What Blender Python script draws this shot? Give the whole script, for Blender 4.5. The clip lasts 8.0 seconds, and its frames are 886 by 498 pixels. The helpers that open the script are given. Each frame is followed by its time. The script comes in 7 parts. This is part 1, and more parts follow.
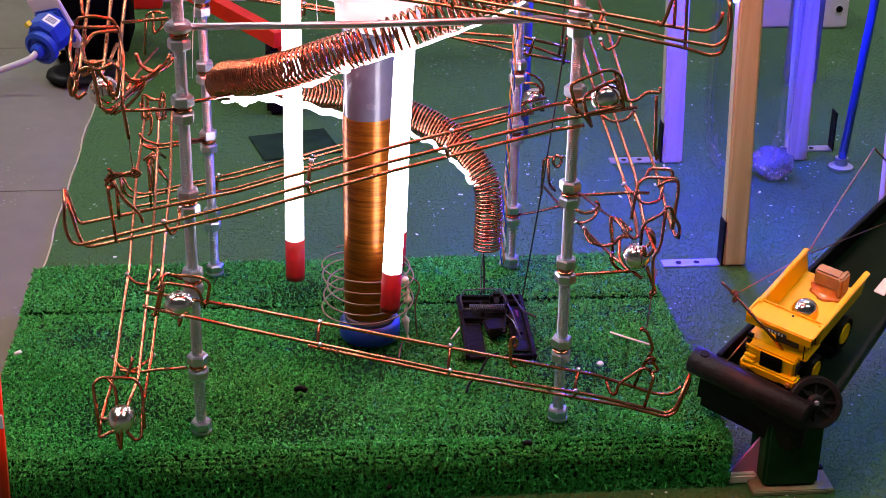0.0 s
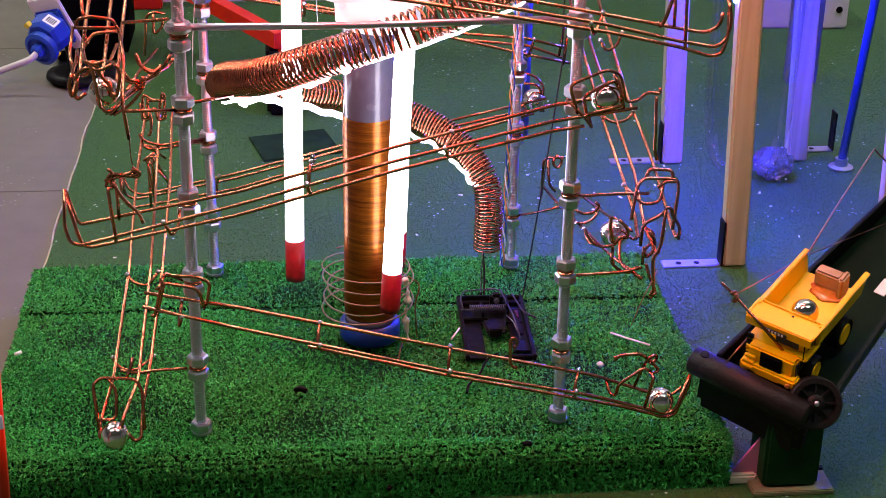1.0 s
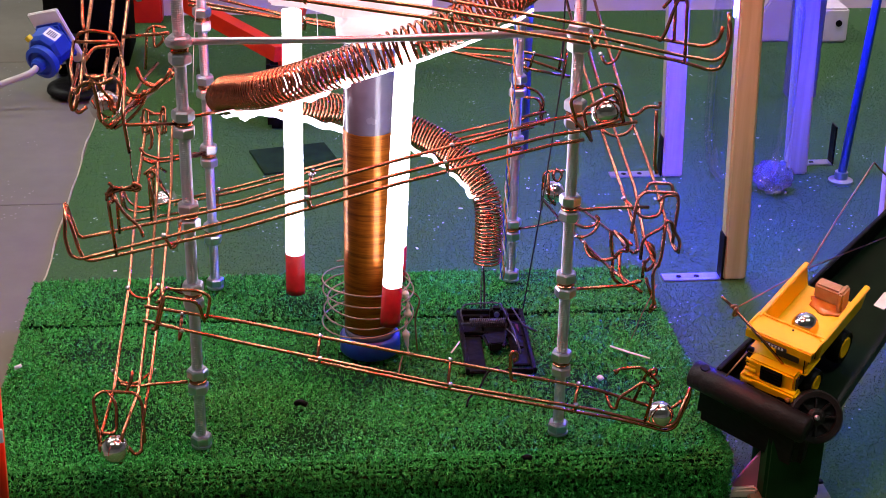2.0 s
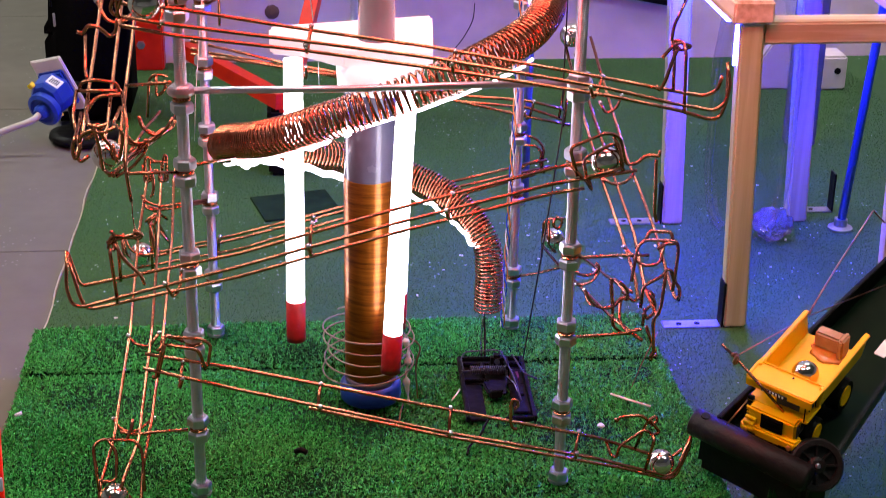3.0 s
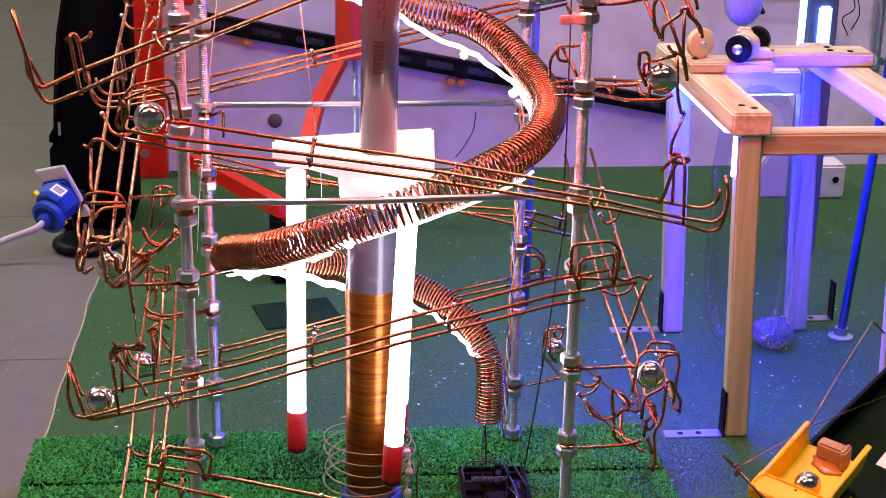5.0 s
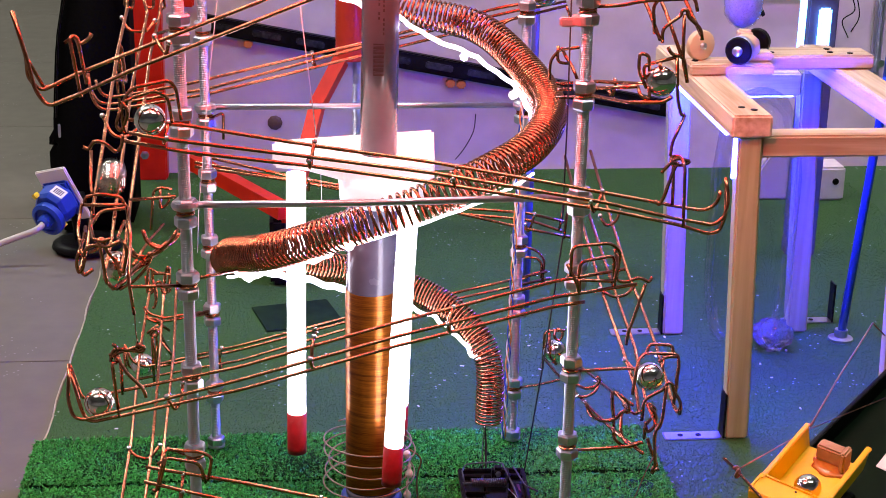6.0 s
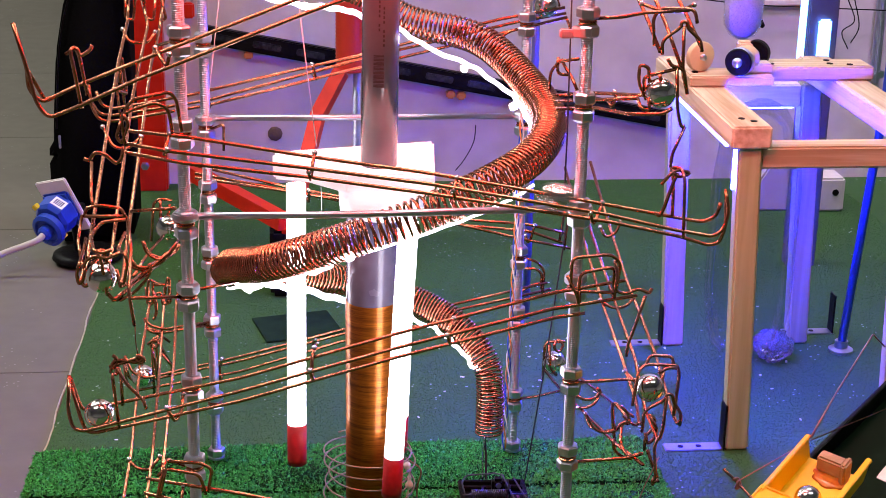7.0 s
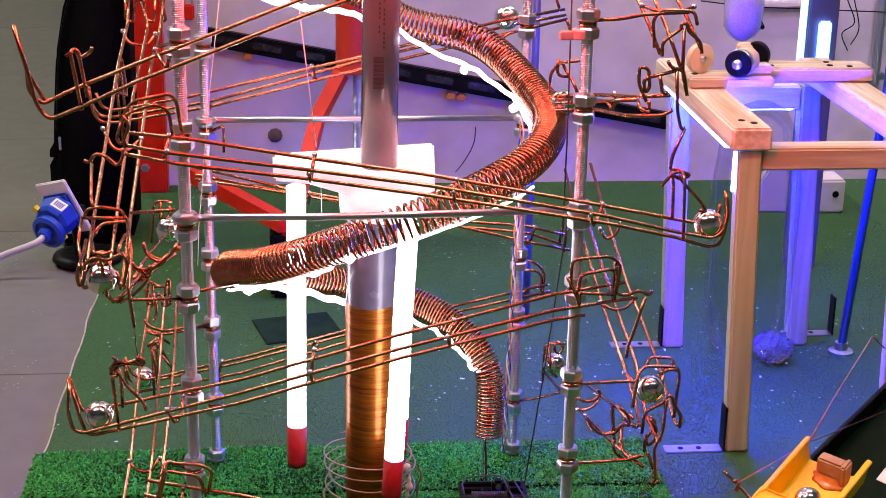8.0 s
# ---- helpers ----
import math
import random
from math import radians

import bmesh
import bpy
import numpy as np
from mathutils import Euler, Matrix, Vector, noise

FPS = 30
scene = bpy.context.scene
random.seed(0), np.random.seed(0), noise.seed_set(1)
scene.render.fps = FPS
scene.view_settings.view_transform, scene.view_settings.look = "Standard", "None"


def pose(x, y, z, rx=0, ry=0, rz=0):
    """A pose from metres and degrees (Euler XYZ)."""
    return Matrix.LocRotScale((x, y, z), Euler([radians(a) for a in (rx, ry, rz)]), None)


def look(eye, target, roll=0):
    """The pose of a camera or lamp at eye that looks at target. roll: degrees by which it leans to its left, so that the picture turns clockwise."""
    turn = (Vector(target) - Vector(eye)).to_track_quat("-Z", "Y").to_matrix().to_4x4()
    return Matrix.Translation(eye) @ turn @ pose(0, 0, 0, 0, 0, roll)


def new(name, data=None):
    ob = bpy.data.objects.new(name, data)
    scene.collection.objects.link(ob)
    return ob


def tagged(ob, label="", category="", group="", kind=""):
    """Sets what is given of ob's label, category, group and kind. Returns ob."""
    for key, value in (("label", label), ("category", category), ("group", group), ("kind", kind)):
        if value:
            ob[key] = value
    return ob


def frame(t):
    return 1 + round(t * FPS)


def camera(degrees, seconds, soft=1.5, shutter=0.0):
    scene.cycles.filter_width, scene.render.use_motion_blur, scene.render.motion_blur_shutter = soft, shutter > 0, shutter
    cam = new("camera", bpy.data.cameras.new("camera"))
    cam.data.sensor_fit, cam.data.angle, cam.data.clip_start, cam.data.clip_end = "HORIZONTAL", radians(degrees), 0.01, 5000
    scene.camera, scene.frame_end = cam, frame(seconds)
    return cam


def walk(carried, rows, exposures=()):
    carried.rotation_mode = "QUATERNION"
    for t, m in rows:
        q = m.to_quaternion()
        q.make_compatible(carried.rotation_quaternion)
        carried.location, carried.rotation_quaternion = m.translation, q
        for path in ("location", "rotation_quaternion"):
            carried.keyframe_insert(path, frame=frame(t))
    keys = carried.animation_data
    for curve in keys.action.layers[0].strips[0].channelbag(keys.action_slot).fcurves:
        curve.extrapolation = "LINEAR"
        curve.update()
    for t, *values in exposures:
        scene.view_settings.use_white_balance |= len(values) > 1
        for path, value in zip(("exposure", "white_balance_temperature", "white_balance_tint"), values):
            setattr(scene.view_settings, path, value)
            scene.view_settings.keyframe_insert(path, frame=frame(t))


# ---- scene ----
# The camera stands on a tripod and tilts up; the head's pivot lifts the lens by a centimetre and a half.
cam = camera(31.76, 8.0, soft=0.7, shutter=0.6)
EYE = (-0.0712, -1.3845, 0.7502)
SHIFT = (-0.0016, -0.0070, 0.0143)
TILTS = [
    (0.0, 0.0000),
    (0.3, 0.0020),
    (1.0, 0.0030),
    (1.3, 0.0100),
    (1.7, 0.0400),
    (2.1, 0.0920),
    (2.5, 0.1824),
    (3.0, 0.3314),
    (3.5, 0.5462),
    (4.0, 0.7830),
    (4.5, 0.9038),
    (5.3, 0.9214),
    (6.0, 0.9308),
    (6.5, 0.9723),
    (7.0, 0.9907),
    (7.5, 0.9955),
    (8.0, 1.0000),
]
walk(cam, [(t, pose(EYE[0] + SHIFT[0] * u, EYE[1] + SHIFT[1] * u, EYE[2] + SHIFT[2] * u,
                    90 - 25.146 + 6.473 * u, 0, -5.842 + 0.175 * u) @ pose(0, 0, 0, 0, 0, 1.0 + 0.04 * u)) for t, u in TILTS])


# ---- light ----
world = bpy.data.worlds.new("hall")
scene.world = world
world.use_nodes = True
world.node_tree.nodes["Background"].inputs[0].default_value = (0.75, 0.8, 0.9, 1)
world.node_tree.nodes["Background"].inputs[1].default_value = 0.07
scene.view_settings.exposure = -0.08


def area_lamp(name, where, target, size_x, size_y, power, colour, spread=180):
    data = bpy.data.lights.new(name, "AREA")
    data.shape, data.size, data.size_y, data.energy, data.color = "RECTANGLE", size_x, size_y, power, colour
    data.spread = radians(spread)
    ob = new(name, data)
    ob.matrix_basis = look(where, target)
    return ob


# The two stronger lamps at x -2.4 are added to brighten the left floor.
for px, py in ((-1.1, -0.9), (1.0, -0.9), (-1.1, 1.0), (1.0, 1.0), (-2.4, 1.0), (-2.4, 3.2)):
    area_lamp("ceiling_lamp", (px, py, 2.68), (px, py + 0.001, 0), 1.2, 0.3, (70 if py > 2 else 40) if px < -2 else 20, (0.98, 1.0, 0.91))
# Red light from above, guessed as two unseen lamps without fixtures.
area_lamp("red_fill_lamp", (0.20, -0.06, 0.80), (0.15, 0.0, 0.35), 0.08, 0.24, 4.6, (1.0, 0.025, 0.02))
area_lamp("red_fill_lamp", (-0.12, -0.24, 0.82), (-0.06, 0.0, 0.35), 0.24, 0.08, 5.2, (1.0, 0.025, 0.02))
# Unseen lamp, added to tint the wall behind the stand violet.
area_lamp("violet_fill_lamp", (0.95, 0.88, 1.25), (0.92, 1.42, 0.20), 0.30, 0.12, 4.4, (0.72, 0.38, 1.0), 115)


# ---- materials ----
class Mat:
    """A principled material with noise-driven colour, roughness and bump."""

    def __init__(self, name, colour, rough=0.5, metal=0.0, second=None, scale=40.0, bump=0.0, bump_scale=None,
                 spread=0.5, glow=None, glow_strength=0.0, coat=0.0, transmission=0.0, rough_var=0.12, stretch=None, ior=1.45, spec=0.5, placed=False):
        self.m = bpy.data.materials.new(name)
        self.m.use_nodes = True
        self.t = self.m.node_tree
        self.b = self.t.nodes["Principled BSDF"]
        b = self.b
        b.inputs["Roughness"].default_value = rough
        b.inputs["Metallic"].default_value = metal
        b.inputs["Base Color"].default_value = (*colour, 1)
        b.inputs["Coat Weight"].default_value = coat
        b.inputs["Transmission Weight"].default_value = transmission
        b.inputs["IOR"].default_value = ior
        b.inputs["Specular IOR Level"].default_value = spec
        if glow:
            b.inputs["Emission Color"].default_value = (*glow, 1)
            b.inputs["Emission Strength"].default_value = glow_strength
        n, l = self.t.nodes, self.t.links
        co = n.new("ShaderNodeTexCoord")
        # laid pieces share one mesh, so their grain follows the place
        src = n.new("ShaderNodeNewGeometry").outputs["Position"] if placed else co.outputs["Object"]
        if stretch:
            mp = n.new("ShaderNodeMapping")
            mp.inputs["Scale"].default_value = stretch
            l.new(src, mp.inputs["Vector"])
            src = mp.outputs["Vector"]
        self.src = src
        if second:
            fine, broad = n.new("ShaderNodeTexNoise"), n.new("ShaderNodeTexNoise")
            fine.inputs["Scale"].default_value, broad.inputs["Scale"].default_value = scale, scale * 0.13
            fine.inputs["Detail"].default_value = broad.inputs["Detail"].default_value = 5
            l.new(src, fine.inputs["Vector"]), l.new(src, broad.inputs["Vector"])
            add = n.new("ShaderNodeMath")
            add.operation = "ADD"
            l.new(fine.outputs["Fac"], add.inputs[0]), l.new(broad.outputs["Fac"], add.inputs[1])
            ramp = n.new("ShaderNodeMapRange")
            ramp.inputs["From Min"].default_value, ramp.inputs["From Max"].default_value = 1 - spread * 0.5, 1 + spread * 0.5
            l.new(add.outputs[0], ramp.inputs["Value"])
            mix = n.new("ShaderNodeMix")
            mix.data_type = "RGBA"
            mix.inputs[6].default_value, mix.inputs[7].default_value = (*colour, 1), (*second, 1)
            l.new(ramp.outputs["Result"], mix.inputs[0])
            l.new(mix.outputs[2], b.inputs["Base Color"])
            self.mix = mix
            rr = n.new("ShaderNodeMapRange")
            rr.inputs["To Min"].default_value, rr.inputs["To Max"].default_value = max(0.02, rough - rough_var), min(1, rough + rough_var)
            l.new(broad.outputs["Fac"], rr.inputs["Value"])
            l.new(rr.outputs["Result"], b.inputs["Roughness"])
        if bump:
            bn = n.new("ShaderNodeTexNoise")
            bn.inputs["Scale"].default_value, bn.inputs["Detail"].default_value = bump_scale or scale, 4
            l.new(src, bn.inputs["Vector"])
            bp = n.new("ShaderNodeBump")
            bp.inputs["Strength"].default_value, bp.inputs["Distance"].default_value = bump, 0.002
            l.new(bn.outputs["Fac"], bp.inputs["Height"])
            l.new(bp.outputs["Normal"], b.inputs["Normal"])


def clear_material():
    """Thin clear plastic: nearly all light goes straight through, with gloss towards the edges."""
    m = bpy.data.materials.new("clear_plastic")
    m.use_nodes = True
    n, l = m.node_tree.nodes, m.node_tree.links
    clear, gloss, mix, fres = n.new("ShaderNodeBsdfTransparent"), n.new("ShaderNodeBsdfGlossy"), n.new("ShaderNodeMixShader"), n.new("ShaderNodeFresnel")
    clear.inputs["Color"].default_value = (0.93, 0.92, 0.98, 1)
    gloss.inputs["Roughness"].default_value = 0.12
    fres.inputs["IOR"].default_value = 1.42
    weak = n.new("ShaderNodeMath")
    weak.operation, weak.inputs[1].default_value = "MULTIPLY", 0.30
    l.new(fres.outputs["Fac"], weak.inputs[0])
    l.new(weak.outputs[0], mix.inputs[0]), l.new(clear.outputs[0], mix.inputs[1]), l.new(gloss.outputs[0], mix.inputs[2])
    l.new(mix.outputs[0], n["Material Output"].inputs["Surface"])
    return m


COPPER = Mat("copper_wire", (0.66, 0.245, 0.130), 0.20, 1.0, (0.27, 0.102, 0.056), 90, spread=0.7, rough_var=0.08).m
COPPER_DARK = Mat("aged_copper", (0.50, 0.23, 0.12), 0.34, 1.0, (0.24, 0.11, 0.06), 90, spread=0.7).m
SOLDER = Mat("solder", (0.72, 0.72, 0.72), 0.25, 1.0, (0.5, 0.48, 0.46), 300, bump=0.3).m
ZINC = Mat("zinc_steel", (0.60, 0.62, 0.73), 0.33, 1.0, (0.47, 0.49, 0.58), 60, spread=0.9, rough_var=0.06).m
CHROME = Mat("polished_steel", (0.83, 0.82, 0.80), 0.05, 1.0, (0.74, 0.73, 0.71), 60, rough_var=0.03).m
ENAMEL = Mat("enamelled_wire", (0.52, 0.150, 0.012), 0.36, 0.7, (0.17, 0.042, 0.004), 150, stretch=(0.4, 0.4, 12), coat=0.2, spread=0.5).m
TURF = Mat("turf_backing", (0.006, 0.034, 0.010), 0.9, 0, (0.003, 0.018, 0.006), 160, bump=0.6, spec=0.1).m
WALL = Mat("grey_wall_paint", (0.66, 0.63, 0.61), 0.7, 0, (0.50, 0.475, 0.46), 14, bump=0.3, bump_scale=45).m
HALL = Mat("hall_paint", (0.52, 0.51, 0.51), 0.8, 0, (0.42, 0.41, 0.41), 6).m
# Post wood tinted greener: the greenish light on it is in the colour.
WOOD_GREEN_LIGHT = Mat("pine_wood_green_light", (0.50, 0.52, 0.31), 0.6, 0, (0.29, 0.285, 0.13), 100, stretch=(1, 1, 0.05), bump=0.4, spread=0.6).m
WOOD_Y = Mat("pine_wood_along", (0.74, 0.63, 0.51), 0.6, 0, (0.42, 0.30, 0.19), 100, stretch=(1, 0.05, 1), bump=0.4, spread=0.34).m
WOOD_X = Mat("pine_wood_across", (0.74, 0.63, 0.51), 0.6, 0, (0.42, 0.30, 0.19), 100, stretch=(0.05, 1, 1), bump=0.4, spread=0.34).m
BLACK = Mat("black_plastic", (0.003, 0.003, 0.0032), 0.42, 0, (0.007, 0.007, 0.007), 70, bump=0.45, spec=0.08).m
BLACK_CLOTH = Mat("black_cloth", (0.0012, 0.0012, 0.0013), 0.8, 0, (0.0022, 0.0022, 0.0023), 200, bump=0.4, spec=0.04).m
YELLOW = Mat("yellow_plastic", (0.93, 0.55, 0.002), 0.36, 0, (0.85, 0.44, 0.002), 40, spread=0.8, spec=0.3).m
RED_PAINT = Mat("red_paint", (0.66, 0.026, 0.006), 0.38, 0, (0.46, 0.015, 0.005), 30, bump=0.1, spec=0.3).m
RED_TAPE = Mat("red_tape", (0.40, 0.008, 0.016), 0.45, 0, (0.28, 0.006, 0.010), 150, bump=0.3).m
BLUE = Mat("blue_plastic", (0.015, 0.06, 0.42), 0.38, 0, (0.012, 0.045, 0.34), 60).m
PVC = Mat("grey_pvc", (0.135, 0.15, 0.20), 0.24, 0, (0.11, 0.125, 0.17), 50, coat=0.3).m
LOWER_PVC = Mat("dark_grey_pvc", (0.085, 0.082, 0.12), 0.25, 0, (0.065, 0.062, 0.095), 70, coat=0.3).m
# Weak emission added so the tube-lit foam burns out white.
FOAM_ADDED_GLOW = Mat("white_foam_added_glow", (0.88, 0.88, 0.88), 0.7, 0, (0.80, 0.80, 0.82), 120, bump=0.3, glow=(0.95, 0.90, 1.0), glow_strength=0.5).m
WHITE = Mat("white_plastic", (0.78, 0.78, 0.78), 0.4, 0, (0.70, 0.70, 0.70), 40).m
INK = Mat("black_ink", (0.03, 0.03, 0.035), 0.6).m
THREAD = Mat("thread", (0.75, 0.72, 0.72), 0.7).m
DARK_THREAD = Mat("dark_thread", (0.02, 0.015, 0.015), 0.7).m
RED_PLASTIC = Mat("red_plastic", (0.6, 0.02, 0.015), 0.35).m
TUBE_GLOW = Mat("lit_tube", (0.9, 0.9, 0.9), 0.4, glow=(0.92, 0.88, 1.0), glow_strength=11.0).m
LED_GLOW = Mat("white_led_strip", (0.9, 0.9, 0.9), 0.4, glow=(0.86, 0.78, 1.0), glow_strength=10.0).m
BLUE_GLOW = Mat("blue_led_strip", (0.5, 0.6, 0.9), 0.4, glow=(0.011, 0.016, 1.0), glow_strength=1050.0).m
CYAN_GLOW = Mat("bright_blue_led", (0.6, 0.8, 0.95), 0.4, glow=(0.10, 0.30, 1.0), glow_strength=8.0).m
PANEL_GLOW = Mat("ceiling_panel", (0.9, 0.9, 0.9), 0.5, glow=(0.95, 0.98, 1.0), glow_strength=6.0).m
GLASS = clear_material()
SAND = Mat("white_sand", (0.78, 0.76, 0.74), 0.9, 0, (0.62, 0.60, 0.58), 260, bump=0.4).m
PAPER = Mat("paper_label", (0.75, 0.75, 0.75), 0.6).m
PINK = Mat("pink_card", (0.75, 0.25, 0.42), 0.7, 0, (0.68, 0.2, 0.36), 60).m
PURPLE_CLAMP = Mat("pink_nylon", (0.75, 0.35, 0.38), 0.4).m
GREEN_BLOCK = Mat("dark_green_paint", (0.003, 0.022, 0.005), 0.6, 0, (0.008, 0.050, 0.012), 40, bump=0.4, spec=0.15).m
HOT_GLUE = Mat("hot_glue", (0.75, 0.68, 0.55), 0.25, coat=0.3).m
ORANGE = Mat("orange_plastic", (0.55, 0.22, 0.05), 0.4).m
RED_DUCT = Mat("red_ribbed_duct", (0.55, 0.05, 0.02), 0.4).m


def floor_material(name, colour, second, scale, bump, fleck, placed=False):
    """Short pile or stone: fine grain, broad stains and a scatter of pale flecks."""
    mat = Mat(name, colour, 0.8, 0, second, scale, bump=bump, spread=0.8, placed=placed)
    n, l = mat.t.nodes, mat.t.links
    v = n.new("ShaderNodeTexVoronoi")
    v.inputs["Scale"].default_value = 110
    l.new(mat.src, v.inputs["Vector"])
    m = n.new("ShaderNodeMath")
    m.operation, m.inputs[1].default_value = "LESS_THAN", 0.16
    l.new(v.outputs["Distance"], m.inputs[0])
    patch = n.new("ShaderNodeTexNoise")
    patch.inputs["Scale"].default_value = 14
    l.new(mat.src, patch.inputs["Vector"])
    th = n.new("ShaderNodeMath")
    th.operation, th.inputs[1].default_value = "GREATER_THAN", 0.60
    l.new(patch.outputs["Fac"], th.inputs[0])
    mul = n.new("ShaderNodeMath")
    mul.operation = "MULTIPLY"
    l.new(m.outputs[0], mul.inputs[0]), l.new(th.outputs[0], mul.inputs[1])
    mx = n.new("ShaderNodeMix")
    mx.data_type = "RGBA"
    mx.inputs[7].default_value = (*fleck, 1)
    l.new(mat.mix.outputs[2], mx.inputs[6]), l.new(mul.outputs[0], mx.inputs[0])
    l.new(mx.outputs[2], mat.b.inputs["Base Color"])
    return mat.m


CARPET = floor_material("green_carpet", (0.018, 0.072, 0.011), (0.028, 0.092, 0.016), 230, 0.4, (0.30, 0.38, 0.36))
TILE = floor_material("grey_floor_tile", (0.104, 0.093, 0.076), (0.134, 0.121, 0.100), 30, 0.15, (0.20, 0.19, 0.175), True)


def blade_material():
    m = Mat("turf_blades", (0.016, 0.125, 0.030), 0.45, spec=0.14)
    n, l = m.t.nodes, m.t.links
    g = n.new("ShaderNodeNewGeometry")
    ramp = n.new("ShaderNodeValToRGB")
    ramp.color_ramp.elements[0].color, ramp.color_ramp.elements[1].color = (0.004, 0.055, 0.008, 1), (0.090, 0.58, 0.110, 1)
    l.new(g.outputs["Random Per Island"], ramp.inputs[0])
    l.new(ramp.outputs["Color"], m.b.inputs["Base Color"])
    return m.m


BLADES = blade_material()
RUBBER = Mat("worn_black_rubber", (0.004, 0.004, 0.004), 0.5, 0, (0.011, 0.0105, 0.010), 55, bump=0.7, bump_scale=90, spec=0.22, spread=0.8).m


# ---- building tools ----
def mesh_object(name, verts, faces, material, parent=None, smooth=False, label=""):
    me = bpy.data.meshes.new(name)
    me.from_pydata([tuple(map(float, v)) for v in verts], [], faces)
    me.update()
    if smooth:
        me.polygons.foreach_set("use_smooth", [True] * len(me.polygons))
    me.materials.append(material)
    ob = new(name, me)
    if parent:
        ob.parent = parent
    if label:
        ob["label"] = label
    return ob


def part(name, bm, material, parent=None, label="", smooth=False):
    me = bpy.data.meshes.new(name)
    if smooth:
        for f in bm.faces:
            f.smooth = True
    bm.to_mesh(me)
    bm.free()
    me.materials.append(material)
    ob = new(name, me)
    if parent:
        ob.parent = parent
    if label:
        ob["label"] = label
    return ob


def thing(name, label, category, group="", where=(0, 0, 0), kind=""):
    ob = new(name)
    ob.location = where
    ob.empty_display_size = 0.02
    return tagged(ob, label, category, group, kind)


def rounded(points, radius=0.006, steps=4):
    """A polyline with its corners bent round, as a wire is."""
    p = [Vector(q) for q in points]
    out = [p[0]]
    for a, b, c in zip(p, p[1:], p[2:]):
        u, v = a - b, c - b
        r = min(radius, u.length * 0.45, v.length * 0.45)
        s, e = b + u.normalized() * r, b + v.normalized() * r
        for i in range(steps + 1):
            k = i / steps
            out.append(s * (1 - k) ** 2 + b * 2 * k * (1 - k) + e * k * k)
    out.append(p[-1])
    return out


def smooth_path(points, steps=8):
    """A Catmull-Rom curve through the points."""
    p = [Vector(q) for q in points]
    p = [p[0] * 2 - p[1]] + p + [p[-1] * 2 - p[-2]]
    out = []
    for a, b, c, d in zip(p, p[1:], p[2:], p[3:]):
        for i in range(steps):
            t = i / steps
            out.append(0.5 * ((2 * b) + (c - a) * t + (2 * a - 5 * b + 4 * c - d) * t * t + (3 * b - a - 3 * c + d) * t ** 3))
    out.append(p[-2])
    return out


def sweep(path, radius, sides=8, wobble=0.0):
    """Verts and faces of a round bar along a path."""
    path = [Vector(q) for q in path]
    clean = [path[0]]
    for q in path[1:]:
        if (q - clean[-1]).length > 1e-5:
            clean.append(q)
    path = clean
    verts, faces = [], []
    up = None
    for i, q in enumerate(path):
        d = (path[min(i + 1, len(path) - 1)] - path[max(i - 1, 0)]).normalized()
        if up is None:
            up = d.orthogonal().normalized()
        up = (up - d * up.dot(d))
        up = up.normalized() if up.length > 1e-6 else d.orthogonal().normalized()
        side = d.cross(up)
        r = radius(i / max(1, len(path) - 1)) if callable(radius) else radius
        for k in range(sides):
            a = 2 * math.pi * k / sides
            verts.append(q + (up * math.cos(a) + side * math.sin(a)) * r)
        if i:
            o = (i - 1) * sides
            for k in range(sides):
                faces.append((o + k, o + (k + 1) % sides, o + sides + (k + 1) % sides, o + sides + k))
    faces.append(tuple(reversed(range(sides))))
    faces.append(tuple(range(len(verts) - sides, len(verts))))
    return verts, faces


def wire(name, points, parent, r=0.0013, material=None, bend=0.006, smooth=False, sides=8, label=""):
    path = smooth_path(points) if smooth else rounded(points, bend)
    v, f = sweep(path, r, sides)
    return mesh_object(name, v, f, material or COPPER, parent, True, label)


def box_bm(x0, x1, y0, y1, z0, z1, bevel=0.0015, segments=2):
    bm = bmesh.new()
    bmesh.ops.create_cube(bm, size=1)
    for v in bm.verts:
        v.co = Vector((x0 + (v.co.x + 0.5) * (x1 - x0), y0 + (v.co.y + 0.5) * (y1 - y0), z0 + (v.co.z + 0.5) * (z1 - z0)))
    if bevel:
        bmesh.ops.bevel(bm, geom=bm.edges[:], offset=bevel, segments=segments, affect="EDGES")
    return bm


def lathe_bm(profile, sides=32, m=None, closed=True):
    """A turned body from (radius, height) pairs."""
    bm = bmesh.new()
    rings = []
    for r, z in profile:
        rings.append([bm.verts.new((r * math.cos(2 * math.pi * k / sides), r * math.sin(2 * math.pi * k / sides), z)) for k in range(sides)])
    for a, b in zip(rings, rings[1:]):
        for k in range(sides):
            bm.faces.new((a[k], a[(k + 1) % sides], b[(k + 1) % sides], b[k]))
    if closed:
        bm.faces.new(reversed(rings[0]))
        bm.faces.new(rings[-1])
    if m is not None:
        bm.transform(m)
    return bm


def prism_bm(outline, z0, z1, bevel=0.002, m=None):
    bm = bmesh.new()
    lo = [bm.verts.new((x, y, z0)) for x, y in outline]
    hi = [bm.verts.new((x, y, z1)) for x, y in outline]
    bm.faces.new(reversed(lo))
    bm.faces.new(hi)
    n = len(lo)
    for k in range(n):
        bm.faces.new((lo[k], lo[(k + 1) % n], hi[(k + 1) % n], hi[k]))
    bmesh.ops.recalc_face_normals(bm, faces=bm.faces[:])
    if bevel:
        bmesh.ops.bevel(bm, geom=bm.edges[:], offset=bevel, segments=2, affect="EDGES")
    if m is not None:
        bm.transform(m)
    return bm


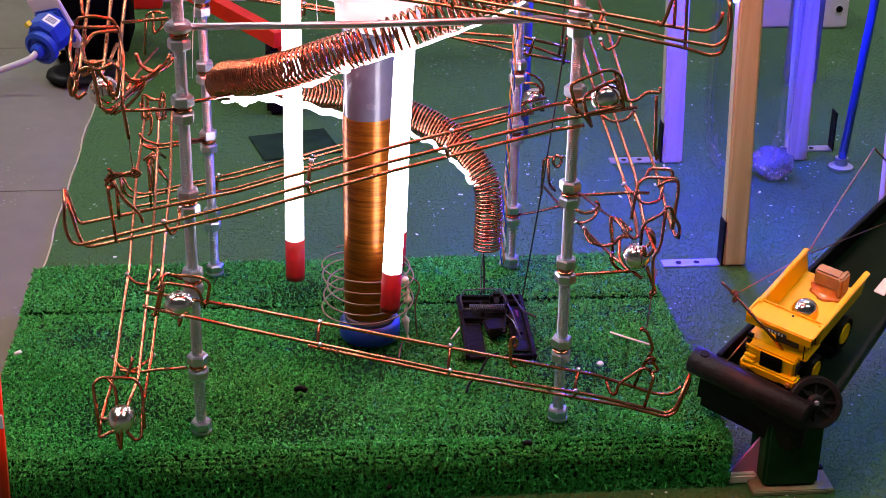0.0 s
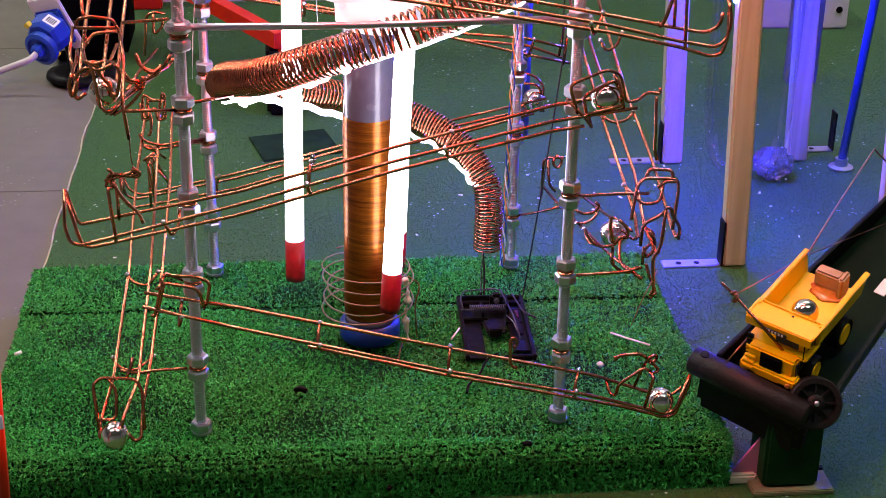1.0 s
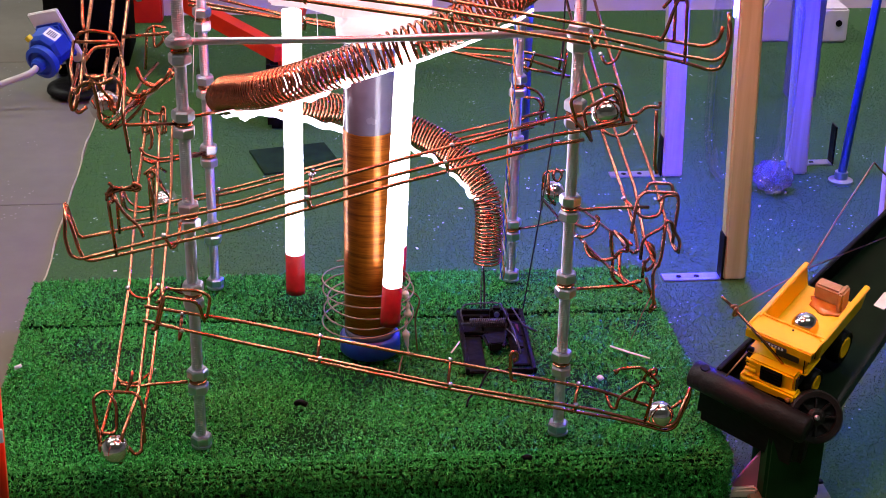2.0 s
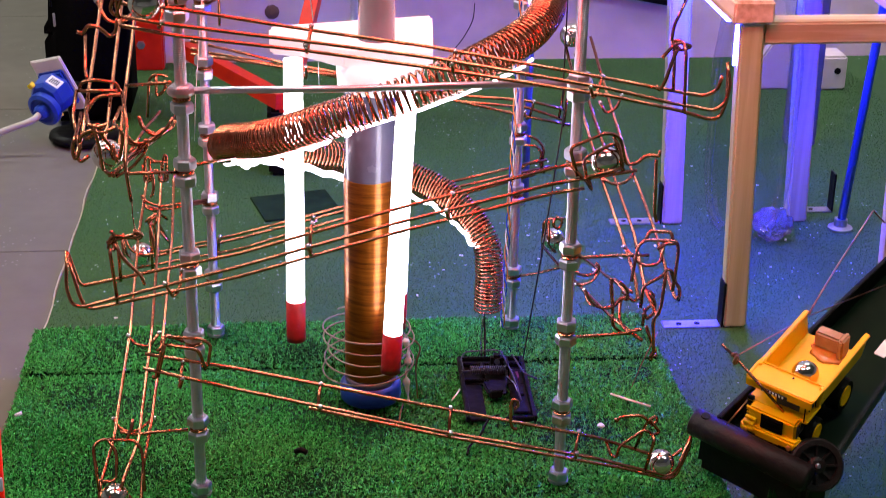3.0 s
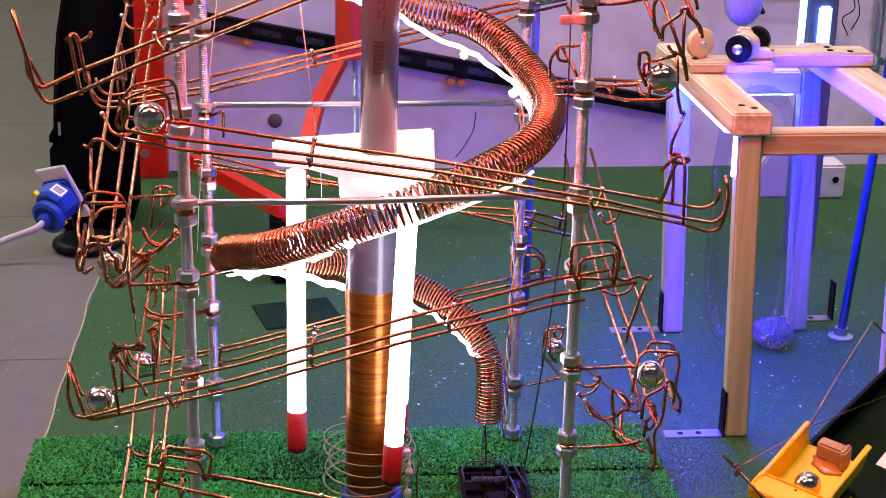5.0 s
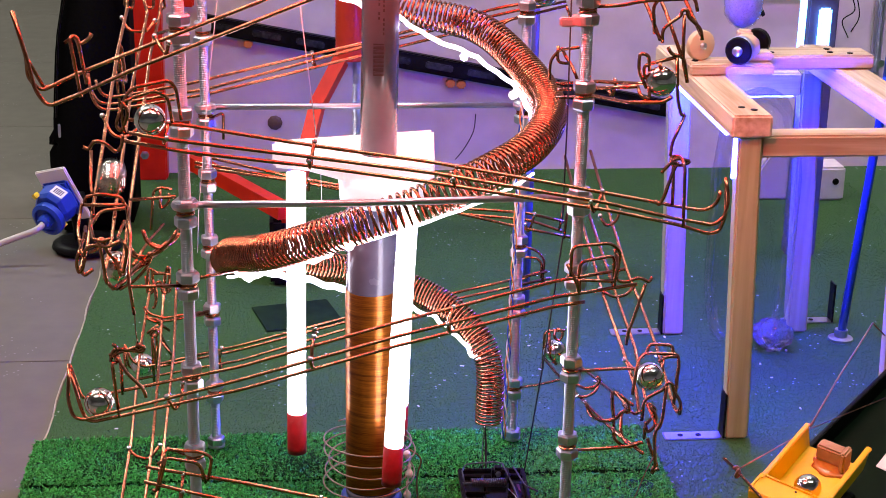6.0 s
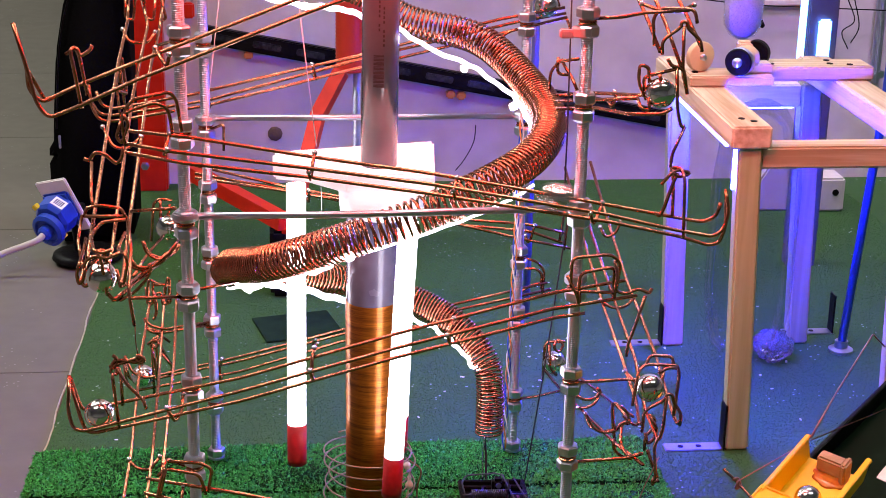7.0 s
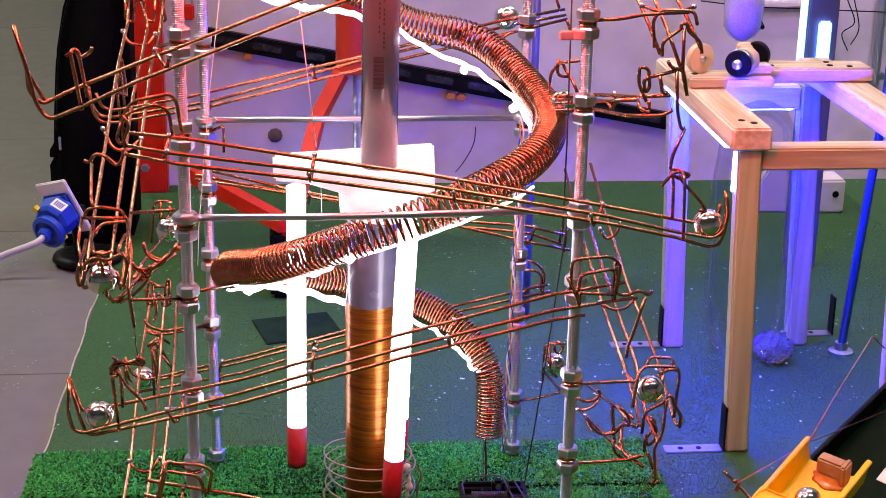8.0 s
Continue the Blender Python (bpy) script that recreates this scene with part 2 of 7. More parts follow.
# ---- the hall ----
FLOOR = -0.055
JOINT = Mat("tile_joint", (0.05, 0.048, 0.045), 0.9, 0, (0.08, 0.078, 0.075), 60).m
ground = part("floor", box_bm(-6, 6, -5, 7, FLOOR - 0.12, FLOOR - 0.0062, 0), JOINT)
tagged(ground, "grey matt stone tile floor with thin joints", "floor", kind="structure")
TILE_X, TILE_Y = 1.21, 0.6137
tile_mesh = None
for col in range(9):
    for row in range(19):
        if tile_mesh is None:
            tile = part("tile", box_bm(-TILE_X / 2 + 0.0012, TILE_X / 2 - 0.0012, -TILE_Y / 2 + 0.0012, TILE_Y / 2 - 0.0012, -0.0022, 0.0, 0.0006, 1), TILE, ground)
            tile_mesh = tile.data
        else:
            tile = new("tile", tile_mesh)
            tile.parent = ground
        tile.location = (-0.15 - 4 * TILE_X + (col + 0.5) * TILE_X, 0.543 + (row - 9 + 0.5) * TILE_Y, FLOOR - 0.004)

carpet = thing("carpet", "worn thin green artificial grass carpet on the floor", "carpet", kind="structure")
part("carpet_sheet", box_bm(-0.37, 2.6, -2.2, 1.41, FLOOR - 0.004, FLOOR, 0.0015), CARPET, carpet)
edge = [(-0.372 + 0.0016 * math.sin(k * 1.7) + 0.001 * math.sin(k * 5.1), -2.2 + k * 0.045, FLOOR - 0.002) for k in range(81)]
v, f = sweep(edge, 0.0013, 6)
mesh_object("carpet_edge", v, f, Mat("frayed_backing", (0.45, 0.42, 0.33), 0.9, 0, (0.28, 0.26, 0.2), 200).m, carpet, False, "frayed pale cut edge")

wall = part("wall_back", box_bm(-0.34, 4.5, 1.42, 1.52, FLOOR - 0.1, 2.8, 0), WALL)
tagged(wall, "scuffed pale grey painted wall behind the machine", "wall", kind="structure")
for nm, dims in (("wall_far", (-6, 6, 6.9, 7.0)), ("wall_left", (-6.1, -6, -5, 7)), ("wall_right", (4.5, 4.6, -5, 1.6)), ("wall_front", (-6, 4.5, -5.1, -5))):
    tagged(part(nm, box_bm(*dims, FLOOR - 0.1, 2.8, 0), HALL), "plain grey hall wall", "wall", kind="structure")
tagged(part("ceiling", box_bm(-6, 6, -5.1, 7, 2.72, 2.8, 0), HALL), "plain grey hall ceiling", "ceiling", kind="structure")
# A panel for each lamp, the two added ones included.
for px, py in ((-1.1, -0.9), (1.0, -0.9), (-1.1, 1.0), (1.0, 1.0), (-2.4, 1.0), (-2.4, 3.2)):
    lamp = thing("ceiling_light", "lit white ceiling light panel", "lamp", "ceiling lights")
    part("diffuser", box_bm(px - 0.6, px + 0.6, py - 0.15, py + 0.15, 2.69, 2.705, 0.003), PANEL_GLOW, lamp)
    part("frame", box_bm(px - 0.63, px + 0.63, py - 0.18, py + 0.18, 2.705, 2.722, 0.003), WHITE, lamp)


# ---- turf mat: a folded thick grass mat in two strips ----
def turf_strip(name, x0, x1, y0, y1, seed, label, front_roll=False):
    """A mat of curled plastic blades that stand in tufts along stitched rows."""
    ob = thing(name, label, "mat", "turf mats", kind="")
    top, round_r = -0.006, 0.016
    part("backing", box_bm(x0, x1, y0, y1, FLOOR, top, round_r if front_roll else 0.006, 4), TURF, ob, smooth=True)
    g = np.random.default_rng(seed)
    gauge, stitch, blades = 0.0046, 0.0044, 17

    def grid(a0, a1, b0, b1):
        a, b = np.meshgrid(np.arange(a0, a1, gauge), np.arange(b0, b1, stitch))
        a, b = a.ravel(), b.ravel()
        return a + g.normal(0, 0.0010, a.size), b + g.normal(0, 0.0004, a.size)

    xs, ys = grid(x0 + 0.002, x1, y0 + (round_r if front_roll else 0.002), y1)
    wave = 0.0010 * np.sin(xs * 31 + 1.3 * np.sin(ys * 23)) + 0.0008 * np.sin(ys * 47 + xs * 9)
    P0 = np.stack([xs, ys, top - 0.0008 + wave], 1)
    # the pile is trodden one way here and another way there
    comb = 0.55 * np.sin(xs * 13 + 2.1 * np.sin(ys * 17 + seed)) + 0.35 * np.sin(xs * 41 - ys * 37)
    N0 = np.stack([comb, -0.25 + 0.45 * np.sin(ys * 21 + xs * 11), np.ones(len(xs)) * 0.85], 1)
    sets = [(P0, N0)]
    if front_roll:
        xf, zf = grid(x0 + 0.002, x1, FLOOR + 0.002, top - round_r)
        sets.append((np.stack([xf, np.full(len(xf), y0 + 0.0005), zf], 1), np.tile((0.0, -0.75, -0.35), (len(xf), 1))))
        xr, th = grid(x0 + 0.002, x1, 0.0, round_r * 1.5)
        th = th / round_r
        sets.append((np.stack([xr, y0 + round_r * (1 - np.sin(th)), top - round_r * (1 - np.cos(th))], 1), np.stack([np.zeros(len(xr)), -np.sin(th), np.cos(th) * 0.8], 1)))
    for xe, sx in ((x0, -1.0), (x1, 1.0)):
        yf, zf = grid(y0, y1, FLOOR + 0.002, top)
        sets.append((np.stack([np.full(len(yf), xe - sx * 0.0005), yf, zf], 1), np.tile((sx * 0.8, 0, -0.1), (len(yf), 1))))
    P, N = np.repeat(np.concatenate([q[0] for q in sets]), blades, 0), np.repeat(np.concatenate([q[1] for q in sets]), blades, 0)
    n = len(P)
    P = P + g.normal(0, 0.0005, (n, 3))
    D = N + g.normal(0, 0.62, (n, 3)) * np.array((1.25, 0.8, 0.7))
    D /= np.linalg.norm(D, axis=1)[:, None]
    S = np.cross(D, g.normal(0, 1, (n, 3)))
    S /= np.linalg.norm(S, axis=1)[:, None]
    h, w = g.uniform(0.0026, 0.0056, n)[:, None], g.uniform(0.00036, 0.00064, n)[:, None]
    curl = np.cross(S, D)
    mid = P + D * h * 0.55
    over = D * 0.5 + curl * g.uniform(0.3, 1.3, n)[:, None] + np.array((0, 0, -0.15))
    tip = mid + over / np.linalg.norm(over, axis=1)[:, None] * h * 0.55
    V = np.stack([P - S * w, P + S * w, mid - S * w, mid + S * w, tip - S * w * 0.6, tip + S * w * 0.6], 1).reshape(-1, 3)
    me = bpy.data.meshes.new("turf_pile")
    base = np.arange(n)[:, None] * 6
    F = np.concatenate([base + np.array((0, 1, 3, 2)), base + np.array((2, 3, 5, 4))])
    me.from_pydata(V.tolist(), [], F.tolist())
    me.materials.append(BLADES)
    bl = new("turf_pile", me)
    bl.parent = ob
    bl["kind"] = "stuff"
    return ob


turf_strip("turf_mat", -0.358, 0.316, -0.205, 0.082, 3, "thick green artificial turf mat with rounded front edge", True)
turf_strip("turf_mat", -0.360, 0.316, 0.0895, 0.193, 4, "thick green artificial turf strip butted behind the mat")


# short pile of the thin carpet
g = np.random.default_rng(21)
n = 560000
xs, ys = g.uniform(-0.368, 0.95, n), g.uniform(-0.34, 1.408, n)
keep = ~((xs > -0.36) & (xs < 0.316) & (ys > -0.205) & (ys < 0.193))
xs, ys = xs[keep], ys[keep]
n = len(xs)
P = np.stack([xs, ys, np.full(n, FLOOR - 0.0005)], 1)
turn = g.uniform(0, 2 * math.pi, n)
S = np.stack([np.cos(turn), np.sin(turn), np.zeros(n)], 1) * g.uniform(0.0004, 0.0009, n)[:, None]
T = P + np.stack([g.normal(0, 0.0016, n), g.normal(0, 0.0016, n), g.uniform(0.0010, 0.0023, n)], 1)
V = np.stack([P - S, P + S, T], 1).reshape(-1, 3)
me = bpy.data.meshes.new("carpet_pile")
me.from_pydata(V.tolist(), [], (np.arange(n)[:, None] * 3 + np.array((0, 1, 2))).tolist())
pile_mat = Mat("carpet_pile", (0.02, 0.08, 0.03), 0.6)
geo = pile_mat.t.nodes.new("ShaderNodeNewGeometry")
rmp = pile_mat.t.nodes.new("ShaderNodeValToRGB")
rmp.color_ramp.elements[0].color, rmp.color_ramp.elements[1].color = (0.010, 0.052, 0.007, 1), (0.040, 0.155, 0.020, 1)
tip = rmp.color_ramp.elements.new(0.985)
tip.color = (0.040, 0.155, 0.020, 1)
rmp.color_ramp.elements[2].color = (0.16, 0.26, 0.16, 1)
pile_mat.t.links.new(geo.outputs["Random Per Island"], rmp.inputs[0])
pile_mat.t.links.new(rmp.outputs["Color"], pile_mat.b.inputs["Base Color"])
me.materials.append(pile_mat.m)
pile = new("carpet_pile", me)
pile.parent = carpet
pile["kind"] = "stuff"


# ---- tower of four threaded rods ----
HALF = 0.163
ROD_R = 0.0050


def threaded_bm(r, z0, z1, pitch=0.0018, sides=16):
    bm = bmesh.new()
    rings = []
    z, k = z0, 0
    depth = (0.0, 0.0, 0.05, 0.05)
    while z <= z1:
        rr = r * (1 - depth[k % 4])
        # the ridge climbs round the rod
        rings.append([bm.verts.new((rr * math.cos(2 * math.pi * j / sides), rr * math.sin(2 * math.pi * j / sides), z + pitch * j / sides)) for j in range(sides)])
        z += pitch * (0.30, 0.20, 0.30, 0.20)[k % 4]
        k += 1
    for a, b in zip(rings, rings[1:]):
        for j in range(sides):
            bm.faces.new((a[j], a[(j + 1) % sides], b[(j + 1) % sides], b[j]))
    bm.faces.new(reversed(rings[0]))
    bm.faces.new(rings[-1])
    return bm


def nut_bm(z, r=0.0097, h=0.0096, turn=0.0):
    bm = lathe_bm([(r * 0.86, z), (r, z + 0.0016), (r, z + h - 0.0016), (r * 0.86, z + h)], 6)
    bm.transform(Matrix.Rotation(radians(turn), 4, "Z"))
    return bm


def bands_bm(z, r=0.0066):
    """Copper wire wound round the rod between two nuts."""
    v, f = sweep([(r * math.cos(a * 0.4), r * math.sin(a * 0.4), z + 0.0004 * a * 0.4) for a in range(34)], 0.0012, 6)
    bm = bmesh.new()
    vs = [bm.verts.new(q) for q in v]
    for q in f:
        bm.faces.new([vs[i] for i in q])
    return bm


POSTS = {"front_left": (-HALF, -HALF), "front_right": (HALF, -HALF), "back_left": (-HALF, HALF), "back_right": (HALF, HALF)}
# heights of the nut pairs on each rod
NUTS = {
    "front_left": [0.0654, 0.1498, 0.2243, 0.3073, 0.3704, 0.4467, 0.5224],
    "front_right": [0.0712, 0.1503, 0.2241, 0.3103, 0.3766, 0.4673, 0.5372],
    "back_left": [0.0635, 0.1527, 0.2288, 0.3008, 0.3693, 0.4541],
    "back_right": [0.0596, 0.1556, 0.2248, 0.3019, 0.3708, 0.4746],
}
rod_mesh = None
for key, (px, py) in POSTS.items():
    rod = thing("threaded_rod", "upright zinc-plated threaded steel rod with paired nuts", "rod", "tower rods", (px, py, 0))
    if rod_mesh is None:
        shaft = part("shaft", threaded_bm(ROD_R, -0.004, 0.66), ZINC, rod, smooth=False)
        rod_mesh = shaft.data
    else:
        shaft = new("shaft", rod_mesh)
        shaft.parent = rod
    part("nut", nut_bm(0.0, turn=12), ZINC, rod)
    part("washer", lathe_bm([(0.0092, -0.002), (0.0092, 0.0)], 20), ZINC, rod)
    for i, z in enumerate(NUTS[key]):
        part("nut", nut_bm(z + 0.0025, turn=17 * i + 5), ZINC, rod)
        part("nut", nut_bm(z - 0.0121, turn=23 * i + 20), ZINC, rod)
        part("wire_binding", bands_bm(z - 0.0025), COPPER, rod, "copper wire wound between nuts")

clamp = part("cable_clamp", lathe_bm([(0.0072, -0.004), (0.0082, -0.003), (0.0082, 0.003), (0.0072, 0.004)], 20, Matrix.Translation((0.1585, -0.1630, 0.5289))), PURPLE_CLAMP)
tagged(clamp, "pale pink nylon clamp round the threaded rod", "clamp")
tail = part("clamp_tail", box_bm(-0.018, -0.006, -0.003, 0.003, -0.004, 0.003, 0.001), PURPLE_CLAMP, clamp)
tail.matrix_basis = Matrix.Translation((0.1586, -0.1630, 0.5280))


def brace(points, label, r=0.0030):
    ob = thing("cross_brace", label, "brace", "tower braces")
    wire("rod", points, ob, r, ZINC, sides=12)
    for q in (points[0], points[-1]):
        part("eyelet", lathe_bm([(0.0105, -0.0028), (0.0118, 0), (0.0105, 0.0028)], 20, Matrix.Translation((HALF * (1 if q[0] > 0 else -1), HALF * (1 if q[1] > 0 else -1), q[2]))), ZINC, ob)


brace([(-0.1595, -0.1630, 0.3771), (-0.0191, -0.1650, 0.3775), (0.1559, -0.1630, 0.3802)], "thin zinc steel brace between front rods")
brace([(-0.1584, 0.1630, 0.3781), (0.1518, 0.1630, 0.3787)], "thin zinc steel brace between rear rods")


# ---- centre: pipe wound with enamelled wire ----
def coil_pipe():
    ob = thing("wound_pipe", "upright grey plastic pipe wound with amber enamelled copper wire", "pipe")
    cx, cy = -0.0015, 0.008
    part("base_cap", lathe_bm([(0.029, 0.0), (0.0305, 0.002), (0.0305, 0.016), (0.028, 0.019)], 40, Matrix.Translation((cx, cy, 0))), BLUE, ob, "blue plastic base cap", True)
    part("pipe", lathe_bm([(0.0246, 0.018), (0.0246, 0.345), (0.0236, 0.346)], 48, Matrix.Translation((cx, cy, 0))), LOWER_PVC, ob, smooth=True)
    part("foot_band", lathe_bm([(0.0255, 0.019), (0.0255, 0.026)], 40, Matrix.Translation((cx, cy, 0))), PVC, ob, smooth=True)
    prof, z = [], 0.027
    while z < 0.2375:
        prof += [(0.02465, z), (0.0255, z + 0.00055)]
        z += 0.0011
    part("winding", lathe_bm(prof, 48, Matrix.Translation((cx, cy, 0))), ENAMEL, ob, "tight amber enamelled copper winding", True)
    return ob


coil_pipe()

upper = thing("upper_pipe", "glossy pale grey plastic pipe with printed barcode", "pipe")
m_up = Matrix.Translation((0.0045, 0.008, 0.3715)) @ Matrix.Rotation(radians(0.6), 4, "Y")
part("pipe", lathe_bm([(0.0172, 0.0), (0.0172, 0.345)], 48, m_up), PVC, upper, smooth=True)
# printed barcode and line of text, wrapped on the pipe's face
for k in range(22):
    w = (0.0012, 0.0005, 0.0008)[k % 3]
    z = 0.477 - k * 0.00135
    bm = bmesh.new()
    ring = [(-114 + j * 6.4) for j in range(6)]
    lo = [bm.verts.new((0.0173 * math.cos(radians(a)), 0.0173 * math.sin(radians(a)), z - 0.3715)) for a in ring]
    hi = [bm.verts.new((0.0173 * math.cos(radians(a)), 0.0173 * math.sin(radians(a)), z - 0.3715 + w)) for a in ring]
    for j in range(5):
        bm.faces.new((lo[j], lo[j + 1], hi[j + 1], hi[j]))
    bm.transform(m_up)
    part("barcode_bar", bm, INK, upper, "black printed bar")
for k, (a0, z0, n) in enumerate(((-100, 0.500, 16), (-86, 0.486, 20))):
    for j in range(n):
        if (j * 7 + k) % 5 == 4:
            continue
        bm = bmesh.new()
        z = z0 - 0.3715 + j * 0.0042
        vs = [bm.verts.new((0.0173 * math.cos(radians(a)), 0.0173 * math.sin(radians(a)), zz)) for a, zz in ((a0, z), (a0 + 5, z), (a0 + 5, z + 0.0026), (a0, z + 0.0026))]
        bm.faces.new(vs)
        bm.transform(m_up)
        part("print_mark", bm, INK, upper, "grey printed mark")

# foam hub with three arms, from which the lit tubes hang; its glow is added
hub = thing("foam_hub", "white foam hub plate with added glow round the pipe", "bracket")
HUB_OUTLINE = [(-0.0935, 0.026), (-0.0945, 0.052), (-0.074, 0.061), (0.0635, 0.092), (0.0625, 0.080), (0.0545, -0.020), (0.052, -0.032), (-0.028, -0.022), (-0.062, 0.014)]
part("plate", prism_bm(HUB_OUTLINE, 0.3525, 0.372, 0.0025), FOAM_ADDED_GLOW, hub)
part("collar", lathe_bm([(0.034, 0.326), (0.040, 0.329), (0.0415, 0.3535)], 40, Matrix.Translation((0.008, 0.006, 0))), FOAM_ADDED_GLOW, hub, smooth=True)

for bottom, top in (((-0.0753, 0.0300, 0.0549), (-0.0725, 0.0300, 0.3464)), ((0.0151, -0.0450, 0.0548), (0.0290, -0.0450, 0.3320)), ((0.0266, 0.0400, 0.0609), (0.0343, 0.0400, 0.3215))):
    tube = thing("light_tube", "lit white hanging tube with red taped end", "lamp", "light tubes")
    b, t = Vector(bottom), Vector(top)
    v, f = sweep([b + (t - b) * 0.0, b + (t - b) * 0.02, b + (t - b) * 0.15], 0.0097, 20)
    mesh_object("tape_end", v, f, RED_TAPE, tube, True, "red tape wrapped end")
    v, f = sweep([b + (t - b) * 0.149, b + (t - b) * 0.6, t], 0.0092, 20)
    mesh_object("tube", v, f, TUBE_GLOW, tube, True)


# ---- spring chute: a copper spring that winds down round the pipe ----
def spring_along(points, radius, wire_r, pitch, per_turn=14):
    path = smooth_path(points, 24)
    cum = [0.0]
    for a, b in zip(path, path[1:]):
        cum.append(cum[-1] + (b - a).length)
    total = cum[-1]
    out, s, i, up, ang = [], 0.0, 0, None, 0.0
    while s < total:
        while cum[i + 1] < s:
            i += 1
        k = (s - cum[i]) / max(1e-9, cum[i + 1] - cum[i])
        q = path[i].lerp(path[i + 1], k)
        d = (path[min(i + 2, len(path) - 1)] - path[max(i - 1, 0)]).normalized()
        if up is None:
            up = d.orthogonal().normalized()
        up = (up - d * up.dot(d)).normalized()
        side = d.cross(up)
        r = radius(s / total)
        out.append(q + (up * math.cos(ang) + side * math.sin(ang)) * r)
        p = pitch(s / total)
        ang += 2 * math.pi / per_turn
        s += p / per_turn
    return sweep(out, wire_r, 6)


CHUTE = [(-0.0581, 0.1500, 0.5251), (-0.0047, 0.1650, 0.5072), (0.0398, 0.1500, 0.4816), (0.1074, 0.1180, 0.4684), (0.1465, 0.0700, 0.4403), (0.1622, 0.0000, 0.4173),
         (0.1386, -0.0750, 0.4038), (0.0888, -0.1250, 0.3894), (0.0290, -0.1500, 0.3707), (-0.0373, -0.1480, 0.3470), (-0.0948, -0.1150, 0.3192), (-0.1314, -0.0550, 0.2956)]
CHUTE_LOW = [(-0.1314, -0.0550, 0.2956), (-0.1356, -0.0200, 0.2789), (-0.1160, 0.0750, 0.2462), (-0.0491, 0.1350, 0.2157), (0.0038, 0.1500, 0.1984), (0.0614, 0.1300, 0.1828), (0.1005, 0.1050, 0.1621),
             (0.1212, 0.0850, 0.1346), (0.1253, 0.0780, 0.1046), (0.1245, 0.0760, 0.0604)]
chute = thing("spring_chute", "coiled copper spring chute winding down round the pipe", "chute")
v, f = spring_along(CHUTE, lambda k: 0.0152 if k > 0.2 else 0.0146, 0.00132,
                    lambda k: 0.0050 if k < 0.25 else 0.0040 if k < 0.52 else 0.0048 if k < 0.62 else 0.0066 if k < 0.78 else 0.0044 if k < 0.91 else 0.0033)
mesh_object("spring", v, f, COPPER, chute, True, "stretched shiny copper spring")
v, f = spring_along(CHUTE_LOW, lambda k: 0.0148 if k < 0.75 else 0.0138, 0.00130, lambda k: 0.0026 if k < 0.06 else 0.0050 if k < 0.55 else 0.0036 if k < 0.82 else 0.0039)
mesh_object("spring", v, f, COPPER, chute, True, "stretched shiny copper spring")


def led_strip(points, width, parent, jitter=0.0018, seed=1, material=None):
    """A soft strip of light that hangs unevenly under the chute."""
    g = random.Random(seed)
    path = [q + Vector((g.uniform(-1, 1), g.uniform(-1, 1), g.uniform(-1, 1))) * jitter for q in smooth_path(points, 5)]
    path = smooth_path(path, 2)
    v, f = sweep(path, lambda k: width, 6)
    return mesh_object("led_strip", v, f, material or LED_GLOW, parent, True, "glowing white light strip")


led_strip([(-0.1210, 0.1200, 0.5144), (-0.0723, 0.1350, 0.4999), (-0.0280, 0.1420, 0.4942), (-0.0002, 0.1400, 0.4823)], 0.0028, chute, seed=2)
led_strip([(0.0300, 0.1300, 0.4785), (0.0600, 0.1180, 0.4583), (0.0981, 0.1050, 0.4440), (0.1276, 0.0700, 0.4293), (0.1416, 0.0300, 0.4166), (0.1483, 0.0000, 0.4050)], 0.0024, chute, seed=3)
led_strip([(0.1361, -0.0850, 0.3781), (0.1188, -0.1050, 0.3739), (0.0750, -0.1400, 0.3660), (0.0189, -0.1600, 0.3532), (-0.0272, -0.1580, 0.3387)], 0.0013, chute, 0.0006, seed=4)
led_strip([(-0.0272, -0.1580, 0.3387), (-0.0583, -0.1400, 0.3192), (-0.0903, -0.1150, 0.3036), (-0.1157, -0.0850, 0.2857), (-0.1385, -0.0400, 0.2795)], 0.0021, chute, seed=5)
led_strip([(-0.1363, -0.0300, 0.2666), (-0.1148, 0.0200, 0.2517), (-0.0724, 0.0900, 0.2189), (-0.0412, 0.1150, 0.2008), (-0.0123, 0.1200, 0.1922)], 0.0036, chute, seed=6)
led_strip([(0.0456, 0.1150, 0.1763), (0.0653, 0.1050, 0.1691), (0.0849, 0.0950, 0.1583), (0.0988, 0.0850, 0.1433), (0.1114, 0.0800, 0.1294)], 0.0021, chute, seed=7)

for n, spot in enumerate(((0.0936, 0.1040, 0.4420), (0.1352, 0.0500, 0.4162), (-0.0613, 0.1370, 0.4973), (-0.0292, -0.1600, 0.3389), (-0.1157, -0.0850, 0.2846))):
    bm = bmesh.new()
    bmesh.ops.create_icosphere(bm, subdivisions=2, radius=0.0042)
    for vert in bm.verts:
        vert.co *= 1 + 0.35 * noise.noise(vert.co * 400 + Vector((n, 0, 0)))
    bm.transform(Matrix.Translation(spot))
    part("lamp_node", bm, LED_GLOW, chute, "glowing lamp knot on the strip", True)

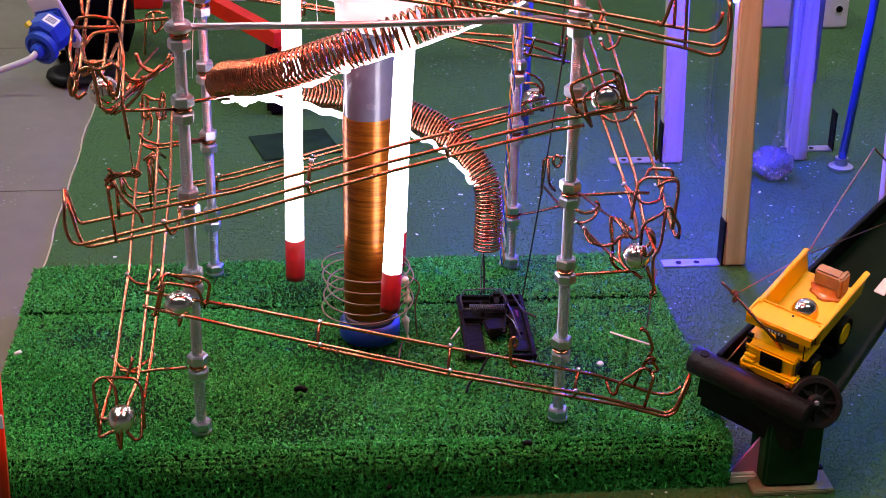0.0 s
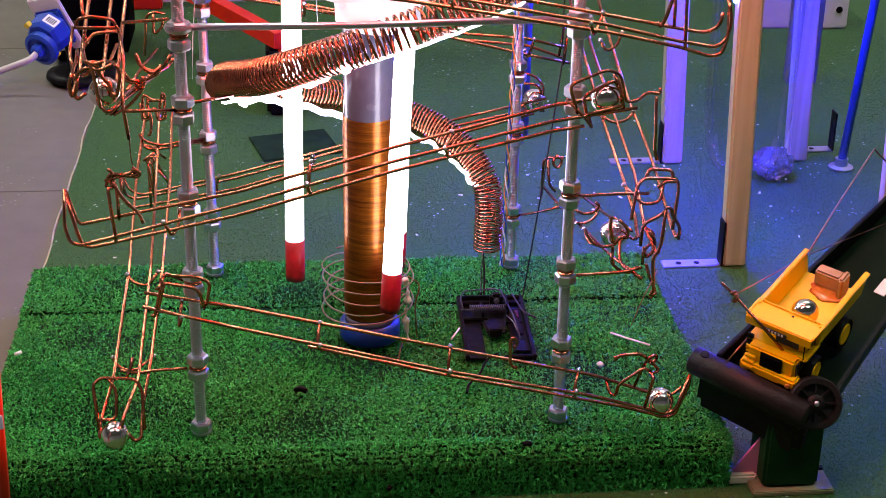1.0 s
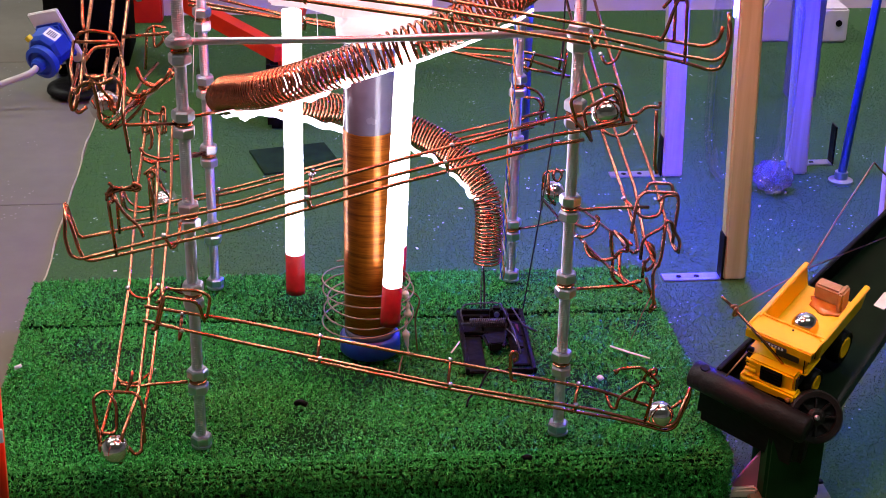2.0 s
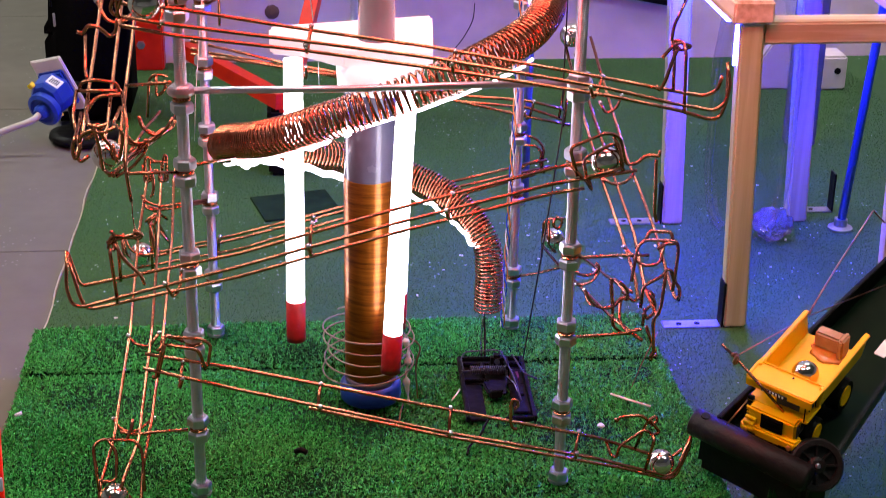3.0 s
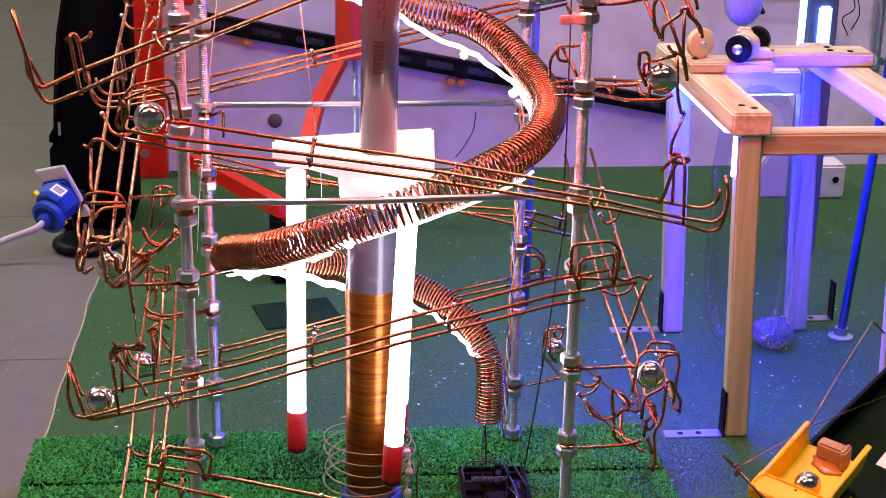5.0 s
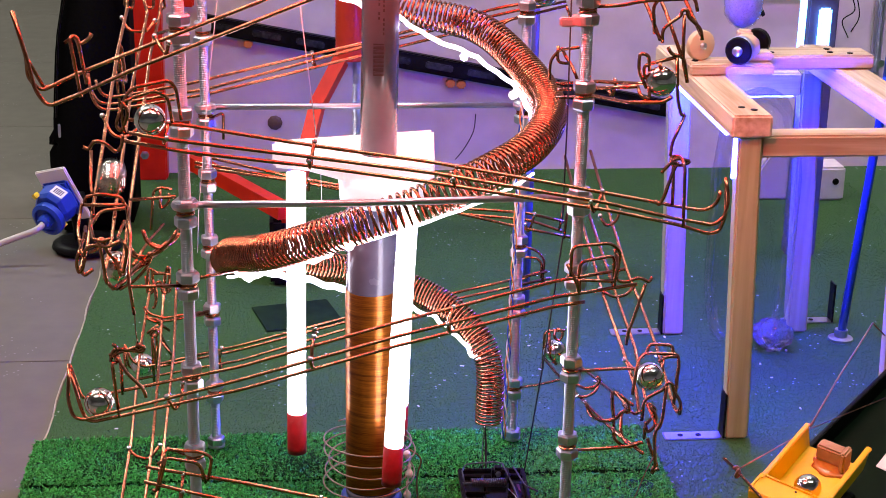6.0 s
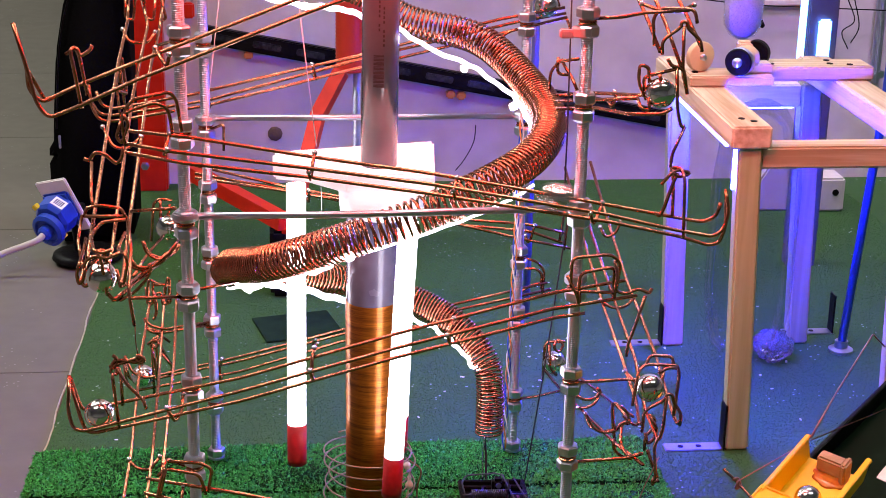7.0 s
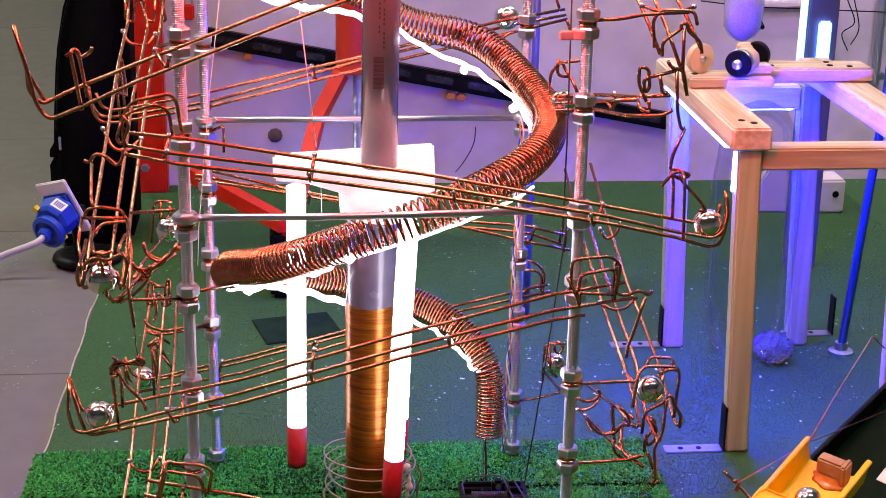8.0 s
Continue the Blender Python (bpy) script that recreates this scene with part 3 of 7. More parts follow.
# loose wire turns round the foot of the pipe
loose = thing("loose_coil", "loose grey wire turns round the pipe's foot", "wire")
v, f = sweep([(-0.004 + (0.043 + 0.003 * math.sin(a * 0.31)) * math.cos(a), 0.008 + 0.043 * math.sin(a), 0.030 + 0.0016 * a + 0.004 * math.sin(a * 0.9 + 1)) for a in [k * 0.2 for k in range(170)]], 0.0008, 6)
mesh_object("wire_turn", v, f, Mat("tinned_wire", (0.30, 0.22, 0.17), 0.4, 0.8).m, loose, True)
lead_path = smooth_path([(0.0318, -0.0100, 0.0725), (0.0353, -0.0100, 0.0537), (0.0332, -0.0100, 0.0285), (0.0361, -0.0120, 0.0000)], 12)
v, f = sweep(lead_path, lambda k: 0.0014 + 0.0024 * max(0.0, math.sin(k * 19)) + 0.0008 * math.sin(k * 47), 9)
mesh_object("lead", v, f, HOT_GLUE, loose, True, "lead wrapped in crinkled clear tape")
wire("lead", [(0.0360, 0.0000, 0.0688), (0.0473, 0.0000, 0.0577), (0.0435, 0.0000, 0.0357), (0.0456, 0.0000, -0.0003)], loose, 0.0009, COPPER_DARK, smooth=True)
wire("lead", [(0.0292, -0.0200, 0.0046), (0.0259, -0.0350, 0.0040), (0.0239, -0.0474, 0.0020)], loose, 0.0009, COPPER_DARK, smooth=True)

# ---- mouse trap under the spring's mouth ----
trap = thing("mouse_trap", "black plastic snap trap lying on the turf", "trap")
m_tr = Matrix.Translation((0.1265, 0.0115, -0.001)) @ Matrix.Rotation(radians(-1.7), 4, "Z")
STEEL_DARK = Mat("dark_steel", (0.12, 0.12, 0.14), 0.35, 0.9, (0.06, 0.06, 0.07), 80).m


def trap_part(name, dims, mat=None, bevel=0.0008, turn=0.0):
    bm = box_bm(*dims, bevel)
    if turn:
        mid = Vector(((dims[0] + dims[1]) / 2, (dims[2] + dims[3]) / 2, 0))
        bm.transform(Matrix.Translation(mid) @ Matrix.Rotation(radians(turn), 4, "Z") @ Matrix.Translation(-mid))
    bm.transform(m_tr)
    return part(name, bm, mat or BLACK, trap)


def trap_wire(name, pts, r=0.0008, mat=None):
    return wire(name, [m_tr @ Vector(q) for q in pts], trap, r, mat or STEEL_DARK, bend=0.004)


trap_part("side_rail", (-0.035, -0.031, -0.066, 0.066, 0, 0.007))
trap_part("side_rail", (0.031, 0.035, -0.066, 0.066, 0, 0.007))
trap_part("floor_plate", (-0.031, 0.031, 0.010, 0.062, 0, 0.003))
trap_part("floor_plate", (-0.031, -0.014, -0.064, 0.010, 0, 0.003))
trap_part("floor_plate", (0.014, 0.031, -0.050, 0.010, 0, 0.003))
trap_part("end_wall", (-0.031, 0.031, 0.0622, 0.066, 0, 0.007))
trap_part("end_wall", (0.004, 0.031, -0.066, -0.062, 0, 0.006))
trap_part("rib", (-0.031, 0.031, 0.046, 0.049, 0.003, 0.008))
trap_part("rib", (-0.031, -0.006, 0.012, 0.015, 0.003, 0.007))
trap_part("rib", (-0.012, -0.0095, 0.018, 0.046, 0.003, 0.010))
trap_part("tower", (-0.002, 0.011, 0.034, 0.046, 0.003, 0.022), bevel=0.003)
trap_part("tower_cheek", (0.013, 0.016, 0.022, 0.046, 0.003, 0.018))
trap_part("bait_pedal", (-0.012, 0.010, -0.018, 0.008, 0.004, 0.009), bevel=0.002, turn=8)
trap_part("pedal_lip", (-0.008, 0.004, -0.024, -0.017, 0.004, 0.013), bevel=0.001, turn=8)
trap_part("latch", (0.018, 0.024, -0.028, 0.030, 0.008, 0.011), turn=5)
trap_part("latch", (0.010, 0.0125, -0.030, 0.044, 0.010, 0.013), turn=-9)
trap_part("red_tag", (0.016, 0.026, 0.014, 0.030, 0.0032, 0.0075), Mat("dark_red_plastic", (0.09, 0.006, 0.010), 0.4).m)
eye_bm = lathe_bm([(0.0016, -0.0004), (0.0030, -0.0004), (0.0030, 0.0004), (0.0016, 0.0004)], 16, m_tr @ Matrix.Translation((0.0045, 0.0336, 0.016)) @ Matrix.Rotation(radians(90), 4, "X"))
part("tower_eye", eye_bm, ZINC, trap, "bright ring in the tower")
v, f = sweep([m_tr @ Vector((-0.024 + a * 0.0020 / 6.28, 0.024 + 0.0040 * math.cos(a), 0.012 + 0.0040 * math.sin(a))) for a in [k * 0.55 for k in range(210)]], 0.0007, 5)
mesh_object("spring", v, f, STEEL_DARK, trap, True, "dark steel coil spring")
trap_wire("snap_wire", [(-0.031, 0.024, 0.012), (-0.033, 0.040, 0.017), (-0.028, 0.052, 0.019), (0.004, 0.056, 0.019), (0.012, 0.052, 0.018)])
trap_wire("snap_wire", [(-0.033, 0.024, 0.011), (0.033, 0.024, 0.011)], 0.0010)
trap_wire("snap_wire", [(0.010, 0.056, 0.018), (0.018, 0.004, 0.016), (0.022, -0.040, 0.010)], 0.0009, INK)
trap_wire("snap_wire", [(0.022, 0.050, 0.016), (0.030, 0.012, 0.014), (0.043, 0.006, 0.010)], 0.0009, INK)
trap_wire("snap_wire", [(0.012, 0.010, 0.012), (0.018, -0.008, 0.013), (0.020, -0.020, 0.010)], 0.0005, ZINC)
wire("trap_lead", [(0.1193, -0.0615, 0.0120), (0.1083, -0.0696, 0.0100), (0.0985, -0.0890, 0.0050), (0.0868, -0.1059, 0.0040), (0.0831, -0.1199, 0.0030)], trap, 0.0012, BLACK, smooth=True, label="bent black lead")
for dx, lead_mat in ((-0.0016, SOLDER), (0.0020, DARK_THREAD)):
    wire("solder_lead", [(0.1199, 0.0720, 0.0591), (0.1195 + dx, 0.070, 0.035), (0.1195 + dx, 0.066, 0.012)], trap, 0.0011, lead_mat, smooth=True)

# twisted leads that run down the rear rod
lead = thing("twisted_lead", "twisted blue, orange and white leads beside the rear rod", "cable")
top_l, low_l = Vector((0.1613, 0.1520, 0.4338)), Vector((0.1513, 0.1500, 0.0043))
for k, mat in enumerate((BLUE, ORANGE, PAPER)):
    pts = []
    for i in range(90):
        q = top_l.lerp(low_l, i / 89)
        a = i * 0.55 + k * 2.09
        pts.append((q.x + 0.0022 * math.cos(a), q.y + 0.0022 * math.sin(a), q.z))
    v, f = sweep(pts, 0.0008, 6)
    mesh_object("strand", v, f, mat, lead, True)

# pull cords
cords = [([(0.1611, -0.1200, 0.3536), (0.1635, -0.0200, 0.1702), (0.1600, 0.0500, 0.0162)], DARK_THREAD, 0.0007, "thin black pull cord to the trap"),
         ([(0.1604, -0.1000, 0.5456), (0.1616, -0.1000, 0.4281), (0.1611, -0.1000, 0.3355)], DARK_THREAD, 0.0007, "thin black pull cord to the trap"),
         ([(-0.1448, 0.1400, 0.5045), (-0.1575, 0.1400, 0.4087), (-0.1720, 0.1400, 0.2730), (-0.1745, 0.1400, 0.2302)], THREAD, 0.0004, "fine white thread hanging from above"),
         ([(-0.0675, -0.0200, 0.5218), (-0.0537, -0.0200, 0.3973)], THREAD, 0.0005, "fine white thread hanging to the hub"),
         ([(-0.0511, 0.0500, 0.3768), (-0.0487, 0.0500, 0.3403), (-0.0479, 0.0500, 0.3090)], THREAD, 0.0003, "fine white thread hanging to the hub")]
for pts, mat, r, lab in cords:
    c = thing("cord", lab, "cord", "pull cords")
    wire("strand", pts, c, r, mat, sides=6)


# ---- tracks of bent copper wire ----
def hoop(parent, pts, r=0.0015):
    """A bent cross-piece that ties the rails together, with beads of solder."""
    wire("tie_hoop", pts, parent, r)
    for q in (pts[0], pts[-1]):
        bm = bmesh.new()
        bmesh.ops.create_icosphere(bm, subdivisions=2, radius=0.0024)
        bm.transform(Matrix.Translation(q))
        part("solder_bead", bm, SOLDER, parent, smooth=True)


def rail(parent, pts):
    wire("rail", pts, parent, 0.00162)


def bend(parent, pts, r=0.0015):
    wire("bent_wire", pts, parent, r)


def track(label, rails=(), hoops=(), others=(), name="rail_track"):
    ob = thing(name, label, "marble track", "copper marble tracks")
    for pts in rails:
        rail(ob, pts)
    for pts in hoops:
        hoop(ob, pts)
    for pts in others:
        bend(ob, pts)
    return ob


# lowest front track, falling to the right
track("lowest copper rail track sloping across the front", [
    [(-0.2038, -0.1780, 0.1477), (-0.1254, -0.1780, 0.1310), (0.0548, -0.1780, 0.0851), (0.1908, -0.1780, 0.0516), (0.2513, -0.1780, 0.0286), (0.2649, -0.1800, 0.0292), (0.2724, -0.1810, 0.0378)],
    [(-0.2036, -0.2000, 0.1454), (-0.1252, -0.2000, 0.1223), (0.0528, -0.2000, 0.0740), (0.1872, -0.2000, 0.0429), (0.2557, -0.2000, 0.0213), (0.2641, -0.2000, 0.0268), (0.2765, -0.1900, 0.0564)],
    [(-0.0655, -0.1920, 0.0982), (0.0537, -0.1920, 0.0655), (0.2156, -0.1920, 0.0264), (0.2567, -0.1920, 0.0128), (0.2659, -0.1900, 0.0148), (0.2770, -0.1880, 0.0441), (0.2777, -0.1860, 0.0535)]],
    [[(-0.0547, -0.1780, 0.1137), (-0.0570, -0.1880, 0.1024), (-0.0568, -0.1940, 0.0945), (-0.0553, -0.2000, 0.1033)],
     [(0.0603, -0.1780, 0.0860), (0.0580, -0.1880, 0.0756), (0.0571, -0.1940, 0.0642), (0.0583, -0.2000, 0.0733)],
     [(0.1770, -0.1780, 0.0574), (0.1727, -0.1880, 0.0481), (0.1712, -0.1940, 0.0371), (0.1716, -0.2000, 0.0482)],
     [(-0.1722, -0.1780, 0.1396), (-0.1740, -0.1900, 0.1296), (-0.1748, -0.1940, 0.1208), (-0.1713, -0.2000, 0.1347)]],
    [[(0.2291, -0.1780, 0.0378), (0.2359, -0.1850, 0.0673), (0.2386, -0.1900, 0.0729), (0.2483, -0.1900, 0.0604), (0.2394, -0.1950, 0.0612), (0.2410, -0.2000, 0.0594), (0.2345, -0.2000, 0.0281)],
     [(0.2025, -0.1780, 0.0459), (0.2060, -0.1850, 0.0351), (0.2101, -0.1900, 0.0367), (0.2115, -0.1900, 0.0478), (0.2340, -0.1900, 0.0644), (0.2406, -0.1900, 0.0595)]])
hook_wire = track("small copper hook hung on the lowest rail", name="wire_hook")
bend(hook_wire, [(0.1163, -0.2035, 0.0765), (0.1122, -0.2035, 0.0778), (0.1105, -0.2035, 0.0829), (0.1099, -0.2035, 0.1021), (0.1117, -0.2035, 0.1065), (0.1157, -0.2035, 0.1052), (0.1164, -0.2035, 0.099), (0.1131, -0.2035, 0.0964)])
knocker = track("copper wire trip arm knocked over by the ball", name="trip_lever")
bend(knocker, [(0.2369, -0.1900, 0.0747), (0.2409, -0.1900, 0.0826), (0.2371, -0.1900, 0.0930), (0.2329, -0.1900, 0.1017), (0.2272, -0.1900, 0.1025), (0.2311, -0.1900, 0.1046)])
bend(knocker, [(0.2340, -0.1900, 0.0700), (0.2400, -0.1930, 0.0770), (0.2440, -0.1900, 0.0700), (0.2390, -0.1870, 0.0660), (0.2340, -0.1900, 0.0700)])
pull = thing("cord", "thin dark cord tied to the trip arm", "cord", "pull cords")
wire("strand", [(0.2373, -0.195, 0.1636), (0.2339, -0.195, 0.1351), (0.2324, -0.195, 0.1072)], pull, 0.0005, COPPER_DARK, sides=6)

trip = track("bent copper trip lever over the lowest track's start", [], [],
    [[(-0.1719, -0.1700, 0.1546), (-0.1849, -0.1900, 0.1718), (-0.1865, -0.2000, 0.1646), (-0.1939, -0.2000, 0.1355), (-0.1966, -0.2000, 0.1377)],
     [(-0.1864, -0.1850, 0.1673), (-0.1563, -0.1850, 0.1642), (-0.1470, -0.1850, 0.1586), (-0.1509, -0.1850, 0.1371), (-0.1565, -0.1850, 0.1394)],
     [(-0.1914, -0.2000, 0.1610), (-0.1849, -0.1950, 0.1647), (-0.1574, -0.1900, 0.1560), (-0.1526, -0.1900, 0.1370)],
     [(-0.1845, -0.2000, 0.1672), (-0.1882, -0.2000, 0.1514), (-0.1920, -0.2000, 0.1365)]], name="trip_lever")

# middle front track, falling to the left
track("middle copper rail track sloping across the front", [
    [(0.2029, -0.1760, 0.3201), (0.1420, -0.1760, 0.3098), (0.0112, -0.1760, 0.2758), (-0.1211, -0.1760, 0.2382), (-0.2515, -0.1760, 0.2121), (-0.2546, -0.1780, 0.2162), (-0.2606, -0.1840, 0.2455)],
    [(0.2082, -0.2000, 0.3153), (0.1384, -0.2000, 0.3048), (0.0096, -0.2000, 0.2728), (-0.1206, -0.2000, 0.2367), (-0.2508, -0.2000, 0.2035), (-0.2583, -0.2000, 0.2068), (-0.2623, -0.1960, 0.2194), (-0.2610, -0.1860, 0.2483)],
    [(0.1669, -0.1900, 0.2965), (0.1406, -0.1900, 0.2926), (0.0103, -0.1900, 0.2602), (-0.1214, -0.1900, 0.2232), (-0.2428, -0.1900, 0.1971), (-0.2491, -0.1900, 0.1988), (-0.2529, -0.1900, 0.2087), (-0.2600, -0.1860, 0.2392)]],
    [[(-0.0594, -0.1760, 0.2642), (-0.0617, -0.1860, 0.2547), (-0.0607, -0.1920, 0.2399), (-0.0633, -0.2000, 0.2540)],
     [(0.0583, -0.1760, 0.2884), (0.0527, -0.1860, 0.2809), (0.0542, -0.1920, 0.2696), (0.0504, -0.2000, 0.2829)],
     [(-0.1696, -0.1760, 0.2245), (-0.1706, -0.1860, 0.2124), (-0.1757, -0.1920, 0.2060), (-0.1816, -0.2000, 0.2231)]],
    [[(-0.2201, -0.1760, 0.2154), (-0.2195, -0.1820, 0.2477), (-0.2244, -0.1860, 0.2630), (-0.2214, -0.1900, 0.2486), (-0.2245, -0.2000, 0.2554), (-0.2208, -0.2000, 0.2057)],
     [(-0.2267, -0.1900, 0.2512), (-0.2240, -0.1900, 0.2631), (-0.2047, -0.1900, 0.2597), (-0.1990, -0.1900, 0.2635), (-0.2038, -0.1900, 0.2666)],
     [(-0.2218, -0.1900, 0.2561), (-0.2147, -0.1900, 0.2408), (-0.2014, -0.1900, 0.2263), (-0.1992, -0.1900, 0.2180)]])

gate = track("bent copper gate and trip lever over the middle track", [], [],
    [[(0.1587, -0.2000, 0.3113), (0.1509, -0.2000, 0.3358), (0.1823, -0.1950, 0.3470), (0.1944, -0.1900, 0.3413), (0.2030, -0.1800, 0.3131), (0.2125, -0.1800, 0.3139), (0.2201, -0.1800, 0.3217), (0.2312, -0.1800, 0.3201), (0.2313, -0.1800, 0.3250)],
     [(0.1674, -0.2000, 0.3052), (0.1635, -0.1950, 0.3241), (0.1910, -0.1900, 0.3365), (0.1996, -0.1860, 0.3104)],
     [(0.1888, -0.1900, 0.3414), (0.1939, -0.1950, 0.3333), (0.1971, -0.2000, 0.3130)],
     [(0.1526, -0.2000, 0.3202), (0.1674, -0.2000, 0.3052), (0.1717, -0.2000, 0.2972), (0.1671, -0.2000, 0.3111)],
     [(0.1668, -0.2020, 0.3109), (0.1944, -0.2020, 0.3182)],
     [(0.2285, -0.1800, 0.3176), (0.2302, -0.1800, 0.2824), (0.2301, -0.1800, 0.2712), (0.2328, -0.1800, 0.2609)]], name="trip_lever")

# upper front track, falling to the right
piece = track("upper copper rail track sloping across the front")
rail(piece, [(-0.2052, -0.1760, 0.4527), (-0.1576, -0.1760, 0.4472), (-0.0596, -0.1760, 0.4301), (0.0389, -0.1760, 0.4150), (0.1483, -0.1760, 0.3941), (0.2578, -0.1760, 0.3722), (0.2660, -0.1780, 0.3717), (0.2762, -0.1800, 0.3772), (0.2781, -0.1820, 0.3896)])
rail(piece, [(-0.2031, -0.2000, 0.4484), (-0.1707, -0.2000, 0.4422), (-0.0599, -0.2000, 0.4270), (0.0368, -0.2000, 0.4130), (0.1771, -0.2000, 0.3866), (0.2386, -0.2000, 0.3718), (0.2689, -0.2000, 0.3660), (0.2770, -0.2000, 0.3718), (0.2821, -0.1950, 0.3848), (0.2791, -0.1900, 0.4037)])
rail(piece, [(-0.2063, -0.1900, 0.4389), (-0.1609, -0.1900, 0.4297), (-0.0599, -0.1900, 0.4167), (0.0379, -0.1900, 0.4019), (0.1862, -0.1900, 0.3761), (0.2415, -0.1900, 0.3636), (0.2675, -0.1900, 0.3553), (0.2770, -0.1900, 0.3566), (0.2817, -0.1900, 0.3709), (0.2808, -0.1880, 0.4011)])
hoop(piece, [(-0.0573, -0.1760, 0.4334), (-0.0593, -0.1860, 0.4263), (-0.0609, -0.1920, 0.4135), (-0.0622, -0.2000, 0.4242)])
hoop(piece, [(0.0579, -0.1760, 0.4115), (0.0552, -0.1860, 0.4039), (0.0557, -0.1920, 0.3952), (0.0528, -0.2000, 0.4081)])
hoop(piece, [(0.1798, -0.1760, 0.3889), (0.1745, -0.1860, 0.3808), (0.1699, -0.1920, 0.3745), (0.1654, -0.2000, 0.3877)])
hoop(piece, [(-0.1722, -0.1760, 0.4501), (-0.1744, -0.1860, 0.4426), (-0.1760, -0.1920, 0.4360), (-0.1724, -0.2000, 0.4436)])
bend(piece, [(0.2392, -0.1780, 0.3770), (0.2375, -0.1800, 0.4099), (0.2328, -0.1850, 0.4210), (0.2404, -0.1900, 0.4224), (0.2417, -0.2000, 0.4166), (0.2438, -0.2000, 0.3654)])
bend(piece, [(0.2249, -0.1900, 0.4081), (0.2363, -0.1900, 0.4215), (0.2502, -0.1900, 0.4175), (0.2387, -0.1900, 0.4137), (0.2326, -0.1900, 0.4200)])

swing = track("small copper wire arm hanging over the upper track's end", [], [],
    [[(0.2216, -0.1900, 0.3849), (0.2248, -0.1900, 0.3800), (0.2290, -0.1900, 0.3887), (0.2343, -0.1900, 0.4080), (0.2384, -0.1900, 0.4176)]], name="swing_arm")

track("bent copper gate over the upper track's start", [], [],
    [[(-0.2045, -0.2000, 0.4466), (-0.2069, -0.2000, 0.4679), (-0.1990, -0.1950, 0.4823), (-0.1697, -0.1900, 0.4873), (-0.1649, -0.1880, 0.4805), (-0.1617, -0.1850, 0.4542)],
     [(-0.2041, -0.2000, 0.4723), (-0.1976, -0.1950, 0.4751), (-0.1800, -0.1950, 0.4804), (-0.1710, -0.1920, 0.4742), (-0.1684, -0.1900, 0.4537)],
     [(-0.2050, -0.2000, 0.4723), (-0.2010, -0.2000, 0.4647), (-0.2070, -0.2000, 0.4484), (-0.2111, -0.2000, 0.4539), (-0.2070, -0.2000, 0.4665)],
     [(-0.2384, -0.1900, 0.4341), (-0.2342, -0.1900, 0.4322), (-0.2294, -0.1900, 0.4395), (-0.2217, -0.1900, 0.4376), (-0.2133, -0.1900, 0.4293), (-0.2087, -0.1900, 0.4338), (-0.2074, -0.1900, 0.4439)]], name="trip_lever")

# topmost front track, rising to the right
track("topmost copper rail track rising out across the front", [
    [(-0.2845, -0.1920, 0.5413), (-0.2768, -0.1920, 0.5059), (-0.2770, -0.1920, 0.4904), (-0.2678, -0.1900, 0.4788), (-0.2453, -0.1800, 0.4884), (-0.1966, -0.1760, 0.5076), (-0.0812, -0.1760, 0.5529), (-0.0196, -0.1760, 0.5768)],
    [(-0.2850, -0.1940, 0.5421), (-0.2761, -0.1960, 0.5068), (-0.2707, -0.1980, 0.4811), (-0.2618, -0.2000, 0.4691), (-0.2377, -0.2000, 0.4788), (-0.1948, -0.2000, 0.4986), (-0.0613, -0.2000, 0.5514), (0.0053, -0.2000, 0.5754)],
    [(-0.2768, -0.1900, 0.5046), (-0.2725, -0.1860, 0.4939), (-0.2663, -0.1820, 0.4796), (-0.2622, -0.1800, 0.4809)]],
    [[(-0.1804, -0.1760, 0.5192), (-0.1756, -0.1900, 0.5145), (-0.1699, -0.2000, 0.5091), (-0.1678, -0.2000, 0.5188)]],
    [[(-0.2361, -0.2000, 0.4765), (-0.2431, -0.1950, 0.5214), (-0.2403, -0.1900, 0.5230), (-0.2379, -0.1850, 0.5158), (-0.2342, -0.1780, 0.4821)],
     [(-0.2475, -0.1900, 0.5169), (-0.2386, -0.1900, 0.5230), (-0.2365, -0.1900, 0.5151), (-0.2285, -0.1900, 0.5203), (-0.2270, -0.1900, 0.5239)]])

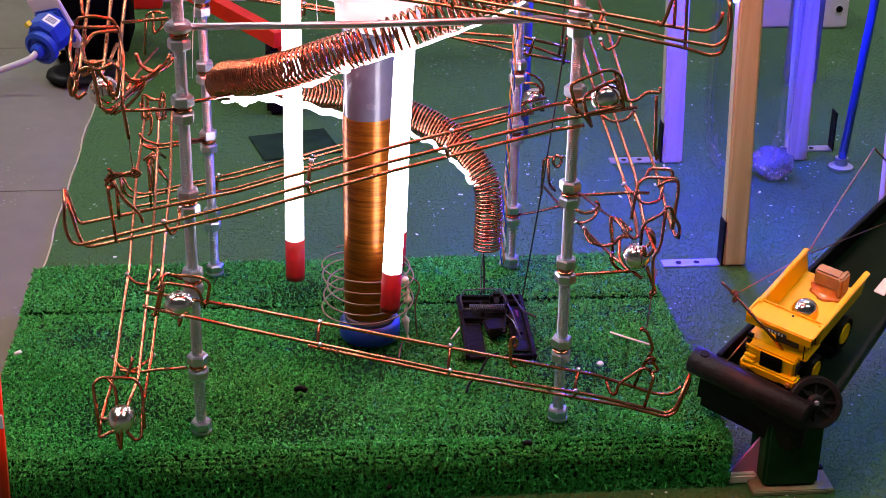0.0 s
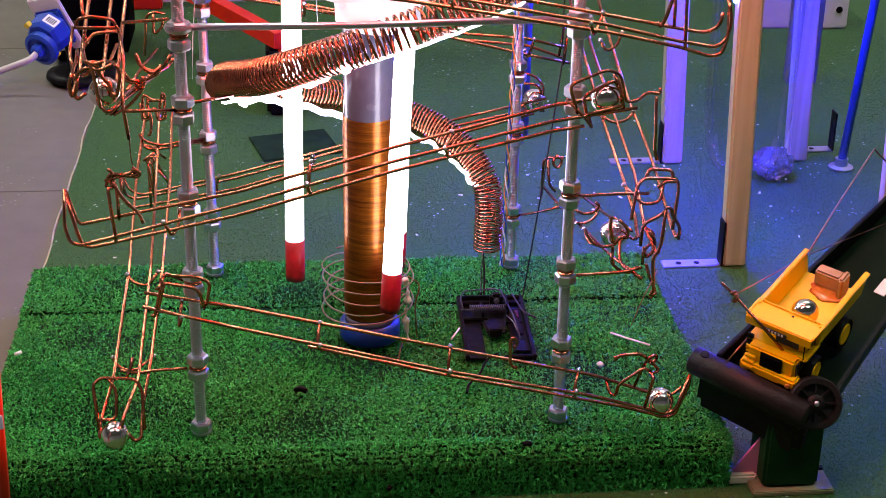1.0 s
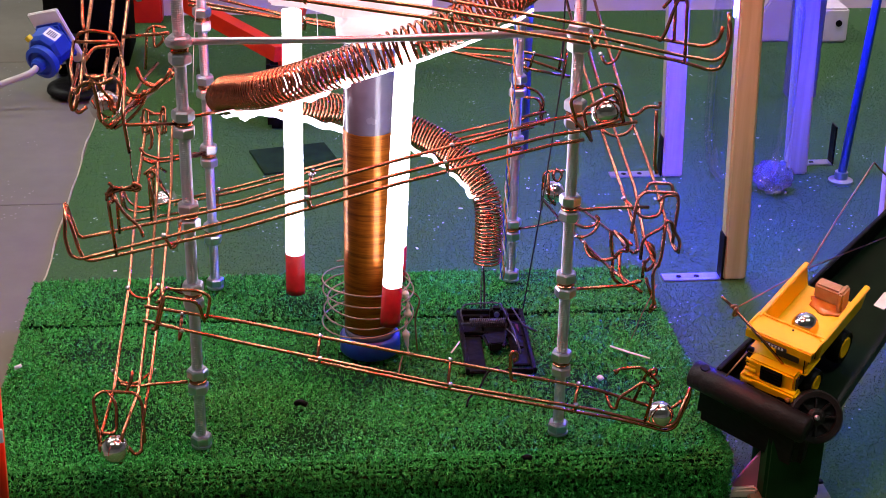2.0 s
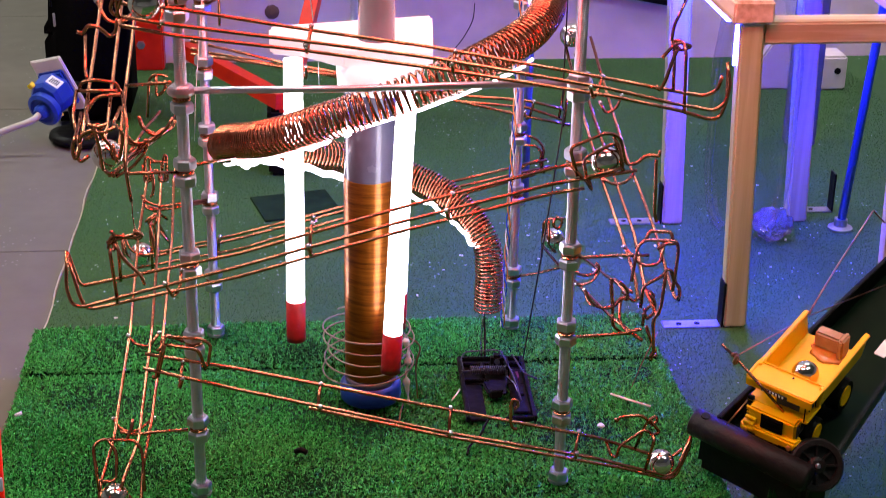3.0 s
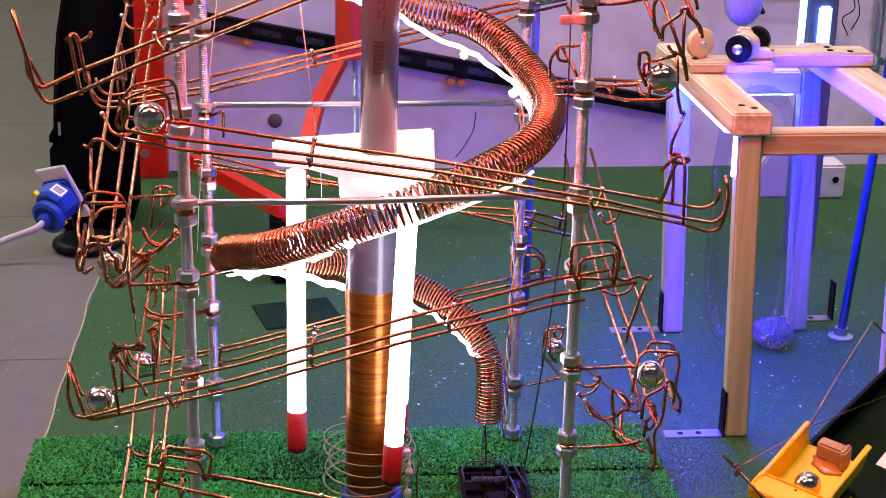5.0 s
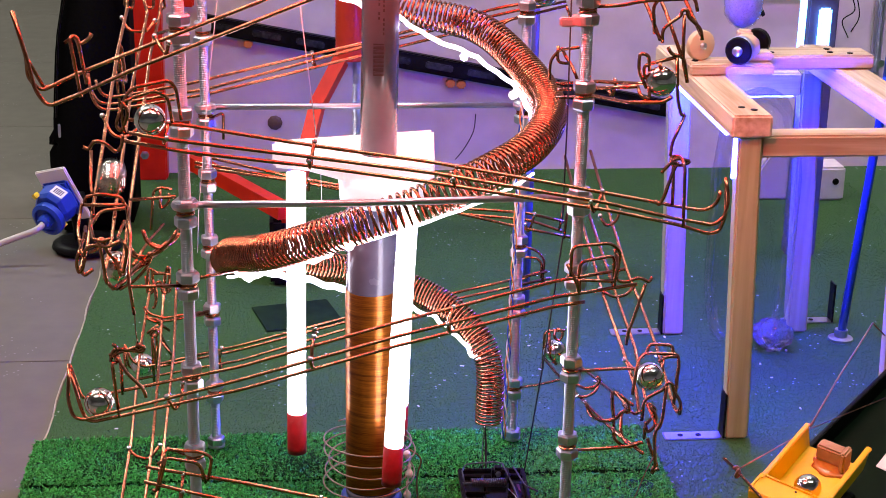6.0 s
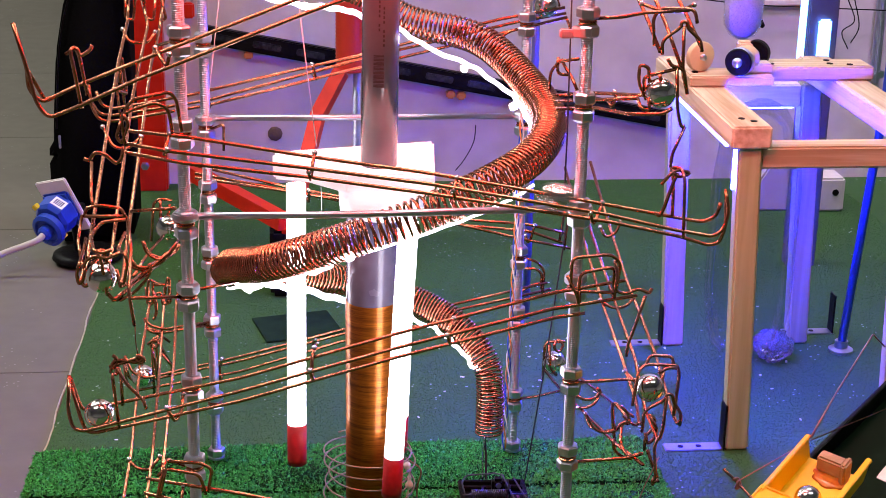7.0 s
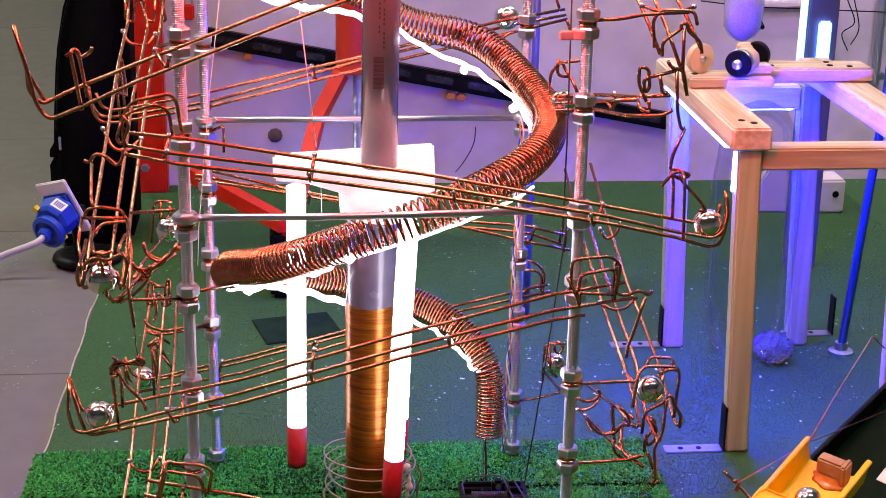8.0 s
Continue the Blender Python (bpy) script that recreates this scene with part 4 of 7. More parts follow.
# rear low track
track("low copper rail track sloping across the back", [
    [(0.1973, 0.1780, 0.1893), (0.0857, 0.1780, 0.1637), (-0.0254, 0.1780, 0.1388), (-0.1349, 0.1780, 0.1099), (-0.2383, 0.1780, 0.0867), (-0.2510, 0.1780, 0.0936), (-0.2580, 0.1780, 0.1134)],
    [(0.2052, 0.2000, 0.1735), (0.1028, 0.2000, 0.1512), (-0.0248, 0.2000, 0.1249), (-0.1360, 0.2000, 0.0956), (-0.2470, 0.2000, 0.0728), (-0.2576, 0.2000, 0.0778), (-0.2602, 0.1900, 0.1053)],
    [(0.1865, 0.1900, 0.1677), (0.1093, 0.1900, 0.1470), (-0.0252, 0.1900, 0.1203), (-0.1361, 0.1900, 0.0871), (-0.2521, 0.1900, 0.0666), (-0.2592, 0.1900, 0.0774), (-0.2603, 0.1850, 0.1060)]],
    [[(-0.0540, 0.1780, 0.1284), (-0.0564, 0.1900, 0.1190), (-0.0553, 0.1950, 0.1117), (-0.0514, 0.2000, 0.1149)],
     [(-0.1549, 0.1780, 0.1077), (-0.1578, 0.1900, 0.0929), (-0.1588, 0.1950, 0.0741), (-0.1557, 0.2000, 0.0786)]],
    [[(-0.2289, 0.1800, 0.0677), (-0.2288, 0.1800, 0.1249), (-0.2234, 0.1900, 0.1273), (-0.2173, 0.1900, 0.1108), (-0.2095, 0.2000, 0.0900), (-0.2137, 0.2000, 0.0801)],
     [(-0.2239, 0.1900, 0.0812), (-0.2253, 0.1900, 0.1176), (-0.2320, 0.1900, 0.1242), (-0.2214, 0.1900, 0.1318)]])

# rear track falling to the right
track("copper rail track sloping across the back below the hub", [
    [(-0.1764, 0.1780, 0.3247), (-0.0825, 0.1780, 0.3006), (0.1042, 0.1780, 0.2623), (0.1718, 0.1780, 0.2564), (0.2144, 0.1780, 0.2456)],
    [(-0.1782, 0.2000, 0.3099), (-0.0827, 0.2000, 0.2903), (0.1068, 0.2000, 0.2488), (0.1773, 0.2000, 0.2415), (0.2031, 0.2000, 0.2321), (0.2158, 0.2000, 0.2273)],
    [(-0.1777, 0.1900, 0.3078), (-0.0256, 0.1900, 0.2827), (0.1118, 0.1900, 0.2501), (0.1780, 0.1900, 0.2338), (0.2230, 0.1900, 0.2241)]],
    [[(-0.0596, 0.1780, 0.2966), (-0.0584, 0.1900, 0.2856), (-0.0596, 0.2000, 0.2763), (-0.0613, 0.2000, 0.2838)], [(0.1810, 0.1780, 0.2550), (0.1797, 0.1900, 0.2364), (0.1778, 0.2000, 0.2272), (0.1750, 0.2000, 0.2363)]],
    [[(0.2186, 0.1900, 0.2519), (0.2162, 0.1900, 0.2223)], [(0.2155, 0.1900, 0.2679), (0.2108, 0.1900, 0.2327)]])

# rear high track
track("high copper rail track sloping across the back", [
    [(0.2040, 0.1780, 0.4887), (0.1356, 0.1780, 0.4764), (-0.0058, 0.1780, 0.4398), (-0.1089, 0.1780, 0.4161), (-0.1785, 0.1780, 0.3993), (-0.2569, 0.1780, 0.3850), (-0.2680, 0.1780, 0.3886), (-0.2729, 0.1780, 0.4033)],
    [(0.2093, 0.2000, 0.4789), (0.1587, 0.2000, 0.4700), (-0.0049, 0.2000, 0.4311), (-0.1628, 0.2000, 0.3882), (-0.2598, 0.2000, 0.3725), (-0.2741, 0.2000, 0.3744), (-0.2813, 0.1960, 0.3903), (-0.2814, 0.1900, 0.4070)],
    [(0.2089, 0.1900, 0.4766), (0.1224, 0.1900, 0.4554), (-0.0053, 0.1900, 0.4244), (-0.1624, 0.1900, 0.3852), (-0.2589, 0.1900, 0.3690), (-0.2726, 0.1900, 0.3703), (-0.2793, 0.1900, 0.3828), (-0.2808, 0.1880, 0.4039)]],
    [[(-0.0548, 0.1780, 0.4306), (-0.0524, 0.1900, 0.4215), (-0.0501, 0.1950, 0.4097), (-0.0535, 0.2000, 0.4158)], [(-0.1609, 0.1780, 0.3951), (-0.1595, 0.1900, 0.3852), (-0.1620, 0.2000, 0.3768), (-0.1623, 0.2000, 0.3858)]],
    [[(0.2002, 0.1900, 0.4877), (0.1969, 0.1900, 0.4965), (0.1903, 0.1900, 0.5138)], [(0.2077, 0.1900, 0.4766), (0.2117, 0.1900, 0.4672), (0.2132, 0.1900, 0.4601)],
     [(0.1532, 0.1650, 0.4690), (0.1418, 0.1650, 0.4649), (0.1306, 0.1650, 0.4516)], [(-0.2506, 0.1900, 0.3648), (-0.2538, 0.1900, 0.4151), (-0.2484, 0.1900, 0.4210), (-0.2458, 0.1900, 0.3797)]])

# side tracks, running from back to front
piece = track("low copper rail track running down the side")
rail(piece, [(-0.2294, 0.1750, 0.1998), (-0.2267, 0.1550, 0.1819), (-0.2297, 0.0700, 0.1552), (-0.2297, -0.0500, 0.1108), (-0.2373, -0.1650, 0.0578), (-0.2461, -0.2050, 0.0366), (-0.2469, -0.2150, 0.0262), (-0.2402, -0.2120, 0.0286), (-0.2278, -0.2120, 0.0344)])
rail(piece, [(-0.2119, 0.1750, 0.1964), (-0.2122, 0.1550, 0.1797), (-0.2117, 0.0700, 0.1414), (-0.2104, -0.0450, 0.1078), (-0.2156, -0.1650, 0.0569), (-0.2264, -0.2150, 0.0430), (-0.2296, -0.2150, 0.0117), (-0.2325, -0.2100, 0.0316)])
rail(piece, [(-0.1964, 0.1750, 0.1993), (-0.1993, 0.1550, 0.1814), (-0.1965, 0.0700, 0.1533), (-0.1993, -0.0450, 0.1087), (-0.2051, -0.1450, 0.0666), (-0.2107, -0.1900, 0.0421), (-0.2117, -0.2120, 0.0228), (-0.2176, -0.2120, 0.0208), (-0.2246, -0.2120, 0.0325)])
hoop(piece, [(-0.2311, -0.0600, 0.1081), (-0.2254, -0.0650, 0.1016), (-0.2121, -0.0650, 0.0976), (-0.2024, -0.0600, 0.1102)])
hoop(piece, [(-0.2396, -0.1400, 0.0645), (-0.2332, -0.1500, 0.0583), (-0.2194, -0.1500, 0.0555), (-0.2036, -0.1400, 0.0643)])
bend(piece, [(-0.1723, -0.1630, 0.0639), (-0.2024, -0.1600, 0.0611), (-0.2184, -0.1600, 0.0588), (-0.2320, -0.1600, 0.0622)])
bend(piece, [(-0.2469, -0.2100, 0.0323), (-0.2522, -0.1900, 0.0659), (-0.2456, -0.1850, 0.0696), (-0.2158, -0.1850, 0.0673), (-0.2101, -0.1900, 0.0586), (-0.2084, -0.2100, 0.0306)])
bend(piece, [(-0.2399, -0.1850, 0.0693), (-0.2324, -0.1900, 0.0595), (-0.2331, -0.2000, 0.0358), (-0.2450, -0.2050, 0.0394)])
bend(piece, [(-0.2246, -0.1850, 0.0665), (-0.2195, -0.1800, 0.0759), (-0.2184, -0.1750, 0.0832)])
bend(piece, [(-0.2087, 0.1630, 0.1349), (-0.2189, 0.1500, 0.1493), (-0.2288, 0.1450, 0.1554), (-0.2322, 0.1450, 0.1694)])
bend(piece, [(-0.1724, 0.1630, 0.1522), (-0.1897, 0.1550, 0.1525), (-0.2130, 0.1500, 0.1505), (-0.2287, 0.1450, 0.1573)])
bend(piece, [(-0.2311, 0.1650, 0.1959), (-0.2296, 0.1650, 0.1756), (-0.2236, 0.1650, 0.1780), (-0.2237, 0.1650, 0.2034), (-0.2203, 0.1650, 0.2001), (-0.2064, 0.1650, 0.1980), (-0.2061, 0.1650, 0.2050), (-0.2060, 0.1650, 0.1777), (-0.2130, 0.1650, 0.1778), (-0.2160, 0.1650, 0.1906), (-0.2220, 0.1650, 0.1875), (-0.2207, 0.1600, 0.1671)])

piece = track("high copper rail track running down the side")
rail(piece, [(-0.2363, 0.1850, 0.4995), (-0.2365, 0.1650, 0.4776), (-0.2384, 0.0800, 0.4530), (-0.2397, -0.0200, 0.4122), (-0.2419, -0.1800, 0.3461), (-0.2442, -0.2050, 0.3377), (-0.2414, -0.2050, 0.3319), (-0.2345, -0.2050, 0.3375)])
rail(piece, [(-0.2242, 0.1850, 0.4967), (-0.2168, 0.1650, 0.4737), (-0.2231, 0.0500, 0.4283), (-0.2223, -0.0150, 0.4108), (-0.2235, -0.1650, 0.3489), (-0.2264, -0.2050, 0.3302), (-0.2198, -0.2050, 0.3209), (-0.2158, -0.2000, 0.3219)])
rail(piece, [(-0.2019, 0.1850, 0.4967), (-0.2060, 0.1650, 0.4674), (-0.2089, 0.0900, 0.4486), (-0.2099, -0.0150, 0.4087), (-0.2124, -0.1100, 0.3665), (-0.2126, -0.2000, 0.3329), (-0.2130, -0.2050, 0.3314), (-0.2158, -0.2050, 0.3468)])
hoop(piece, [(-0.2403, 0.1500, 0.4720), (-0.2343, 0.1450, 0.4601), (-0.2158, 0.1450, 0.4589), (-0.2086, 0.1500, 0.4692)])
hoop(piece, [(-0.2434, -0.0200, 0.4164), (-0.2342, -0.0300, 0.4003), (-0.2219, -0.0300, 0.3981), (-0.2100, -0.0200, 0.4073)])
bend(piece, [(-0.2113, -0.1200, 0.3686), (-0.1717, -0.1550, 0.3816)])
bend(piece, [(-0.2071, -0.1900, 0.3165), (-0.1692, -0.1650, 0.3075)])
bend(piece, [(-0.1561, -0.1630, 0.3130), (-0.1249, -0.1000, 0.2966)])
bend(piece, [(-0.2486, -0.1300, 0.3668), (-0.2473, -0.1300, 0.3747), (-0.2364, -0.1300, 0.3775), (-0.2180, -0.1300, 0.3743), (-0.2152, -0.1300, 0.3664)])
bend(piece, [(-0.2479, -0.1350, 0.3693), (-0.2164, -0.1350, 0.3690)])
bend(piece, [(-0.2508, -0.1300, 0.3683), (-0.2525, -0.1500, 0.3526), (-0.2437, -0.1900, 0.3395)])
bend(piece, [(-0.2138, -0.1300, 0.3664), (-0.2084, -0.1600, 0.3504), (-0.2087, -0.1900, 0.3219), (-0.2055, -0.1900, 0.2923)])
bend(piece, [(-0.2141, -0.1400, 0.3676), (-0.2345, -0.1400, 0.3658), (-0.2403, -0.1500, 0.3574)])
bend(piece, [(-0.2444, -0.1000, 0.4063), (-0.2438, -0.1200, 0.3824), (-0.2415, -0.1300, 0.3776)])
bend(piece, [(-0.2366, -0.2000, 0.3501), (-0.2305, -0.2050, 0.3537), (-0.2282, -0.2050, 0.3631), (-0.2247, -0.2050, 0.3630), (-0.2234, -0.2050, 0.3535), (-0.2166, -0.2000, 0.3421), (-0.2169, -0.2000, 0.3354)])
bend(piece, [(-0.2051, -0.1900, 0.2923), (-0.2053, -0.1900, 0.2774), (-0.2032, -0.1900, 0.2623)], 0.0005)
bend(piece, [(-0.2139, -0.1900, 0.3269), (-0.2090, -0.1500, 0.3172), (-0.2022, -0.0500, 0.2971), (-0.1935, 0.0300, 0.2804), (-0.1869, 0.0600, 0.2828)])
bend(piece, [(-0.2217, -0.1900, 0.3148), (-0.2110, -0.1600, 0.3148), (-0.1911, 0.0000, 0.2872)])
bend(piece, [(-0.2123, -0.0200, 0.3087), (-0.2088, -0.0200, 0.2966), (-0.1946, -0.0200, 0.2909), (-0.1857, 0.0000, 0.2905), (-0.1813, 0.0000, 0.2982)])
bend(piece, [(-0.2204, -0.1000, 0.3175), (-0.2121, -0.1000, 0.3095), (-0.2034, -0.1000, 0.3094), (-0.1983, -0.1000, 0.3145)])
bend(piece, [(-0.2168, 0.1000, 0.2687), (-0.2129, 0.1000, 0.3087), (-0.2061, 0.1000, 0.3127), (-0.1946, 0.1000, 0.3108)])
bend(piece, [(-0.2062, 0.1000, 0.3109), (-0.2070, 0.1000, 0.2892), (-0.1979, 0.1000, 0.2968), (-0.1975, 0.1000, 0.3067)])
bend(piece, [(-0.2209, -0.0400, 0.2819), (-0.2127, 0.0200, 0.2829), (-0.2008, 0.0600, 0.2876)])

piece = track("copper rail track running down the far side to the front")
rail(piece, [(0.2107, 0.1750, 0.3196), (0.2119, 0.0600, 0.2773), (0.2158, -0.0300, 0.2422), (0.2214, -0.1000, 0.2163), (0.2239, -0.1550, 0.1978), (0.2203, -0.1850, 0.1916), (0.2221, -0.1900, 0.1939)])
rail(piece, [(0.2222, 0.1750, 0.3070), (0.2230, 0.0800, 0.2789), (0.2278, -0.0150, 0.2461), (0.2335, -0.1000, 0.2160), (0.2306, -0.1650, 0.1923), (0.2376, -0.1900, 0.1758), (0.2378, -0.1950, 0.1862)])
rail(piece, [(0.2377, 0.1750, 0.3255), (0.2413, 0.1000, 0.2909), (0.2455, 0.0000, 0.2519), (0.2507, -0.0500, 0.2326), (0.2528, -0.1000, 0.2178), (0.2517, -0.1800, 0.1949), (0.2530, -0.1900, 0.1920), (0.2561, -0.1900, 0.1968)])
hoop(piece, [(0.2257, 0.0500, 0.2939), (0.2320, 0.0500, 0.2821), (0.2420, 0.0500, 0.2873), (0.2469, 0.0500, 0.3013)])
hoop(piece, [(0.2173, -0.1300, 0.2170), (0.2340, -0.1400, 0.2017), (0.2492, -0.1400, 0.2041), (0.2535, -0.1300, 0.2216)])
hoop(piece, [(0.2129, -0.0300, 0.2468), (0.2247, -0.0350, 0.2399), (0.2393, -0.0300, 0.2406), (0.2476, -0.0200, 0.2465)])
bend(piece, [(0.1688, -0.1630, 0.2215), (0.2132, -0.1500, 0.2175), (0.2360, -0.1500, 0.2170)])
bend(piece, [(0.2122, -0.1900, 0.2102), (0.2205, -0.1700, 0.2340), (0.2274, -0.1650, 0.2381), (0.2565, -0.1650, 0.2364), (0.2568, -0.1700, 0.2289), (0.2490, -0.1900, 0.1996)])
bend(piece, [(0.2284, -0.1650, 0.2381), (0.2321, -0.1600, 0.2444), (0.2522, -0.1600, 0.2429), (0.2525, -0.1650, 0.2365)])
bend(piece, [(0.2382, -0.1700, 0.2310), (0.2453, -0.1700, 0.2367), (0.2543, -0.1700, 0.2359)])
bend(piece, [(0.2208, -0.1950, 0.1878), (0.2216, -0.1950, 0.2080), (0.2383, -0.1950, 0.2171), (0.2413, -0.1950, 0.2233), (0.2453, -0.1950, 0.2222), (0.2468, -0.1950, 0.2147), (0.2544, -0.1950, 0.2045), (0.2550, -0.1900, 0.1909)])
bend(piece, [(0.2403, -0.1960, 0.2206), (0.2385, -0.1960, 0.1867), (0.2322, -0.1960, 0.1761), (0.2352, -0.1960, 0.1446), (0.2315, -0.1960, 0.1393), (0.2383, -0.1960, 0.1423)])
bend(piece, [(0.2307, -0.1800, 0.1944), (0.2378, -0.1800, 0.1845), (0.2360, -0.1800, 0.1737), (0.2298, -0.1800, 0.1684), (0.2276, -0.1800, 0.1794)])

piece = track("short copper rail track between two tower rods")
rail(piece, [(0.1943, 0.1500, 0.0974), (0.2015, 0.1000, 0.0993), (0.2066, -0.0300, 0.1266), (0.2130, -0.1200, 0.1427), (0.2286, -0.1750, 0.1463)])
rail(piece, [(0.2158, 0.1500, 0.1036), (0.2274, 0.0800, 0.1126), (0.2311, -0.0300, 0.1392), (0.2347, -0.1000, 0.1583)])
hoop(piece, [(0.2063, -0.0200, 0.1250), (0.2094, -0.0300, 0.1145), (0.2188, -0.0500, 0.1189), (0.2295, -0.0700, 0.1316)])
hoop(piece, [(0.2240, 0.0000, 0.1392), (0.2185, -0.0100, 0.1317), (0.2103, -0.0100, 0.1264), (0.2021, 0.0000, 0.1221)])
bend(piece, [(0.1723, -0.1630, 0.1452), (0.2164, -0.1650, 0.1483), (0.2292, -0.1700, 0.1548)])
bend(piece, [(0.1620, 0.1630, 0.0582), (0.1869, 0.1550, 0.0652), (0.2102, 0.1400, 0.0780)])
bend(piece, [(0.2150, -0.1200, 0.1340), (0.2150, -0.1000, 0.1702), (0.2180, -0.1000, 0.1724), (0.2259, -0.1200, 0.1650), (0.2175, -0.1300, 0.1659), (0.2131, -0.1500, 0.1544), (0.2176, -0.1600, 0.1469), (0.2272, -0.1700, 0.1549)])
bend(piece, [(0.2192, -0.1300, 0.1726), (0.2259, -0.1500, 0.1718), (0.2259, -0.1600, 0.1798)])
bend(piece, [(0.1882, 0.1300, 0.0956), (0.1891, 0.1300, 0.1355), (0.1926, 0.1300, 0.1400), (0.2090, 0.1200, 0.1437)])
bend(piece, [(0.1921, 0.1200, 0.1415), (0.1945, 0.1200, 0.1129), (0.2015, 0.1200, 0.1049)])
bend(piece, [(0.1992, 0.1200, 0.1452), (0.1972, 0.1200, 0.1362), (0.2035, 0.1200, 0.1309), (0.2079, 0.1200, 0.1412), (0.2004, 0.1200, 0.1465)])

piece = track("short copper wire cradle reaching out from the rod", name="wire_cradle")
rail(piece, [(0.1647, -0.0200, 0.4434), (0.1861, -0.1000, 0.4640), (0.2086, -0.1600, 0.4759), (0.2270, -0.1900, 0.4842)])
rail(piece, [(0.1615, -0.0400, 0.4429), (0.1824, -0.1200, 0.4627), (0.2044, -0.1750, 0.4771)])
rail(piece, [(0.1583, -0.0600, 0.4405), (0.1808, -0.1200, 0.4559), (0.1956, -0.1800, 0.4651), (0.2196, -0.2000, 0.4699), (0.2276, -0.2000, 0.4745)])
hoop(piece, [(0.1916, -0.1200, 0.4627), (0.1928, -0.1300, 0.4578), (0.1963, -0.1300, 0.4650), (0.1971, -0.1200, 0.4695)])
bend(piece, [(0.1682, -0.1630, 0.5399), (0.1888, -0.1700, 0.5421), (0.2070, -0.1700, 0.5458), (0.2438, -0.1700, 0.5476)])
bend(piece, [(0.2032, -0.1800, 0.4787), (0.2042, -0.1900, 0.4722), (0.2117, -0.1900, 0.4698), (0.2102, -0.1900, 0.4801)])
bend(piece, [(0.2107, -0.1800, 0.4768), (0.2034, -0.1800, 0.4908), (0.2035, -0.1800, 0.5056), (0.2110, -0.1800, 0.5038), (0.2128, -0.1800, 0.4885), (0.2094, -0.1800, 0.4838), (0.2068, -0.1800, 0.4954), (0.2342, -0.1800, 0.5023)])
bend(piece, [(0.2182, -0.1900, 0.4999), (0.2209, -0.1900, 0.4861), (0.2255, -0.1900, 0.4860)])
bend(piece, [(0.2342, -0.1800, 0.5023), (0.2370, -0.1800, 0.4673), (0.2407, -0.1800, 0.4540), (0.2440, -0.1800, 0.4549)])
bend(piece, [(0.2263, -0.1800, 0.5102), (0.2294, -0.1800, 0.5046), (0.2398, -0.1800, 0.5023), (0.2440, -0.1800, 0.4813)])
bend(piece, [(0.1612, 0.0000, 0.4425), (0.1615, 0.0000, 0.4610), (0.1695, 0.0000, 0.4705), (0.1816, -0.0300, 0.4789)])
bend(piece, [(0.1683, 0.0000, 0.4742), (0.1679, 0.0000, 0.4584), (0.1805, 0.0000, 0.4578)])
bend(piece, [(0.1715, 0.0000, 0.4726), (0.1750, 0.0000, 0.4652), (0.1799, -0.0100, 0.4579), (0.1838, -0.0200, 0.4470)])
bend(piece, [(0.2440, -0.1800, 0.4540), (0.2339, -0.1850, 0.4330), (0.2315, -0.1900, 0.4225)])

track("steep copper rails coming down beside the wooden stand", [
    [(0.2054, -0.1300, 0.5601), (0.2152, -0.1500, 0.5357), (0.2194, -0.1800, 0.5162)], [(0.2196, -0.1300, 0.5601), (0.2310, -0.1500, 0.5311), (0.2374, -0.1800, 0.5037)], [(0.2376, -0.1300, 0.5602), (0.2469, -0.1500, 0.5404), (0.2524, -0.1800, 0.5207)]],
    [[(0.2088, -0.1500, 0.5496), (0.2255, -0.1600, 0.5445), (0.2416, -0.1600, 0.5468), (0.2524, -0.1500, 0.5487)]],
    [[(0.2169, -0.1700, 0.5187), (0.2158, -0.1650, 0.5408), (0.2218, -0.1650, 0.5485), (0.2496, -0.1650, 0.5477), (0.2510, -0.1700, 0.5371)],
     [(0.2214, -0.1800, 0.5139), (0.2207, -0.1800, 0.5253), (0.2352, -0.1800, 0.5358), (0.2358, -0.1800, 0.5403), (0.2400, -0.1800, 0.5403), (0.2413, -0.1800, 0.5344), (0.2521, -0.1800, 0.5253), (0.2537, -0.1800, 0.5161)],
     [(0.2379, -0.1800, 0.5367), (0.2390, -0.1800, 0.5000), (0.2428, -0.1800, 0.4860)]], name="rail_track")

track("looped copper hangers at the top of the side track", [], [],
    [[(-0.2393, 0.1800, 0.4975), (-0.2402, 0.1800, 0.4777), (-0.2325, 0.1800, 0.4749), (-0.2293, 0.1800, 0.4975), (-0.2209, 0.1800, 0.4976), (-0.2201, 0.1800, 0.4777), (-0.2124, 0.1800, 0.4749), (-0.2098, 0.1800, 0.4976)],
     [(-0.2047, 0.1800, 0.5004), (-0.2000, 0.1800, 0.4772), (-0.2046, 0.1800, 0.4749), (-0.2094, 0.1600, 0.4559)], [(-0.1959, 0.0000, 0.4852), (-0.1754, -0.1000, 0.5086), (-0.1634, -0.1500, 0.5185)],
     [(-0.2400, 0.1000, 0.4295), (-0.2371, 0.1000, 0.4570), (-0.2336, 0.1000, 0.4183), (-0.2409, 0.0500, 0.4354)], [(-0.1571, 0.1630, 0.3669), (-0.1443, 0.1500, 0.3760), (-0.1451, 0.1500, 0.3477)]], name="wire_hanger")


